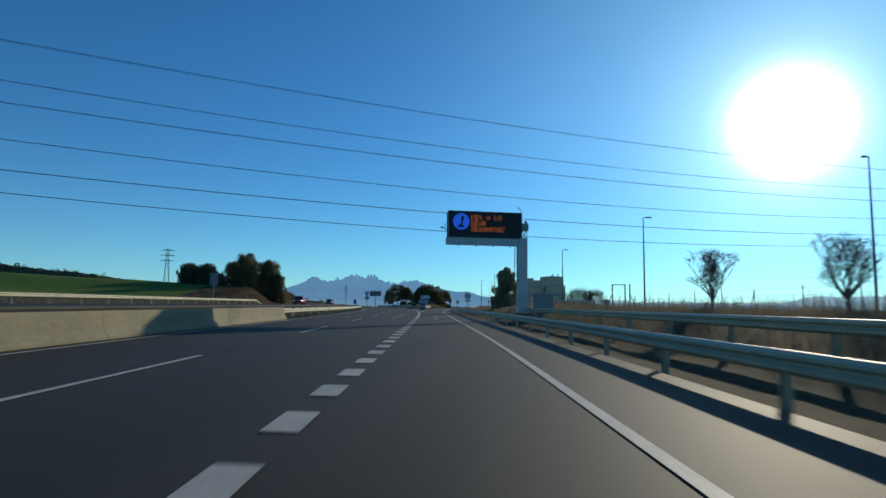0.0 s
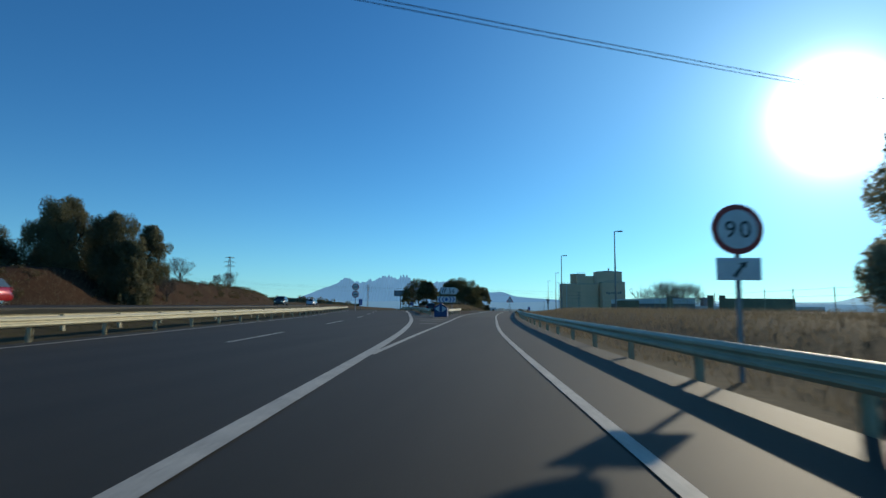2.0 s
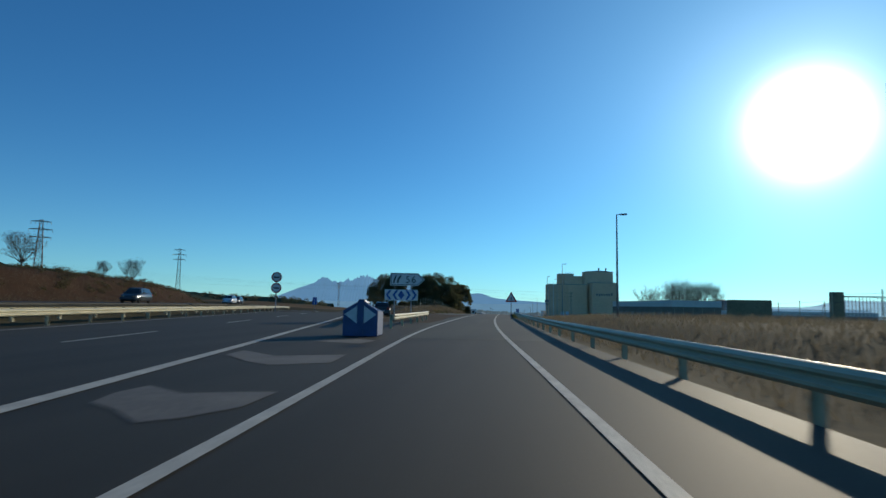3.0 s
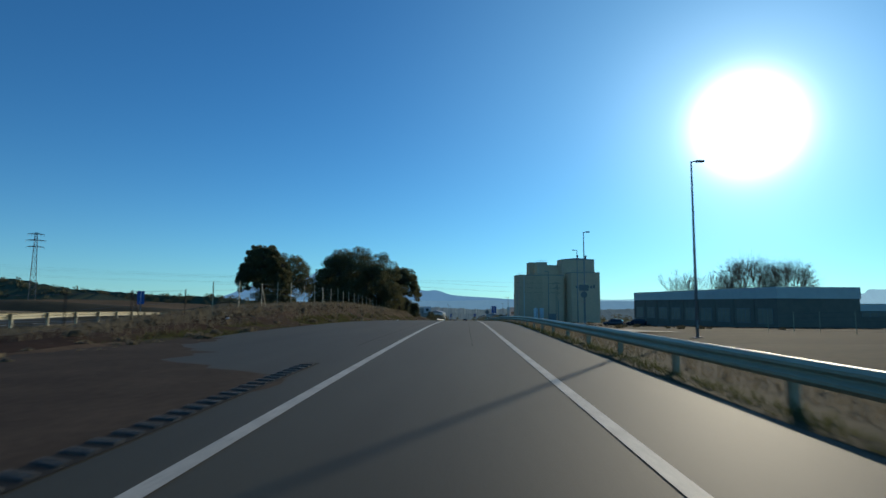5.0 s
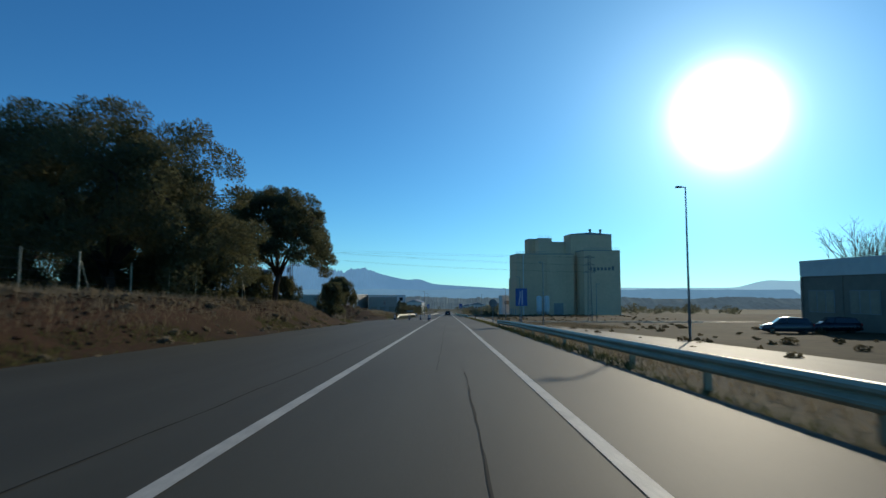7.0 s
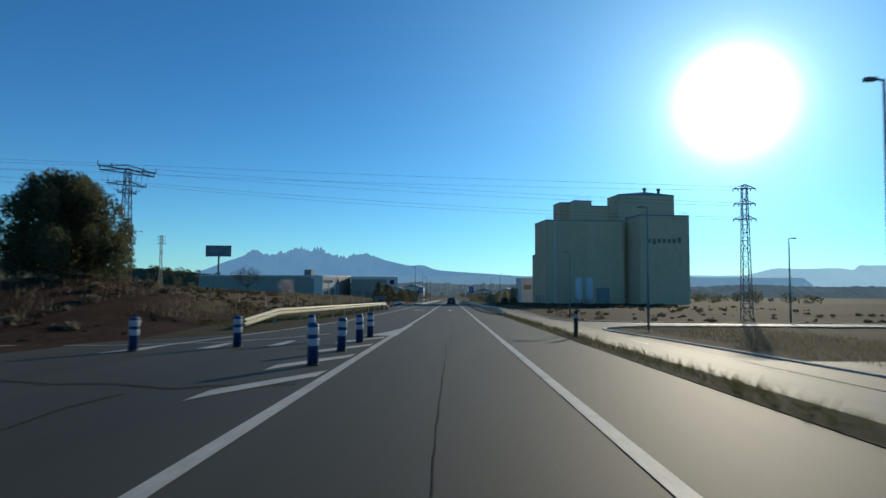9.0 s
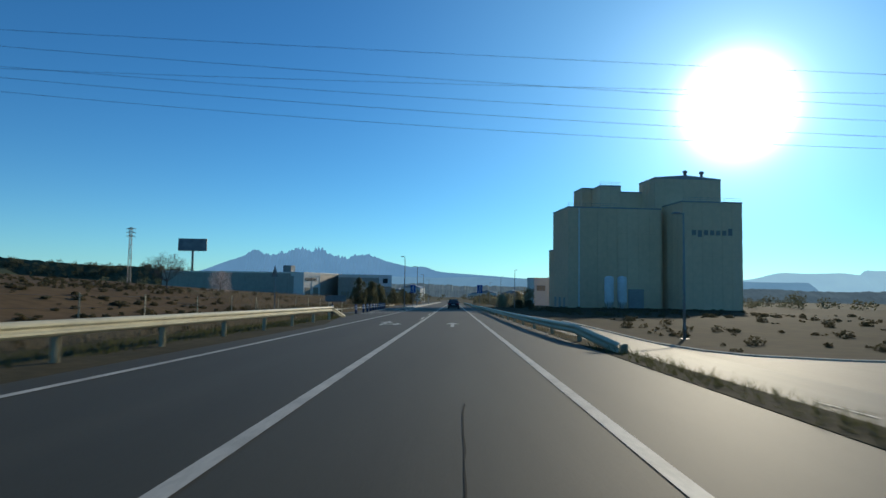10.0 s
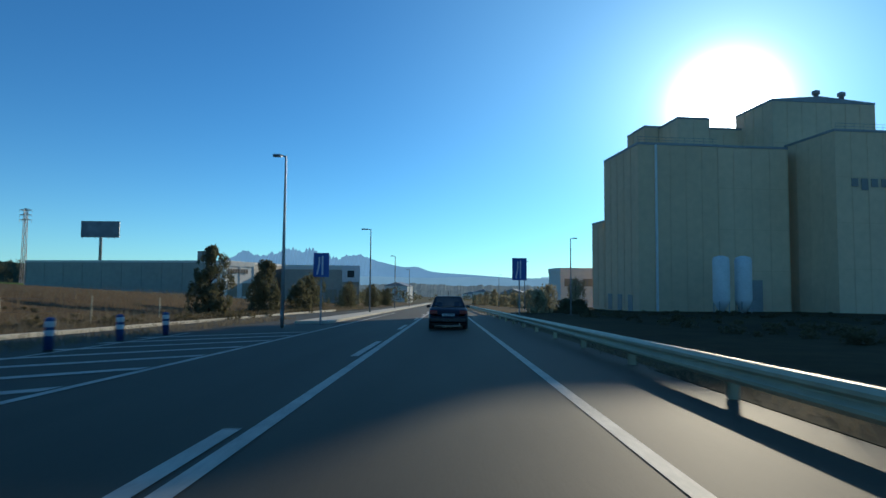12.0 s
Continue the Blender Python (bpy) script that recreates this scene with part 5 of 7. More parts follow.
def insulator(x, y, z0, z1):
    s = Shape()
    n = 6
    prof = []
    for k in range(n):
        t = z0 + (z1 - z0) * k / n
        dz = (z1 - z0) / n
        prof += [(0.03, t), (0.07, t + dz * 0.4), (0.03, t + dz * 0.8)]
    s.lathe(prof, 7, (x, y, 0))
    return s


def pylon_small(x, y, top, turn, label, arms, name="lattice_pylon", w0=1.1, w1=0.5, bays=14, scale=1.0):
    h = top - gz(x, y)
    root = thing(name, label, "pylon", group="pylons", m=pose(x, y, gz(x, y), 0, 0, turn))
    part("tower", lattice(Shape(), h, w0, w1, bays, 0.03 * scale), RUST, root)
    for z, half, drop in arms:
        zz = h - z
        s = Shape()
        for sy in (-0.2, 0.2):
            s.tube([(-half, sy * 0.4, zz), (half, sy * 0.4, zz)], 0.045 * scale, 4)
            s.tube([(-half, 0, zz), (0, sy, zz + 0.45)], 0.03 * scale, 4)
            s.tube([(half, 0, zz), (0, sy, zz + 0.45)], 0.03 * scale, 4)
        q = -half
        while q < half - 0.3:
            s.tube([(q, -0.08, zz), (q + 0.35, 0.08, zz)], 0.02 * scale, 3)
            q += 0.35
        part("crossarm", s, RUST, root)
        for sx in (-half, -half * 0.55, half * 0.55, half):
            part("insulator", insulator(sx, 0, zz, zz + drop), DULL, root, smooth=True)
    return root


LEFT_P, RIGHT_P = (-33.75, 374.3), (30.9, 375.5)
near = pylon_small(*LEFT_P, 9.6, 52, "rusty lattice pylon with a wide braced crossarm in the field", ((0.1, 2.9, 0.5), (0.5, 2.7, 0.6), (1.75, 1.9, 0.4), (2.6, 0.9, 0.35)), bays=18)
hL = 9.6 - gz(*LEFT_P)
part("switch_box", Shape().lathe([(0.12, hL - 5.0), (0.3, hL - 4.9), (0.3, hL - 4.1), (0.12, hL - 4.0)], 12, (-0.55, 0, 0)), DULL, near, "grey drum-shaped switch on the tower")
part("switch_box", Shape().box(0.32, 0.62, -0.2, 0.2, hL - 7.3, hL - 6.6, 0.03), WHITE, near, "white meter box on the tower")
part("spike_rack", Shape().tube([(0.3, 0, hL - 6.5), (1.7, 0, hL - 6.5)], 0.03, 4).tube([(-1.4, 0, hL - 6.7), (0, 0, hL - 6.7)], 0.03, 4), RUST, near)
for k in range(9):
    a = -2.2 + k * 0.55
    part("jumper_cable", Shape().tube([(a, 0.1, hL - 0.1), (a - 0.25, 0.2, hL - 1.3), (a * 0.6, 0.25, hL - 2.2), (a * 0.3, 0.2, hL - 2.6)], 0.018, 4), WIRE, near)
pylon_small(*RIGHT_P, 8.2, -8, "slender lattice pylon with three staggered crossarms", ((0.3, 1.1, -0.3), (1.9, 1.05, -0.3), (3.5, 1.1, -0.3)), w0=0.95, w1=0.46, bays=17)
for k, (za, zb, xa, xb) in enumerate(((9.5, 7.9, -3.2, -1.1), (9.5, 7.9, 3.2, 1.1), (9.5, 6.2, -1.8, -1.1), (9.5, 6.2, 1.8, 1.1), (8.1, 4.7, -1.5, -1.1), (8.1, 4.7, 1.5, 1.1))):
    wire("overhead_wire", "thin wire sagging between the two field pylons", (LEFT_P[0] + xa * 0.3, LEFT_P[1] + xa, za), (RIGHT_P[0] + xb * 0.3, RIGHT_P[1] + xb, zb), 0.15 + 0.1 * k, 0.009)
    wire("overhead_wire", "thin wire running off from the field pylon", (LEFT_P[0] + xa * 0.3, LEFT_P[1] + xa, za), (-190, 330 + xa, 16 - 0.8 * k), 2.0, 0.009)
for x, y, top, w in ((-162.6, 295.5, 28.9, 2.6), (-188, 425, 31.3, 1.9)):
    pylon_small(x, y, top, 35, "tall steel lattice pylon standing in far fields", ((0.6, 3.0, -1.0), (3.4, 3.6, -1.0), (6.2, 3.2, -1.0)), "far_pylon", w0=w * 1.5, w1=0.9, bays=12, scale=2.6)
pylon_small(-144.7, 600, 19.2, 10, "slim far pylon beyond the warehouses", ((0.5, 1.9, -0.8), (2.2, 1.9, -0.8), (3.9, 1.9, -0.8)), "far_pylon", w0=1.3, w1=0.8, bays=12, scale=2.0)


# ---- street lamps ----
def lamp_post(x, y, top, arm, label="tall galvanised street lamp with a flat head"):
    z0 = gz(x, y)
    h = top - z0
    root = thing("street_lamp", label, "street lamp", group="street lamps", m=pose(x, y, z0, 0, 0, 0))
    part("base_plate", Shape().box(-0.2, 0.2, -0.2, 0.2, -0.15, 0.04, 0.01), RUST, root)
    part("pole", Shape().lathe([(0.085, 0), (0.072, h * 0.4), (0.042, h - 0.05), (0.038, h)], 10), DULL, root, smooth=True)
    part("service_door", Shape().box(-0.05, 0.05, -0.105, -0.08, 0.5, 0.9, 0.005), DULL, root)
    part("arm", Shape().tube([(0, 0, h - 0.06), (arm * 0.35, 0, h), (arm * 0.6, 0, h + 0.01)], 0.035, 6), DULL, root)
    part("lamp_head", Shape().rings([[(arm * t - 0.0, sy * w, h + q) for sy, q in ((-1, -0.02), (-0.7, 0.05), (0.7, 0.05), (1, -0.02), (0.8, -0.05), (-0.8, -0.05))] for t, w in ((0.5, 0.08), (0.7, 0.15), (1.25, 0.15), (1.4, 0.08))]), DULL, root, "flat grey lamp head")
    return root


for x, y, top, arm in ((38.2, 38, 10.8, -0.3), (28.0, 53.0, 9.2, 0.5), (23.3, 75.7, 8.4, 0.5), (14.3, 126.6, 7.7, 0.5), (10.8, 149.5, 7.5, 0.5), (12.6, 211.5, 8.7, 0.5), (11.5, 234.75, 7.75, 0.4), (15.5, 259, 8.3, -0.45), (15.6, 287, 7.0, -0.45), (13.9, 333, 4.6, -0.45), (13.0, 352.6, 3.0, -0.45), (29.9, 366, 2.0, 0.45), (12.9, 377, 1.2, -0.45),
                       (-6.95, 428.4, 0.7, -0.4), (-6.85, 456, 0.0, -0.6), (-7.1, 484, -1.2, -0.45), (-7.1, 515, -2.4, -0.45), (12.4, 461, -0.3, 0.45), (12.4, 495, -1.4, 0.45), (12.4, 540, -3.0, 0.45)):
    lamp_post(x, y, top, arm)


# ---- variable message sign on its cantilever gantry ----
def text_mesh(name, body, size, material, extrude=0.004):
    cu = bpy.data.curves.new(name, "FONT")
    cu.body, cu.size, cu.extrude = body, size, extrude
    ob = bpy.data.objects.new(name, cu)
    me = bpy.data.meshes.new_from_object(ob)
    bpy.data.objects.remove(ob)
    me.materials.clear()
    me.materials.append(material)
    return me


GLYPH = {"P": "1110100110011110100010001000", "E": "1111100010001110100010001111", "R": "1110100110011110101010011001", "A": "0110100110011111100110011001", "L": "1000100010001000100010001111",
         "S": "0111100010000110000100011110", "V": "1001100110011001100110010110", "G": "0110100110001011100110010110", "U": "1001100110011001100110010110", "T": "1110010001000100010001000100"}


def led_row(text, x, z, pitch, material):
    s = Shape()
    for ch in text:
        if ch != " ":
            bits = GLYPH[ch]
            for i, b in enumerate(bits):
                if b == "1":
                    cx, cz = x + (i % 4) * pitch, z - (i // 4) * pitch * 0.82
                    s.box(cx - pitch * 0.22, cx + pitch * 0.22, -0.022, 0.0, cz - pitch * 0.21, cz + pitch * 0.21)
        x += pitch * 5
    return s


def message_sign():
    z0 = gz(17.6, 48.8)
    root = thing("message_sign", "dark variable message sign on a pale steel cantilever gantry", "road sign", m=pose(17.38, 47.3, 0.05, 0, 0, 14) @ Matrix.Scale(0.955, 4))
    part("column", Shape().box(-0.89, -0.08, -0.3, 0.3, z0 - 0.3, 6.9, 0.03), PALE, root, "pale grey box column")
    part("foot", Shape().box(-1.15, 0.2, -0.55, 0.55, z0 - 0.4, z0 + 0.25, 0.03), CONCRETE, root, "concrete foot")
    part("beam", Shape().box(-7.05, -0.9, -0.26, 0.26, 6.18, 6.8, 0.02), PALE, root, "pale grey cantilever beam")
    case = part("display_case", Shape().rings([[(x, y, z) for x, z in ((-6.95, 6.9), (-6.85, 6.84), (-0.7, 6.84), (-0.6, 6.9), (-0.6, 8.94), (-0.7, 9.0), (-6.85, 9.0), (-6.95, 8.94))] for y in (-0.42, 0.34)]), BLACK, root, "black display case")
    part("frame", Shape().rings([[(x * k - 3.77 * (1 - k), -0.43, (z - 7.92) * k + 7.92) for x, z in ((-6.95, 6.86), (-0.6, 6.86), (-0.6, 8.98), (-6.95, 8.98))] for k in (1.0, 0.985)], caps=False), DULL, case, "thin grey frame")
    part("pictogram", Shape().plate(disc(0.7, 32, -5.85, 8.1), -0.45, -0.42), LEDBLUE, case, "round blue lit pictogram")
    part("pictogram_bar", Shape().plate([(-6.12, 7.62), (-5.62, 7.62), (-5.58, 7.74), (-5.8, 7.8), (-5.72, 8.1), (-5.58, 8.44), (-5.7, 8.58), (-5.86, 8.5), (-5.84, 8.12), (-5.94, 7.84), (-6.14, 7.74)], -0.47, -0.45), BLACK, case)
    for body, z in (("PER A LA", 8.64), ("SEVA", 8.15), ("SEGURETAT", 7.66)):
        ob = part("lettering", led_row(body, -5.0, z, 0.067, LED), LED, case, "row of amber dot letters", m=Matrix.Translation((0, -0.43, 0)))
    part("equipment_box", Shape().box(-0.55, 0.02, -0.25, 0.25, 7.5, 8.15, 0.03), DULL, root, "grey equipment box")
    part("bracket", Shape().tube([(-0.5, 0, 6.85), (-0.1, 0, 7.52)], 0.04, 5).tube([(-0.1, 0, 6.85), (-0.5, 0, 7.52)], 0.04, 5).tube([(-0.05, 0, 6.85), (-0.05, 0, 7.52)], 0.03, 5), DULL, root)
    part("stub_pipe", Shape().tube([(-0.15, 0, 8.13), (-0.15, 0, 8.4)], 0.1, 8), DULL, root)
    part("mast", Shape().tube([(-0.5, 0, 8.9), (-0.5, 0, 9.25)], 0.03, 5).tube([(-0.5, 0, 9.2), (-0.8, -0.1, 9.45)], 0.02, 5).lathe([(0.02, 0), (0.07, 0.04), (0.07, 0.1), (0.02, 0.14)], 8, (-0.82, -0.1, 9.4)), DULL, root)
    part("camera_arm", Shape().tube([(-6.94, 0, 7.3), (-7.15, 0, 7.45), (-7.15, 0, 7.95)], 0.04, 5).tube([(-7.15, 0, 7.55), (-7.4, -0.1, 7.6)], 0.03, 5).lathe([(0.03, 0), (0.11, 0.03), (0.11, 0.14), (0.03, 0.18)], 8, (-7.42, -0.1, 7.5)), DULL, root)
    ladder = part("ladder", Shape().tube([(-1.16, -0.1, 3.2), (-1.16, -0.1, 6.15)], 0.03, 5).tube([(-0.96, -0.1, 2.6), (-0.96, -0.1, 6.15)], 0.03, 5), DULL, root, "caged access ladder")
    for k in range(10):
        part("rung", Shape().tube([(-1.16, -0.1, 3.3 + 0.3 * k), (-0.96, -0.1, 3.3 + 0.3 * k)], 0.018, 4), DULL, ladder)
    for k in range(4):
        part("stud", Shape().tube([(-6.0 + 1.5 * k, 0, 6.06), (-6.0 + 1.5 * k, 0, 6.19)], 0.05, 6), DULL, root)


message_sign()
hut = thing("control_hut", "small pale control hut with a flat roof", "hut", m=pose(18.6, 46.2, gz(18.6, 46.2), 0, 0, 8))
hh = 2.15 - gz(18.6, 46.2)
part("body", Shape().box(-0.82, 0.62, -0.6, 0.9, -0.3, hh - 0.1, 0.02), DULL, hut)
part("roof", Shape().box(-0.9, 0.7, -0.68, 0.98, hh - 0.1, hh, 0.015), KERB, hut)
part("door", Shape().box(-0.35, 0.35, -0.63, -0.59, -0.05, hh - 0.25, 0.01), DULL, hut)


# ---- road signs ----
def round_sign(x, y, zc, r, label, turn=0.0, text="", face=True, under=None, post_to=None):
    z0 = gz(x, y) if post_to is None else post_to
    root = thing("round_sign", label, "road sign", group="road signs", m=pose(x, y, z0, 0, 0, turn))
    c = zc - z0
    part("post", Shape().box(-0.04, 0.04, 0.03, 0.09, -0.3, c + r * 0.5, 0.005), DULL, root)
    plate = part("plate", Shape().plate(disc(r, 32, 0, c), 0.0, 0.03), SIGNRED if face else BACK, root, "" if face else "bare grey back of the plate")
    if face:
        part("field", Shape().plate(disc(r * 0.78, 32, 0, c), -0.004, 0.0), WHITE, plate, "white centre")
    if text:
        for k, digit in enumerate(text):
            me = text_mesh("numeral", digit, r * 0.95, SIGNBLACK)
            xs = [v.co.x for v in me.vertices]
            part("numeral", me, None, plate, "black numeral", m=pose((k - (len(text) - 1) / 2) * r * 0.58 - (min(xs) + max(xs)) / 2, -0.006, c - r * 0.33, 90, 0, 0))
    if under:
        w, h = under
        tab = part("tab", Shape().box(-w / 2, w / 2, 0.0, 0.03, c - r - 0.06 - h, c - r - 0.06, 0.006), WHITE, root, "white tab below")
        part("tab_arrow", Shape().plate([(-0.12, c - r - h + 0.02), (-0.06, c - r - h - 0.02), (0.08, c - r - 0.21), (0.1, c - r - 0.26), (0.14, c - r - 0.13), (0.0, c - r - 0.16), (0.04, c - r - 0.19)], -0.006, 0.0), SIGNBLACK, tab)
    return root


round_sign(10.6, 84.7, 2.46, 0.45, "round red-rimmed speed limit sign over a white arrow tab", 6, "90", True, (0.78, 0.4))
twin = thing("twin_round_signs", "two round red-rimmed signs stacked on one post", "road sign", group="road signs", m=pose(-26.4, 181, 0.1, 0, 0, 12))
part("post", Shape().box(-0.07, 0.07, 0.03, 0.12, -0.5, 4.9, 0.01), DULL, twin)
for c in (4.25, 2.85):
    p = part("plate", Shape().plate(disc(0.66, 28, 0, c), 0, 0.03), SIGNRED, twin)
    part("field", Shape().plate(disc(0.5, 28, 0, c), -0.005, 0), WHITE, p, "white centre")
    part("pictogram", Shape().box(-0.36, 0.36, -0.01, -0.004, c - 0.1, c + 0.06), SIGNBLACK, p)
tri = thing("warning_sign", "triangular red-rimmed warning sign on a post", "road sign", group="road signs", m=pose(3.7, 163, gz(3.7, 163), 0, 0, 2))
part("post", Shape().box(-0.035, 0.035, 0.03, 0.09, -0.3, 2.5, 0.005), DULL, tri)
p = part("plate", Shape().plate([(-0.55, 1.75), (0.55, 1.75), (0.0, 2.7)], 0, 0.03), SIGNRED, tri)
part("field", Shape().plate([(-0.36, 1.86), (0.36, 1.86), (0.0, 2.48)], -0.005, 0), WHITE, p, "white centre")
part("pictogram", Shape().plate([(-0.05, 1.93), (0.05, 1.93), (0.03, 2.25), (-0.03, 2.25)], -0.009, -0.005), SIGNBLACK, p)
exit_sign = thing("exit_sign", "white pointed exit sign over a blue chevron board on posts", "road sign", group="road signs", m=pose(-4.0, 152, float(ROAD_Z(152)), 0, 0, 3))
for x in (-1.0, 0.25):
    part("post", Shape().tube([(x, 0.06, -0.4), (x, 0.06, 3.45)], 0.05, 8), DULL, exit_sign)
p = part("arrow_board", Shape().plate([(-1.35, 2.65), (0.75, 2.65), (1.25, 3.12), (0.75, 3.6), (-1.35, 3.6)], 0, 0.04), WHITE, exit_sign, "white board with a pointed end")
part("rim", Shape().rings([[(-1.3, -0.006, 2.7), (0.73, -0.006, 2.7), (1.17, -0.006, 3.12), (0.73, -0.006, 3.55), (-1.3, -0.006, 3.55)], [(-1.26, -0.006, 2.74), (0.71, -0.006, 2.74), (1.11, -0.006, 3.12), (0.71, -0.006, 3.51), (-1.26, -0.006, 3.51)]], caps=False), SIGNBLACK, p)
for k, digit in enumerate("56"):
    part("numeral", text_mesh("numeral", digit, 0.72, SIGNBLACK), None, p, "black numeral", m=pose(-0.2 + 0.44 * k, -0.006, 2.87, 90, 0, 0))
part("exit_symbol", Shape().plate([(-1.15, 2.85), (-1.02, 2.85), (-0.88, 3.4), (-0.98, 3.4)], -0.008, -0.002).plate([(-0.85, 2.85), (-0.72, 2.85), (-0.66, 3.15), (-0.5, 3.38), (-0.6, 3.42), (-0.8, 3.18)], -0.008, -0.002), SIGNBLACK, p, "black slip road symbol")
p = part("chevron_board", Shape().box(-1.75, 0.75, 0.0, 0.04, 1.55, 2.35, 0.01), WHITE, exit_sign, "white board with blue chevrons")
for x0, d in ((-1.65, -1), (-1.15, -1), (-0.2, 1), (0.25, 1)):
    part("chevron", Shape().plate([(x0 + (0 if d < 0 else 0.0), 1.95), (x0 + 0.25, 2.31), (x0 + 0.42, 2.31), (x0 + 0.17, 1.95), (x0 + 0.42, 1.59), (x0 + 0.25, 1.59)] if d < 0 else [(x0 + 0.42, 1.95), (x0 + 0.17, 2.31), (x0, 2.31), (x0 + 0.25, 1.95), (x0, 1.59), (x0 + 0.17, 1.59)], -0.006, 0.0), SIGNBLUE, p)
part("diamond", Shape().plate([(-0.75, 1.95), (-0.5, 2.28), (-0.25, 1.95), (-0.5, 1.62)], -0.006, 0), SIGNBLUE, p)
# crash cushion at the exit nose
nose = thing("crash_cushion", "blue plastic crash cushion with white arrows at the exit nose", "crash cushion", m=pose(-1.85, 130.1, float(ROAD_Z(130)), 0, 0, 5))
part("body", Shape().rings([[(-0.62, 0, 0.02), (0.62, 0, 0.02), (0.64, 0, 0.06), (0.64, 0, 0.95), (0.02, 0, 1.32), (-0.02, 0, 1.32), (-0.64, 0, 0.95), (-0.64, 0, 0.06)], [(-0.62, 1.5, 0.02), (0.62, 1.5, 0.02), (0.64, 1.5, 0.06), (0.64, 1.5, 0.9), (0.02, 1.5, 1.2), (-0.02, 1.5, 1.2), (-0.64, 1.5, 0.9), (-0.64, 1.5, 0.06)]]), BLUEPL, nose)
part("seam", Shape().box(-0.1, 0.1, -0.025, 0.0, 0.06, 1.24), BLUEPL, nose)
for sx in (-1, 1):
    part("arrow_patch", Shape().plate([(sx * 0.13, 0.48), (sx * 0.58, 0.8), (sx * 0.13, 1.12)], -0.012, 0.0), SILVERTAPE, nose, "white reflective arrow")
part("lid", Shape().rings([[(-0.15, 0.2, 1.26), (0.15, 0.2, 1.26), (0.1, 0.2, 1.36), (-0.1, 0.2, 1.36)], [(-0.15, 1.3, 1.2), (0.15, 1.3, 1.2), (0.1, 1.3, 1.28), (-0.1, 1.3, 1.28)]]), BLUEPL, nose)


def blue_sign(x, y, top, w, h, label, turn=0.0, base=None):
    z0 = gz(x, y) if base is None else base
    root = thing("lane_sign", label, "road sign", group="road signs", m=pose(x, y, z0, 0, 0, turn))
    t = top - z0
    part("post", Shape().box(-0.04, 0.04, 0.03, 0.1, -0.3, t - 0.1, 0.005), DULL, root)
    p = part("plate", Shape().box(-w / 2, w / 2, 0.0, 0.03, t - h, t, 0.008), SIGNBLUE, root)
    part("lane_stripe", Shape().plate([(0.02, t - h + 0.1), (0.1, t - h + 0.1), (0.1, t - 0.15), (0.02, t - 0.15)], -0.006, 0.0), WHITE, p)
    part("lane_stripe", Shape().plate([(-0.24, t - h + 0.1), (-0.16, t - h + 0.1), (-0.06, t - h * 0.45), (-0.06, t - 0.2), (-0.13, t - 0.2), (-0.13, t - h * 0.45)], -0.006, 0.0), WHITE, p)
    return root


blue_sign(4.35, 437.4, -3.3, 0.85, 1.3, "blue rectangular lane sign by the guard rail")
blue_sign(-5.9, 431.1, -3.4, 0.75, 1.15, "blue rectangular lane sign on a kerbed island", base=float(ROAD_Z(431)))
blue_sign(6.0, 295, 0.55, 0.9, 1.35, "blue lane sign beside the guard rail")
blue_sign(-53.7, 275, 2.9, 1.5, 2.2, "blue motorway sign beyond the bank", -15)
blue_sign(-40, 300, 2.2, 1.3, 1.6, "blue motorway sign far along the carriageway", -10)
sq = thing("stacked_signs", "backs of a square and a round sign on one post", "road sign", group="road signs", m=pose(11.4, 234.5, gz(11.4, 234.5), 0, 0, 0))
c = 2.8 - gz(11.4, 234.5)
part("post", Shape().box(-0.04, 0.04, 0.03, 0.1, -0.3, c, 0.005), DULL, sq)
part("square_plate", Shape().box(-0.42, 0.42, 0, 0.03, c - 0.56, c, 0.01), BACK, sq)
part("round_plate", Shape().plate(disc(0.3, 24, 0, c - 0.92), 0, 0.03), BACK, sq)
round_sign(5.45, 316.5, -0.95, 0.45, "bare grey back of a round road sign", 0, "", False, None, gz(5.45, 316.5))
yd = thing("give_way_sign", "dark back of a triangular sign turned to the side road", "road sign", group="road signs", m=pose(-15.7, 395.6, gz(-15.7, 395.6), 0, 0, -42))
c = -1.6 - gz(-15.7, 395.6)
part("post", Shape().box(-0.04, 0.04, 0.03, 0.1, -0.3, c - 0.3, 0.005), DULL, yd)
part("plate", Shape().plate([(-0.5, c - 1.0), (0.5, c - 1.0), (0.0, c)], 0, 0.03), BACK, yd)
bd = thing("name_board", "back of a low board on two posts", "road sign", group="road signs", m=pose(-8.8, 388.5, float(ROAD_Z(388.5)) - 0.05, 0, 0, 0))
for x in (-0.5, 0.5):
    part("post", Shape().box(x - 0.03, x + 0.03, 0.03, 0.09, -0.3, 1.5, 0.005), STEEL, bd)
part("plate", Shape().box(-0.8, 0.8, 0.0, 0.03, 1.05, 1.52, 0.01), BACK, bd)
for x, y, h in ((4.2, 333.3, 0.85), (-7.9, 383.2, 0.9), (4.3, 352.0, 0.0)):
    if h:
        mk = thing("marker_post", "slim roadside marker post with a pale band", "marker post", group="marker posts", m=pose(x, y, float(ROAD_Z(y)), 0, 0, 0))
        part("body", Shape().box(-0.06, 0.06, -0.04, 0.04, -0.2, h, 0.01), BLACK, mk)
        part("band", Shape().box(-0.064, 0.064, -0.044, 0.044, h * 0.72, h * 0.88, 0.005), SILVERTAPE, mk)


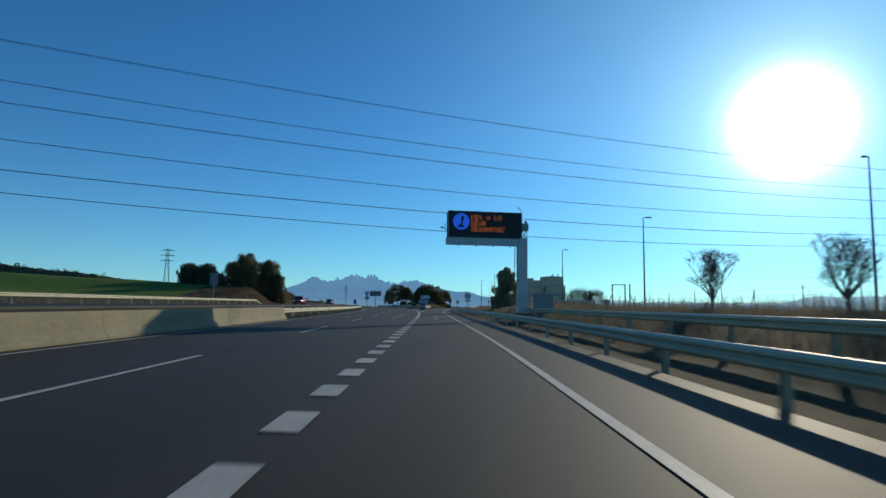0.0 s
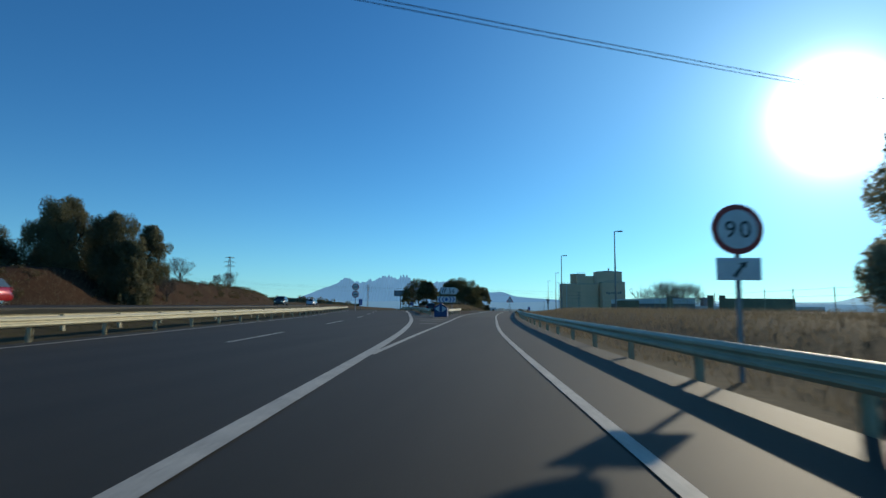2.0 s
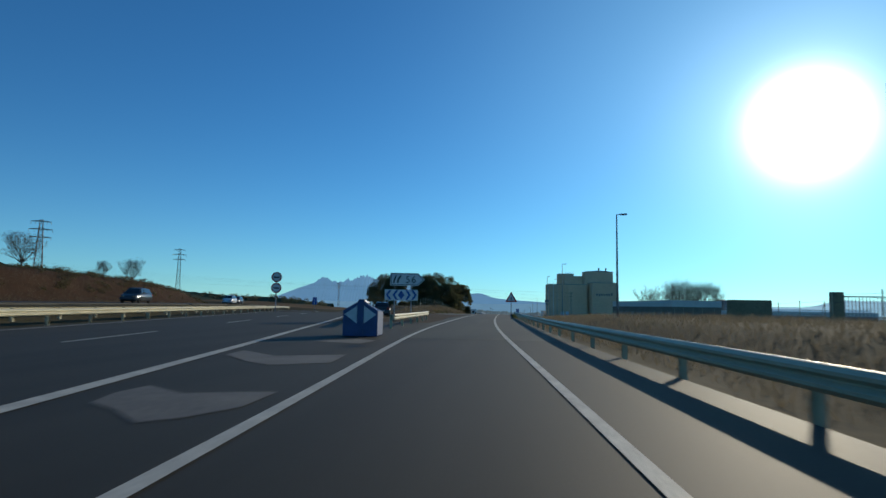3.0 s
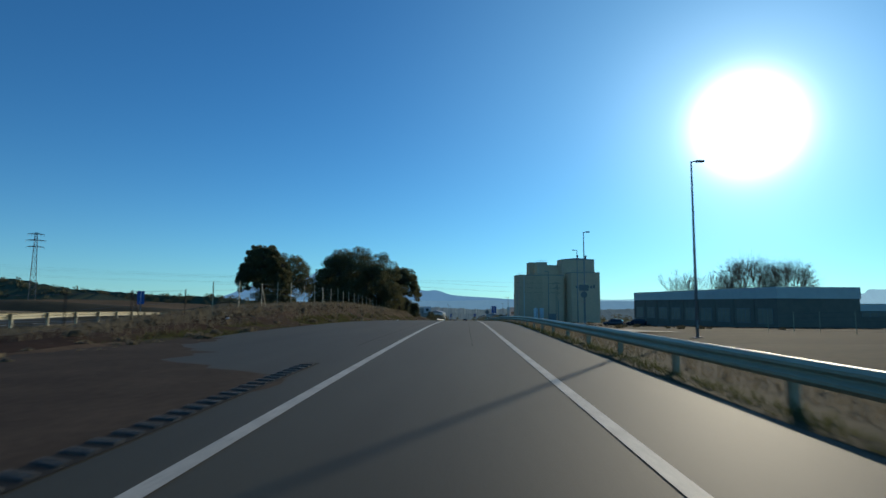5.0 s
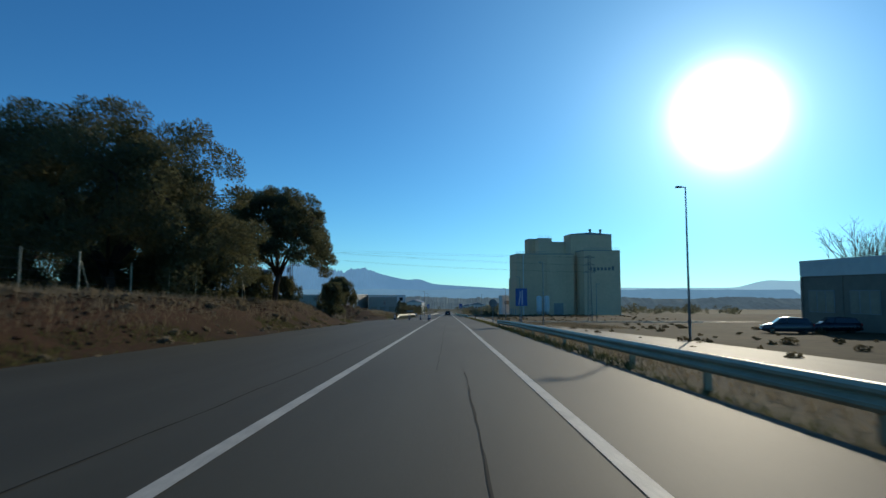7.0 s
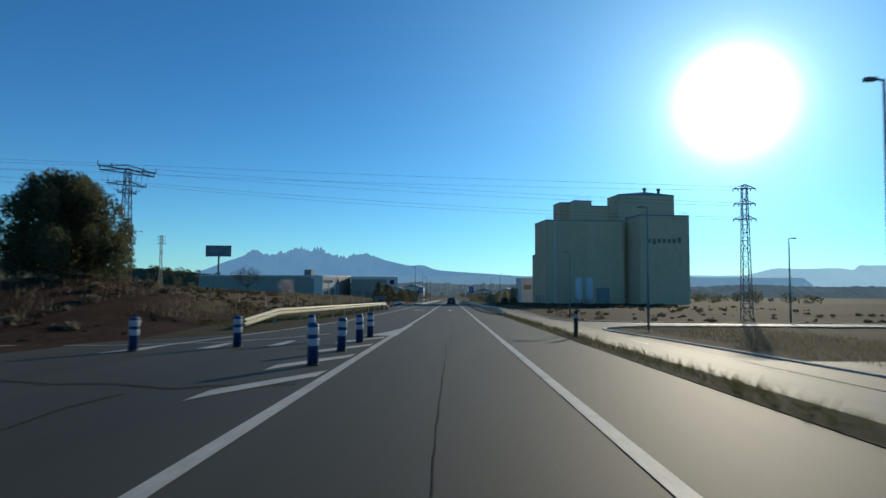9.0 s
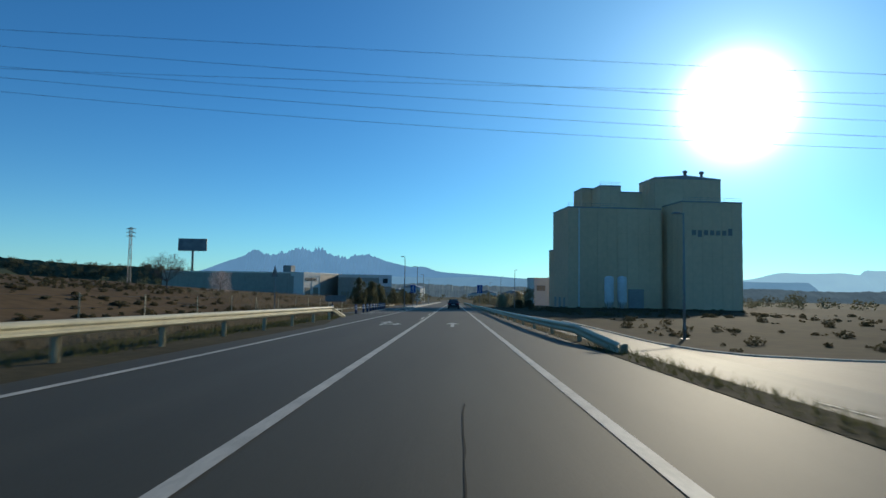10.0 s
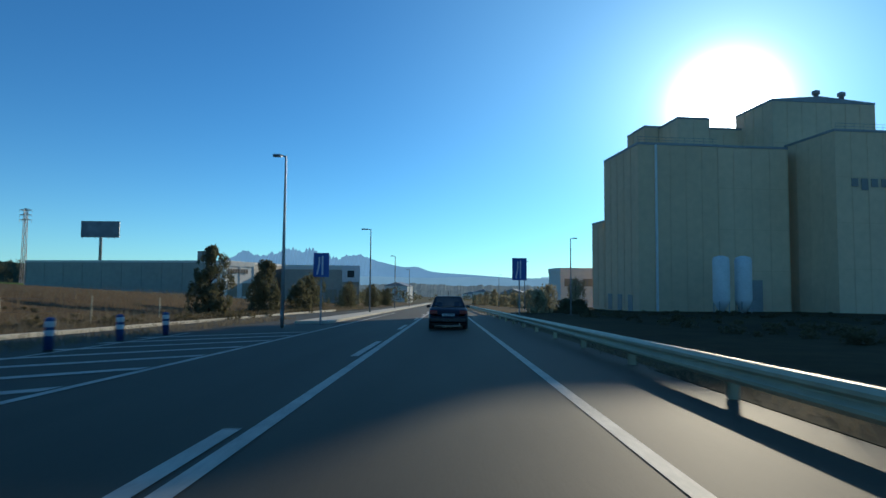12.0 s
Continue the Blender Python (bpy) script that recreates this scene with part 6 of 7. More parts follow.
bk = thing("board_sign", "grey back of an upright board sign on a post", "road sign", group="road signs", m=pose(-24.3, 77, gz(-24.3, 77), 0, 0, 20))
part("post", Shape().box(-0.06, 0.06, 0.03, 0.13, -0.4, 5.0 - gz(-24.3, 77), 0.01), DULL, bk)
part("plate", Shape().box(-0.52, 0.52, 0.0, 0.03, 3.4 - gz(-24.3, 77), 5.1 - gz(-24.3, 77), 0.01), BACK, bk)
# braced timber frames on the dry bank
gf = thing("braced_frame", "weathered braced frame of poles on the dry bank", "frame", m=pose(24.5, 45.7, gz(24.5, 45.7), 0, 0, -10) @ Matrix.Scale(0.78, 4))
for x in (-0.9, 0.3, 0.75):
    part("upright", Shape().tube([(x, 0, -0.3), (x, 0, 2.6)], 0.06, 6), BARK, gf)
part("crossbar", Shape().tube([(-0.9, 0, 2.55), (0.35, 0, 2.55)], 0.045, 6), BARK, gf)
for a, b in ((-1.6, -0.9), (1.5, 0.75)):
    part("strut", Shape().tube([(a, 0.1, -0.2), (b, 0, 1.7)], 0.04, 5), BARK, gf)
tp = thing("tripod_frame", "small weathered tripod of poles on the dry bank", "frame", m=pose(22.75, 49.7, gz(22.75, 49.7), 0, 0, 15))
for k in range(3):
    part("leg", Shape().tube([(0.6 * math.cos(2.1 * k), 0.6 * math.sin(2.1 * k), -0.2), (0, 0, 1.35)], 0.04, 5), BARK, tp)
part("mast", Shape().tube([(0, 0, 0.0), (0, 0, 1.7)], 0.045, 6), BARK, tp)


# ---- flexible posts on the painted islands ----
def bollard():
    root = thing("flexible_post", "blue plastic lane post with two silver bands", "bollard", group="lane posts")
    part("base", Shape().lathe([(0.115, -0.02), (0.115, 0.015), (0.1, 0.03)], 14), BLACK, root, smooth=True)
    part("body", Shape().lathe([(0.1, 0.02), (0.1, 0.7), (0.09, 0.73), (0.06, 0.75), (0.02, 0.755)], 16), BLUEPL, root, smooth=True)
    for z in (0.34, 0.54):
        part("band", Shape().lathe([(0.101, z), (0.104, z + 0.01), (0.104, z + 0.12), (0.101, z + 0.13)], 16), SILVERTAPE, root, "silver reflective band", smooth=True)
    return root


first = bollard()
spots = [(-2.22, 325.2), (-2.24, 327.95), (-2.25, 330.65), (-2.27, 332.85), (-6.8, 327.6), (-4.95, 328.9), (-3.5, 330.4), (-2.35, 322.5)] + [(-7.8 - 0.043 * (y - 392), y) for y in (392.0, 397.5, 400.9, 403.9, 407.1, 410.2, 413.4, 416.6, 419.7, 422.6)]
for k, (x, y) in enumerate(spots[:7] + spots[8:]):
    m = pose(x, y, float(ROAD_Z(y)) + 0.015, 1.5 * math.sin(k * 2.1), 2.0 * math.sin(k * 1.3), 40 * k)
    if k == 0:
        first.matrix_basis = m
    else:
        copy_thing(first, m)


# ---- fences ----
def fence(name, label, f, y0, y1, step, h, wires=5, mat_post=None):
    root = thing(name, label, "fence", group="fences")
    ps = []
    y = y0
    k = 0
    while y <= y1:
        x = float(f(y))
        ps.append(Vector((x, y, gz(x, y))))
        s = Shape().tube([(0, 0, -0.3), (0.02 * math.sin(k), 0.02, h * (1 + 0.05 * math.sin(k * 2.3)))], 0.03, 5)
        part("fence_post", s, mat_post or STEEL, root, m=Matrix.Translation(ps[-1]))
        if k % 5 == 2:
            part("brace", Shape().tube([(0.02, 0.9, -0.2), (0.0, 0.05, h * 0.85)], 0.022, 5), mat_post or STEEL, root, m=Matrix.Translation(ps[-1]))
        y += step * (1 + 0.1 * math.sin(k * 1.9))
        k += 1
    for w in range(wires):
        z = h * (0.12 + 0.8 * w / max(1, wires - 1))
        part("fence_wire", Shape().tube([p + Vector((0, 0, z)) for p in ps], 0.006, 3), WIRE, root)
    return root


fence("wire_fence", "wire fence with steel posts on the bank top", lambda y: -14.0 - 0.5 * math.sin(y * 0.05), 212, 308, 3.6, 1.75)
fence("wire_fence", "leaning wire fence beside the motorway verge", lambda y: -11.5 - 0.12 * (y - 160) * 0.3, 172, 210, 4.5, 1.4, 3, BARK)
fence("wire_fence", "wire fence with tall posts along the dry bank", lambda y: float(RIGHT_LINE(y)) + 19, 30, 146, 4.4, 1.6, 4)
fence("wire_fence", "sparse wire fence behind the dry bank", lambda y: float(RIGHT_LINE(y)) + 26, 150, 235, 4.0, 1.7, 5)
fence("field_fence", "low wire fence along the ploughed field", lambda y: -15.5, 352, 440, 5.5, 1.25, 3)

gate = thing("farm_gate", "barred metal gate between rendered pillars", "gate", m=pose(23.5, 147.4, gz(23.5, 147.4), 0, 0, -4))
for x in (0.0, 4.6, 5.9):
    part("pillar", Shape().box(x - 0.3, x + 0.3, -0.3, 0.3, -0.3, 1.75 + 0.1 * (x > 4), 0.03), CONCRETE, gate)
leaf = part("gate_leaf", Shape().box(0.35, 4.25, -0.03, 0.03, 0.2, 0.27).box(0.35, 4.25, -0.03, 0.03, 1.45, 1.52), DULL, gate)
for k in range(20):
    part("bar", Shape().tube([(0.45 + 0.2 * k, 0, 0.24), (0.45 + 0.2 * k, 0, 1.48)], 0.018, 5), DULL, leaf)
wl = solo("garden_wall", Shape().box(0, 2.6, -0.12, 0.12, -0.4, 1.2, 0.02), CONCRETE, "low rendered wall beside the gate", "wall", m=pose(17.5, 148.5, gz(17.5, 148.5), 0, 0, -4))
wl = solo("garden_wall", Shape().box(0, 7.5, -0.12, 0.12, -0.4, 1.5, 0.02), CONCRETE, "long rendered wall beyond the gate", "wall", m=pose(29.7, 147, gz(29.7, 147), 0, 0, -4))


# ---- the grain silo ----
def rect(u0, u1, v0, v1):
    return [(u0, v0), (u1, v0), (u1, v1), (u0, v1)]


def silo():
    z0 = gz(40, 497)
    root = thing("grain_silo", "tall beige block-shaped grain silo building", "silo", m=pose(31.5, 489.4, z0, 0, 0, 6))
    specs = (("west_block", rect(-2.7, 9.9, 0.6, 14), 16.2 - z0, SILO2), ("low_annex", rect(-0.7, 8, 14.05, 25.4), 6.4 - z0, SILO2), ("rear_tower", rect(7.2, 12, 19.5, 27), 24.2 - z0, SILO2), ("middle_tower", rect(9.95, 15.6, 12.4, 24), 23.9 - z0, SILO),
             ("middle_block", rect(9.92, 21.65, 1.2, 23.5), 16.3 - z0, SILO), ("upper_block", rect(15.6, 24, 12.6, 23.4), 22.3 - z0, SILO), ("top_block", rect(21.7, 39.6, 4.35, 14), 25.0 - z0, SILO), ("front_block", rect(23.7, 38.9, -6, 4.3), 17.4 - z0, SILO))
    for name, poly, h, m in specs:
        b = part(name, Shape().prism(poly, -0.5, h), m, root)
        u0, v0 = poly[0]
        u1, v1 = poly[2]
        part("parapet", Shape().rings([[(u0 - 0.12, v0 - 0.12, h), (u1 + 0.12, v0 - 0.12, h), (u1 + 0.12, v1 + 0.12, h), (u0 - 0.12, v1 + 0.12, h)], [(u0 - 0.12, v0 - 0.12, h + 0.35), (u1 + 0.12, v0 - 0.12, h + 0.35), (u1 + 0.12, v1 + 0.12, h + 0.35), (u0 - 0.12, v1 + 0.12, h + 0.35)]]), ROOF, b)
        # vertical cladding ribs on the two sides that face the road
        n = max(2, int((u1 - u0) / 2.4))
        for k in range(n + 1):
            u = u0 + (u1 - u0) * k / n
            part("rib", Shape().box(u - 0.06, u + 0.06, v0 - 0.09, v0 - 0.005, 0, h - 0.02), m, b)
        n = max(2, int((v1 - v0) / 2.4))
        for k in range(1, n + 1):
            v = v0 + (v1 - v0) * k / n
            part("rib", Shape().box(u0 - 0.09, u0 - 0.005, v - 0.06, v + 0.06, 0, h - 0.02), m, b)
        n = int(h / 6)
        for k in range(1, n):
            part("seam", Shape().box(u0 - 0.03, u1 + 0.03, v0 - 0.05, v0 - 0.004, h * k / n - 0.05, h * k / n + 0.05), SILO2, b)
    part("roof_ridge", Shape().rings([[(21.6, v, 25.35 - z0), (39.7, v, 25.35 - z0), (30, v, 26.1 - z0)] for v in (4.3, 14)]), ROOF, root)
    part("downpipe", Shape().tube([(0, 0.42, 0), (0, 0.42, 16.2 - z0)], 0.2, 8), WHITE, root, "white downpipe on the wall")
    for u, h in ((30.9, 1.5), (35.5, 1.4)):
        part("roof_vent", Shape().lathe([(0.4, 0), (0.4, h), (0.62, h + 0.05), (0.62, h + 0.6), (0.3, h + 0.75)], 12, (u, 6.3, 25.5 - z0)), DULL, root, "grey roof vent", smooth=True)
    for u0, u1, v, h in ((-2.7, 9.9, 0.6, 16.55 - z0), (10, 15.6, 12.4, 24.25 - z0), (24, 38.9, -6, 17.75 - z0)):
        s = Shape().tube([(u0, v + 0.2, h + 0.9), (u1, v + 0.2, h + 0.9)], 0.03, 4).tube([(u0, v + 0.2, h + 0.45), (u1, v + 0.2, h + 0.45)], 0.025, 4)
        k = u0
        while k <= u1:
            s.tube([(k, v + 0.2, h), (k, v + 0.2, h + 0.9)], 0.025, 4)
            k += 1.5
        part("roof_railing", s, DULL, root)
    # company lettering as plain shapes
    for k in range(7):
        u = 26.0 + 1.55 * k
        part("letter_block", Shape().box(u, u + 1.05, -6.16, -6.1, 9.4 - z0 - (0.5 if k == 1 else 0), 10.6 - z0 + (0.5 if k == 6 else 0), 0.02), BACK, root, "dark plain letter-sized block")
    for k in range(2):
        t = part("feed_tank", Shape().lathe([(0.3, 0.6), (1.0, 2.0), (1.05, 2.2), (1.05, 7.5), (0.9, 7.9), (0.3, 8.1)], 18, (3.9 + 3.1 * k, -9.6, 0)), WHITE, root, "white round feed tank", smooth=True)
        for a in range(4):
            part("leg", Shape().tube([(3.9 + 3.1 * k + 0.95 * math.cos(a * 1.57 + 0.78), -9.6 + 0.95 * math.sin(a * 1.57 + 0.78), -0.3), (3.9 + 3.1 * k + 0.95 * math.cos(a * 1.57 + 0.78), -9.6 + 0.95 * math.sin(a * 1.57 + 0.78), 2.6)], 0.08, 6), DULL, t)
    part("loading_door", Shape().box(13, 17, 0.95, 1.1, 0, 5), DULL, root)
    for k in range(3):
        part("side_door", Shape().box(-2.8, -2.72, 3 + 4 * k, 4.6 + 4 * k, 0, 2.6), DULL, root)


silo()


def warehouse(name, label, corners, top, wall, bays, windows=True, win_z=(0.55, 0.75), band=0.75):
    """A flat-roofed hall; corners: the long front edge, then depth."""
    (xa, ya), (xb, yb), depth = corners
    d = Vector((xb - xa, yb - ya, 0))
    z0 = min(gz(xa, ya), gz(xb, yb))
    w, h = d.length, top - z0
    turn = math.atan2(d.y, d.x)
    root = thing(name, label, "warehouse", group="industrial halls", m=Matrix.Translation((xa, ya, z0)) @ Matrix.Rotation(turn, 4, "Z"))
    body = part("wall", Shape().box(0, w, 0, depth, -1, h), wall, root)
    part("roof_edge", Shape().box(-0.12, w + 0.12, -0.12, depth + 0.12, h - band, h + 0.35), SHEDWHITE, root, "pale roof band")
    for k in range(bays + 1):
        x = w * k / bays
        part("pilaster", Shape().box(x - 0.14, x + 0.14, -0.1, -0.004, -0.5, h - band - 0.03), wall, body)
    if windows:
        for k in range(bays):
            x0, x1 = w * (k + 0.18) / bays, w * (k + 0.82) / bays
            fr = part("window", Shape().box(x0, x1, -0.07, -0.005, h * win_z[0], h * win_z[1]), DULL, body)
            n = 3
            for i in range(n):
                a, b = x0 + (x1 - x0) * (i + 0.06) / n, x0 + (x1 - x0) * (i + 0.94) / n
                part("pane", Shape().box(a, b, -0.09, -0.072, h * win_z[0] + 0.06, h * win_z[1] - 0.06), DUSTGLASS, fr)
    return root, w, h


warehouse("warehouse", "long low warehouse with a pale roof band and dark windows", ((38.6, 313), (45.4, 266), 13), 3.3, DARKWALL, 9, win_z=(0.28, 0.6), band=1.35)
warehouse("warehouse", "long low warehouse wing beyond", ((52, 268), (96, 268), 14), 0.9, DARKWALL, 8)
root, w, h = warehouse("warehouse", "long grey-blue warehouse behind the ploughed field", ((-97, 536), (-47.6, 527), 30), -0.9, SHED, 10, False, band=0.12)
for k in range(9):
    part("cladding_rib", Shape().box(0.2, w - 0.2, -0.05, -0.004, 0.4 + (h - 0.8) * k / 9, 0.46 + (h - 0.8) * k / 9), SHED, root)
root, w, h = warehouse("shop_hall", "white-fronted hall joined to the long warehouse", ((-47.2, 526.5), (-44.3, 536.0), 12), -1.0, SHEDWHITE, 2, True, win_z=(0.08, 0.45))
for k in range(8):
    part("letter_block", Shape().box(0.7 + 0.9 * k, 1.35 + 0.9 * k, -0.16, -0.1, h * 0.72, h * 0.84, 0.02), SIGNBLACK, root)
part("roof_plant", Shape().box(2.0, 4.5, 6, 9, h, h + 2.6, 0.05), BACK, root, "grey box on the roof")
root, w, h = warehouse("shop_hall", "grey hall with a white sign box at its corner", ((-40, 546), (-22, 549), 22), -1.2, SHED, 4, True, win_z=(0.1, 0.4))
part("sign_box", Shape().box(w - 4.2, w + 0.2, -0.5, -0.12, h * 0.6, h + 0.35, 0.03), WHITE, root, "white sign box")
part("letter_block", Shape().box(w - 2.9, w - 1.2, -0.56, -0.5, h * 0.72, h * 0.9, 0.02), SIGNBLACK, root)
warehouse("small_hall", "small pale hall behind the silo", ((28.0, 545), (42, 546), 12), -1.4, SHEDWHITE, 3, True)
tk = thing("water_tank", "round tank standing behind the warehouse", "tank", m=pose(70, 300, gz(70, 300), 0, 0, 0))
part("shell", Shape().lathe([(1.5, -0.5), (1.5, 7.6), (1.3, 7.9), (0.2, 8.2)], 20), DULL, tk, smooth=True)
part("rim", Shape().lathe([(1.52, 7.2), (1.6, 7.25), (1.6, 7.4), (1.52, 7.45)], 20), ROOF, tk)

# billboard
bb = thing("billboard", "large dark printed billboard on a single steel mast", "billboard", m=pose(-110, 585.5, gz(-110, 585.5), 0, 0, 2))
c = 13.6 - gz(-110, 585.5)
part("mast", Shape().lathe([(0.45, -0.5), (0.45, c - 5), (0.4, c - 1)], 14, (0, 0.5, 0)), DULL, bb, smooth=True)
part("panel", Shape().box(-6, 6, -0.15, 0.25, c - 5.2, c, 0.04), BACK, bb)
part("print", Shape().box(-5.75, 5.75, -0.18, -0.15, c - 4.95, c - 0.25), BOARD, bb, "dark blue print")
for k in range(6):
    part("floodlight", Shape().box(-5 + 2 * k - 0.15, -5 + 2 * k + 0.15, -0.9, -0.6, c - 5.55, c - 5.35, 0.02).tube([(-5 + 2 * k, -0.2, c - 5.2), (-5 + 2 * k, -0.75, c - 5.45)], 0.03, 4), DULL, bb)


# ---- cars ----
def wheel_mesh(r, w):
    return Shape().rings([[(x, q * math.cos(a), q * math.sin(a)) for a in (2 * math.pi * j / 20 for j in range(20))] for x, q in ((-w / 2, r * 0.7), (-w / 2, r * 0.93), (-w * 0.35, r), (w * 0.35, r), (w / 2, r * 0.93), (w / 2, r * 0.7))])


def car(name, label, paint, length, width, height, kind, m):
    """A car that heads along +y, built of lofted sections; origin on the road under its middle."""
    root = thing(name, label, "car", group="cars", m=m)
    L, W, H = length / 2, width / 2, height
    belt = H * 0.62
    if kind == "saloon":
        deck = ((-L, 0.62, 0.40, 0.86), (-L + 0.06, 0.3, 0.66, 0.93), (-L + 0.35, 0.24, belt + 0.02, 0.98), (-L + 0.95, 0.2, belt + 0.04, 1.0), (0, 0.18, belt + 0.0, 1.0), (L - 1.3, 0.2, belt - 0.03, 0.99), (L - 0.35, 0.24, belt - 0.17, 0.93), (L - 0.06, 0.3, 0.55, 0.86), (L, 0.4, 0.48, 0.78))
        cabin = ((-L + 0.75, belt, 0.88), (-L + 1.45, H - 0.03, 0.66), (-0.2, H, 0.68), (0.55, H - 0.05, 0.66), (L - 1.15, belt - 0.02, 0.86))
    else:
        deck = ((-L, 0.55, 0.45, 0.86), (-L + 0.05, 0.3, 0.75, 0.94), (-L + 0.3, 0.24, belt + 0.06, 0.98), (0, 0.18, belt + 0.0, 1.0), (L - 1.1, 0.2, belt - 0.03, 0.99), (L - 0.3, 0.24, belt - 0.16, 0.92), (L - 0.05, 0.3, 0.55, 0.85), (L, 0.4, 0.48, 0.76))
        cabin = ((-L + 0.12, belt + 0.02, 0.86), (-L + 0.5, H - 0.08, 0.7), (-0.3, H, 0.7), (0.45, H - 0.06, 0.67), (L - 0.95, belt - 0.02, 0.84))
    rings = []
    for y, zb, zt, w in deck:
        a = W * w
        rings.append([(-a * 0.9, y, zb), (-a, y, zb + 0.06), (-a, y, zb + (zt - zb) * 0.55), (-a * 0.95, y, zt - 0.05), (-a * 0.86, y, zt), (a * 0.86, y, zt), (a * 0.95, y, zt - 0.05), (a, y, zb + (zt - zb) * 0.55), (a, y, zb + 0.06), (a * 0.9, y, zb)])
    body = part("body", Shape().rings(rings), paint, root, smooth=True)
    s = Shape()
    rr = []
    for y, z, w in cabin:
        base = belt - 0.06
        rr.append([(-W * 0.88, y, base), (-W * w, y, max(base + 0.01, z - 0.06)), (-W * w + 0.06, y, z), (W * w - 0.06, y, z), (W * w, y, max(base + 0.01, z - 0.06)), (W * 0.88, y, base)])
    if kind == "saloon":
        # roof panel on six slender pillars, so that daylight shows through the cabin
        mid = [r[1:5] for r in rr[1:4]]
        part("roof", Shape().rings([[*r, *[(x * 0.97, y, z - 0.035) for x, y, z in reversed(r)]] for r in mid]), paint, root, smooth=True)
        for sx in (-1, 1):
            for (y0, z0, w0), (y1, z1, w1) in (((cabin[0][0], belt - 0.02, 0.86), cabin[1]), ((0.05, belt - 0.02, 0.86), (0.0, H - 0.02, 0.69)), ((cabin[4][0], belt - 0.04, 0.84), cabin[3])):
                part("pillar", Shape().tube([(sx * W * w0, y0, z0), (sx * (W * w1 - 0.03), y1, z1 - 0.03)], 0.045, 6), paint, root)
        part("rear_shelf", Shape().box(-W * 0.8, W * 0.8, cabin[0][0] + 0.05, cabin[1][0] + 0.1, belt - 0.02, belt + 0.055, 0.02), BLACK, root)
    else:
        s.rings(rr)
        part("roof", s, paint, root, smooth=True)
    (ya, za, wa), (yb, zb, wb) = cabin[0], cabin[1]
    def pane(name, pts):
        sh = Shape().add(pts, [tuple(range(len(pts)))])
        n = (Vector(pts[1]) - Vector(pts[0])).cross(Vector(pts[2]) - Vector(pts[0])).normalized() * 0.012
        if n.y * (1 if pts[0][1] > 0 else -1) < 0 and abs(n.y) > abs(n.x):
            n = -n
        if abs(n.x) > abs(n.y) and n.x * pts[0][0] < 0:
            n = -n
        sh2 = Shape().rings([[tuple(Vector(p) + n * 0.2) for p in pts], [tuple(Vector(p) + n) for p in pts]])
        return part(name, sh2, CLEARGLASS if kind == "saloon" else GLASS, root, "tinted glass")
    t0, t1 = 0.12, 0.9
    def at(t, side, ya=ya, za=za, wa=wa, yb=yb, zb=zb, wb=wb):
        return (side * W * (wa + (wb - wa) * t) * 0.88, ya + (yb - ya) * t, za + (zb - za) * t + 0.01)
    pane("rear_window", [at(t0, -1), at(t0, 1), at(t1, 1), at(t1, -1)])
    (yc, zc, wc), (yd, zd, wd) = cabin[-2], cabin[-1]
    pane("windscreen", [(-W * wd * 0.88, yd - (yd - yc) * 0.1, zd + 0.05), (W * wd * 0.88, yd - (yd - yc) * 0.1, zd + 0.05), (W * wc * 0.9, yc + 0.06, zc - 0.03), (-W * wc * 0.9, yc + 0.06, zc - 0.03)])
    for sx in (-1, 1):
        x0, x1 = sx * W * 0.865, sx * (W * 0.7)
        pane("side_window", [(x0, yb - 0.35, belt + 0.04), (x0, 0.0, belt + 0.04), (x1, -0.02, H - 0.1), (x1, yb + 0.05, H - 0.1)])
        pane("side_window", [(x0, 0.08, belt + 0.04), (x0, yd - 0.35, belt + 0.03), (x1, yc - 0.02, H - 0.12), (x1, 0.08, H - 0.1)])
        part("wing_mirror", Shape().box(sx * (W + 0.0) - 0.02, sx * (W + 0.16), yd - 0.62, yd - 0.5, belt, belt + 0.13, 0.025) if sx > 0 else Shape().box(-W - 0.16, -W + 0.02, yd - 0.62, yd - 0.5, belt, belt + 0.13, 0.025), paint, root)
        tl = part("tail_lamp", Shape().box(min(sx * W * 0.55, sx * W * 0.9), max(sx * W * 0.55, sx * W * 0.9), -L - 0.015, -L + 0.12, 0.64 if kind == "saloon" else 0.72, 0.8 if kind == "saloon" else 0.95, 0.02), TAILRED, root, "red tail lamp")
        part("headlamp", Shape().box(min(sx * W * 0.45, sx * W * 0.82), max(sx * W * 0.45, sx * W * 0.82), L - 0.12, L - 0.005, 0.55, 0.68, 0.02), CHROME, root, "clear headlamp")
        for wy in (-L + 0.85, L - 0.85):
            wh = part("wheel", wheel_mesh(0.31, 0.2), RUBBER, root, m=Matrix.Translation((sx * (W - 0.12), wy, 0.31)), smooth=True)
            part("rim", Shape().rings([[(sx * 0.105, q * math.cos(a), q * math.sin(a)) for a in (2 * math.pi * j / 16 for j in range(16))] for q in (0.21, 0.05)]), CHROME, wh)
    part("rear_bumper", Shape().box(-W * 0.9, W * 0.9, -L - 0.06, -L + 0.15, 0.3, 0.52, 0.04), paint, root)
    part("front_bumper", Shape().box(-W * 0.82, W * 0.82, L - 0.1, L + 0.05, 0.28, 0.46, 0.04), paint, root)
    part("number_plate", Shape().box(-0.26, 0.26, -L - 0.03, -L + 0.02, 0.56, 0.66, 0.004), PLATE, root, "white plate with plain dark bars")
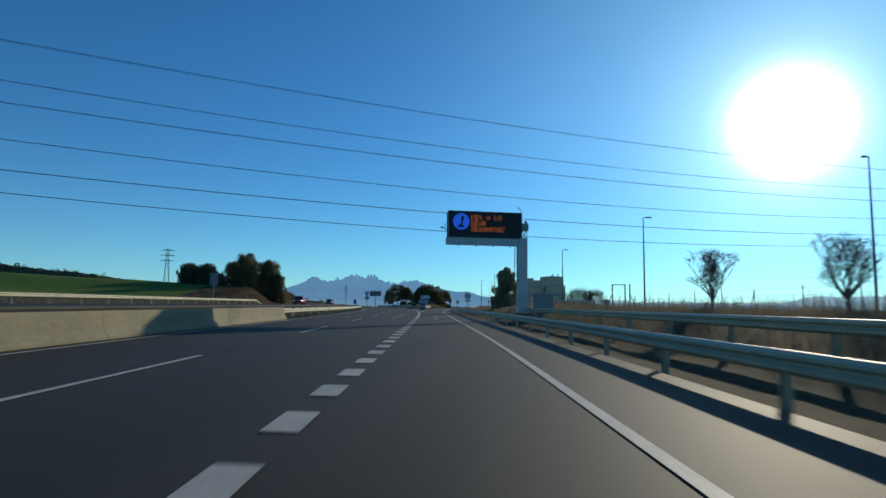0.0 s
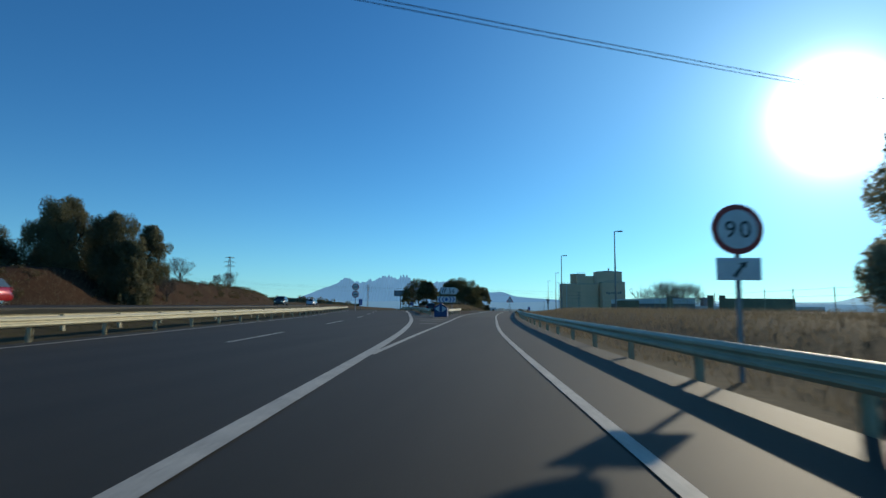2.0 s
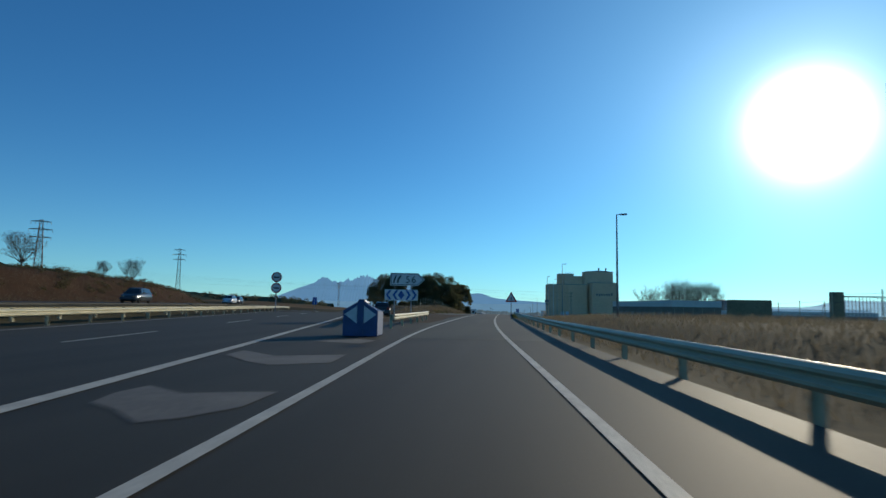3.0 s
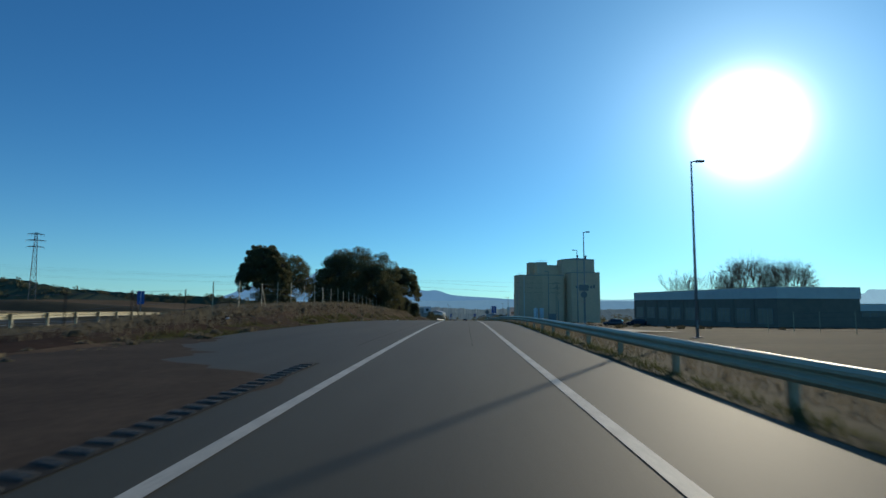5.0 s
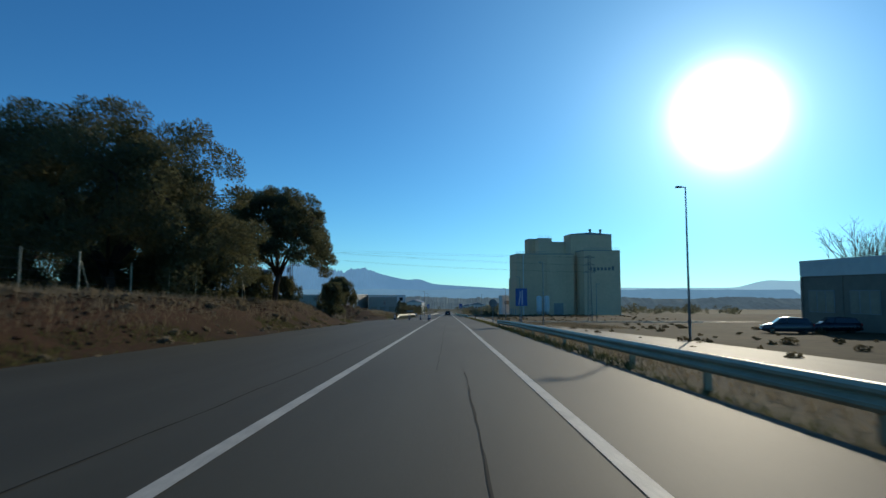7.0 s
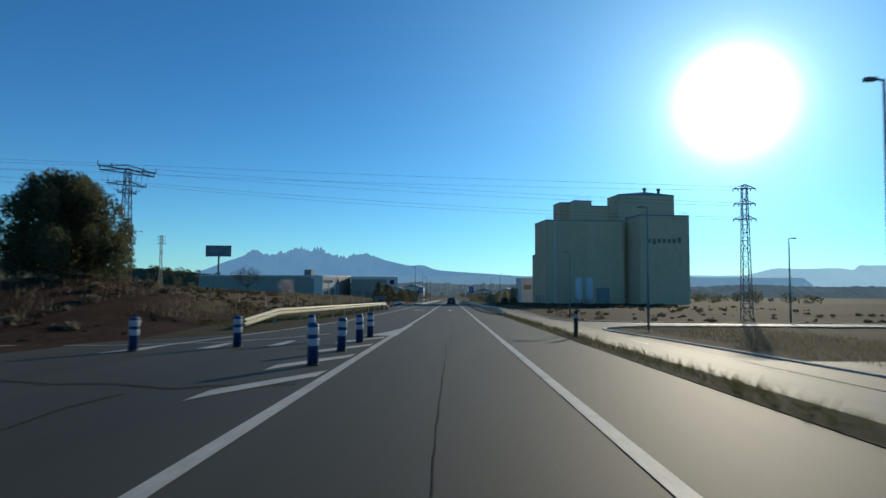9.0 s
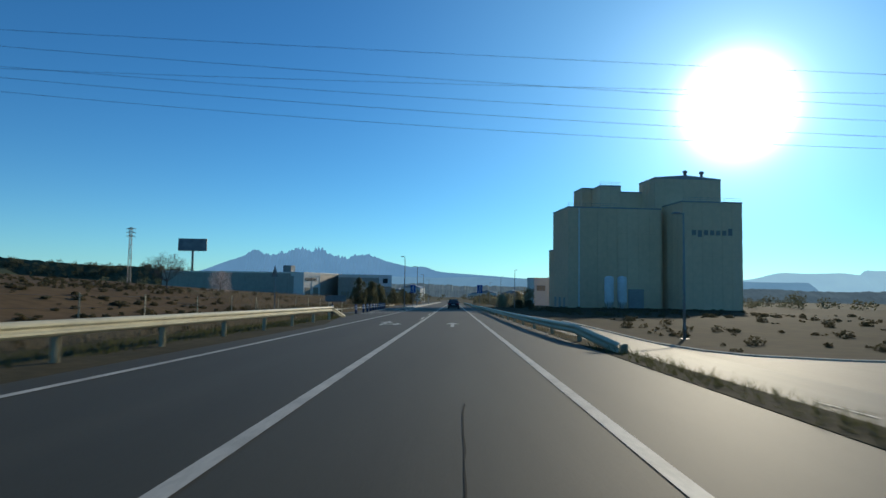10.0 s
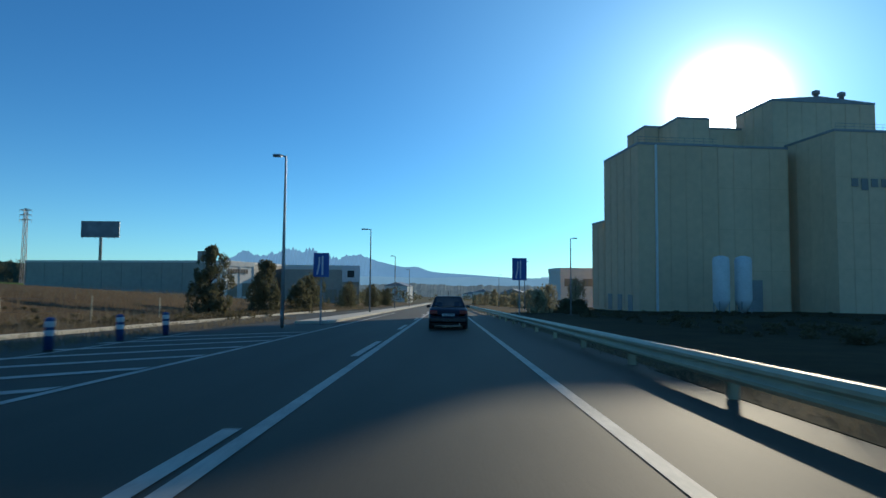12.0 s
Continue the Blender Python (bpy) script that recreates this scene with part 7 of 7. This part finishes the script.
    for k in range(6):
        part("plate_bar", Shape().box(-0.2 + 0.07 * k, -0.16 + 0.07 * k, -L - 0.034, -L - 0.03, 0.585, 0.635), SIGNBLACK, root)
    part("underside", Shape().box(-W * 0.8, W * 0.8, -L + 0.25, L - 0.25, 0.17, 0.32), BLACK, root)
    if kind == "saloon":
        part("exhaust_pipe", Shape().tube([(W * 0.55, -L - 0.08, 0.24), (W * 0.55, -L + 0.3, 0.24)], 0.035, 8), CHROME, root)
        part("aerial", Shape().tube([(0, -L + 1.6, H - 0.04), (0, -L + 1.5, H + 0.2)], 0.01, 4), BLACK, root)
        for sx in (-1, 1):
            part("headrest", Shape().box(sx * 0.38 - 0.13, sx * 0.38 + 0.13, -L + 1.5, -L + 1.6, belt + 0.06, belt + 0.28, 0.03), BLACK, root)
    return root


car("saloon_car", "dark blue saloon car driving ahead in the lane", CARBLUE, 4.4, 1.7, 1.41, "saloon", pose(0.18, 430.0, float(ROAD_Z(430)) + 0.02, -1.9, 0, 0))
yr = 97.0
car("hatchback_car", "bright red hatchback on the opposite carriageway", CARRED, 3.95, 1.7, 1.46, "hatch", pose(float(MAIN_LEFT(yr)) - 11.0, yr, float(ROAD_Z(yr)) + 0.93, 0, 0, 180 + 9))
for x, y, pnt, lab in ((-9.5, 168, CARGREY, "dark grey car far ahead on the motorway"),):
    car("hatchback_car", lab, pnt, 4.1, 1.75, 1.48, "hatch", pose(x, y, float(ROAD_Z(y)) + 0.01, 0, 0, 12))
for y, pnt, lab in ((163, CARGREY, "dark grey car on the opposite carriageway"), (205, CARWHITE, "white car on the opposite carriageway"), (212, CARGREY, "grey car on the opposite carriageway")):
    car("hatchback_car", lab, pnt, 4.2, 1.75, 1.5, "hatch", pose(float(MAIN_LEFT(y)) - 10.0, y, float(ROAD_Z(y)) + 0.93, 0, 0, 180 + 14))
for x, y, pnt in ((31.5, 304, CARGREY), (36.5, 305, CARBLUE)):
    car("hatchback_car", "parked car in the yard beyond the guard rail", pnt, 4.2, 1.75, 1.5, "hatch", pose(x, y, gz(x, y), 0, 0, 70))

# litter
for x, y, sd in ((-7.0, 244, 1), (-11.2, 208.5, 2), (-12.5, 211, 3)):
    r = random.Random(sd)
    s = Shape()
    rings = []
    for z, q in ((0, 0.16), (0.05, 0.2), (0.1, 0.13), (0.13, 0.04)):
        rings.append([(q * r.uniform(0.6, 1.5) * math.cos(a), q * r.uniform(0.6, 1.4) * math.sin(a), z * r.uniform(0.8, 1.2)) for a in (2 * math.pi * i / 9 for i in range(9))])
    s.rings(rings)
    solo("crumpled_bag", s, WHITE, "crumpled white plastic bag lying by the road", "litter", m=pose(x, y, max(gz(x, y), float(ROAD_Z(y)) - 0.05) + 0.06) @ Matrix.Scale(0.5, 4))
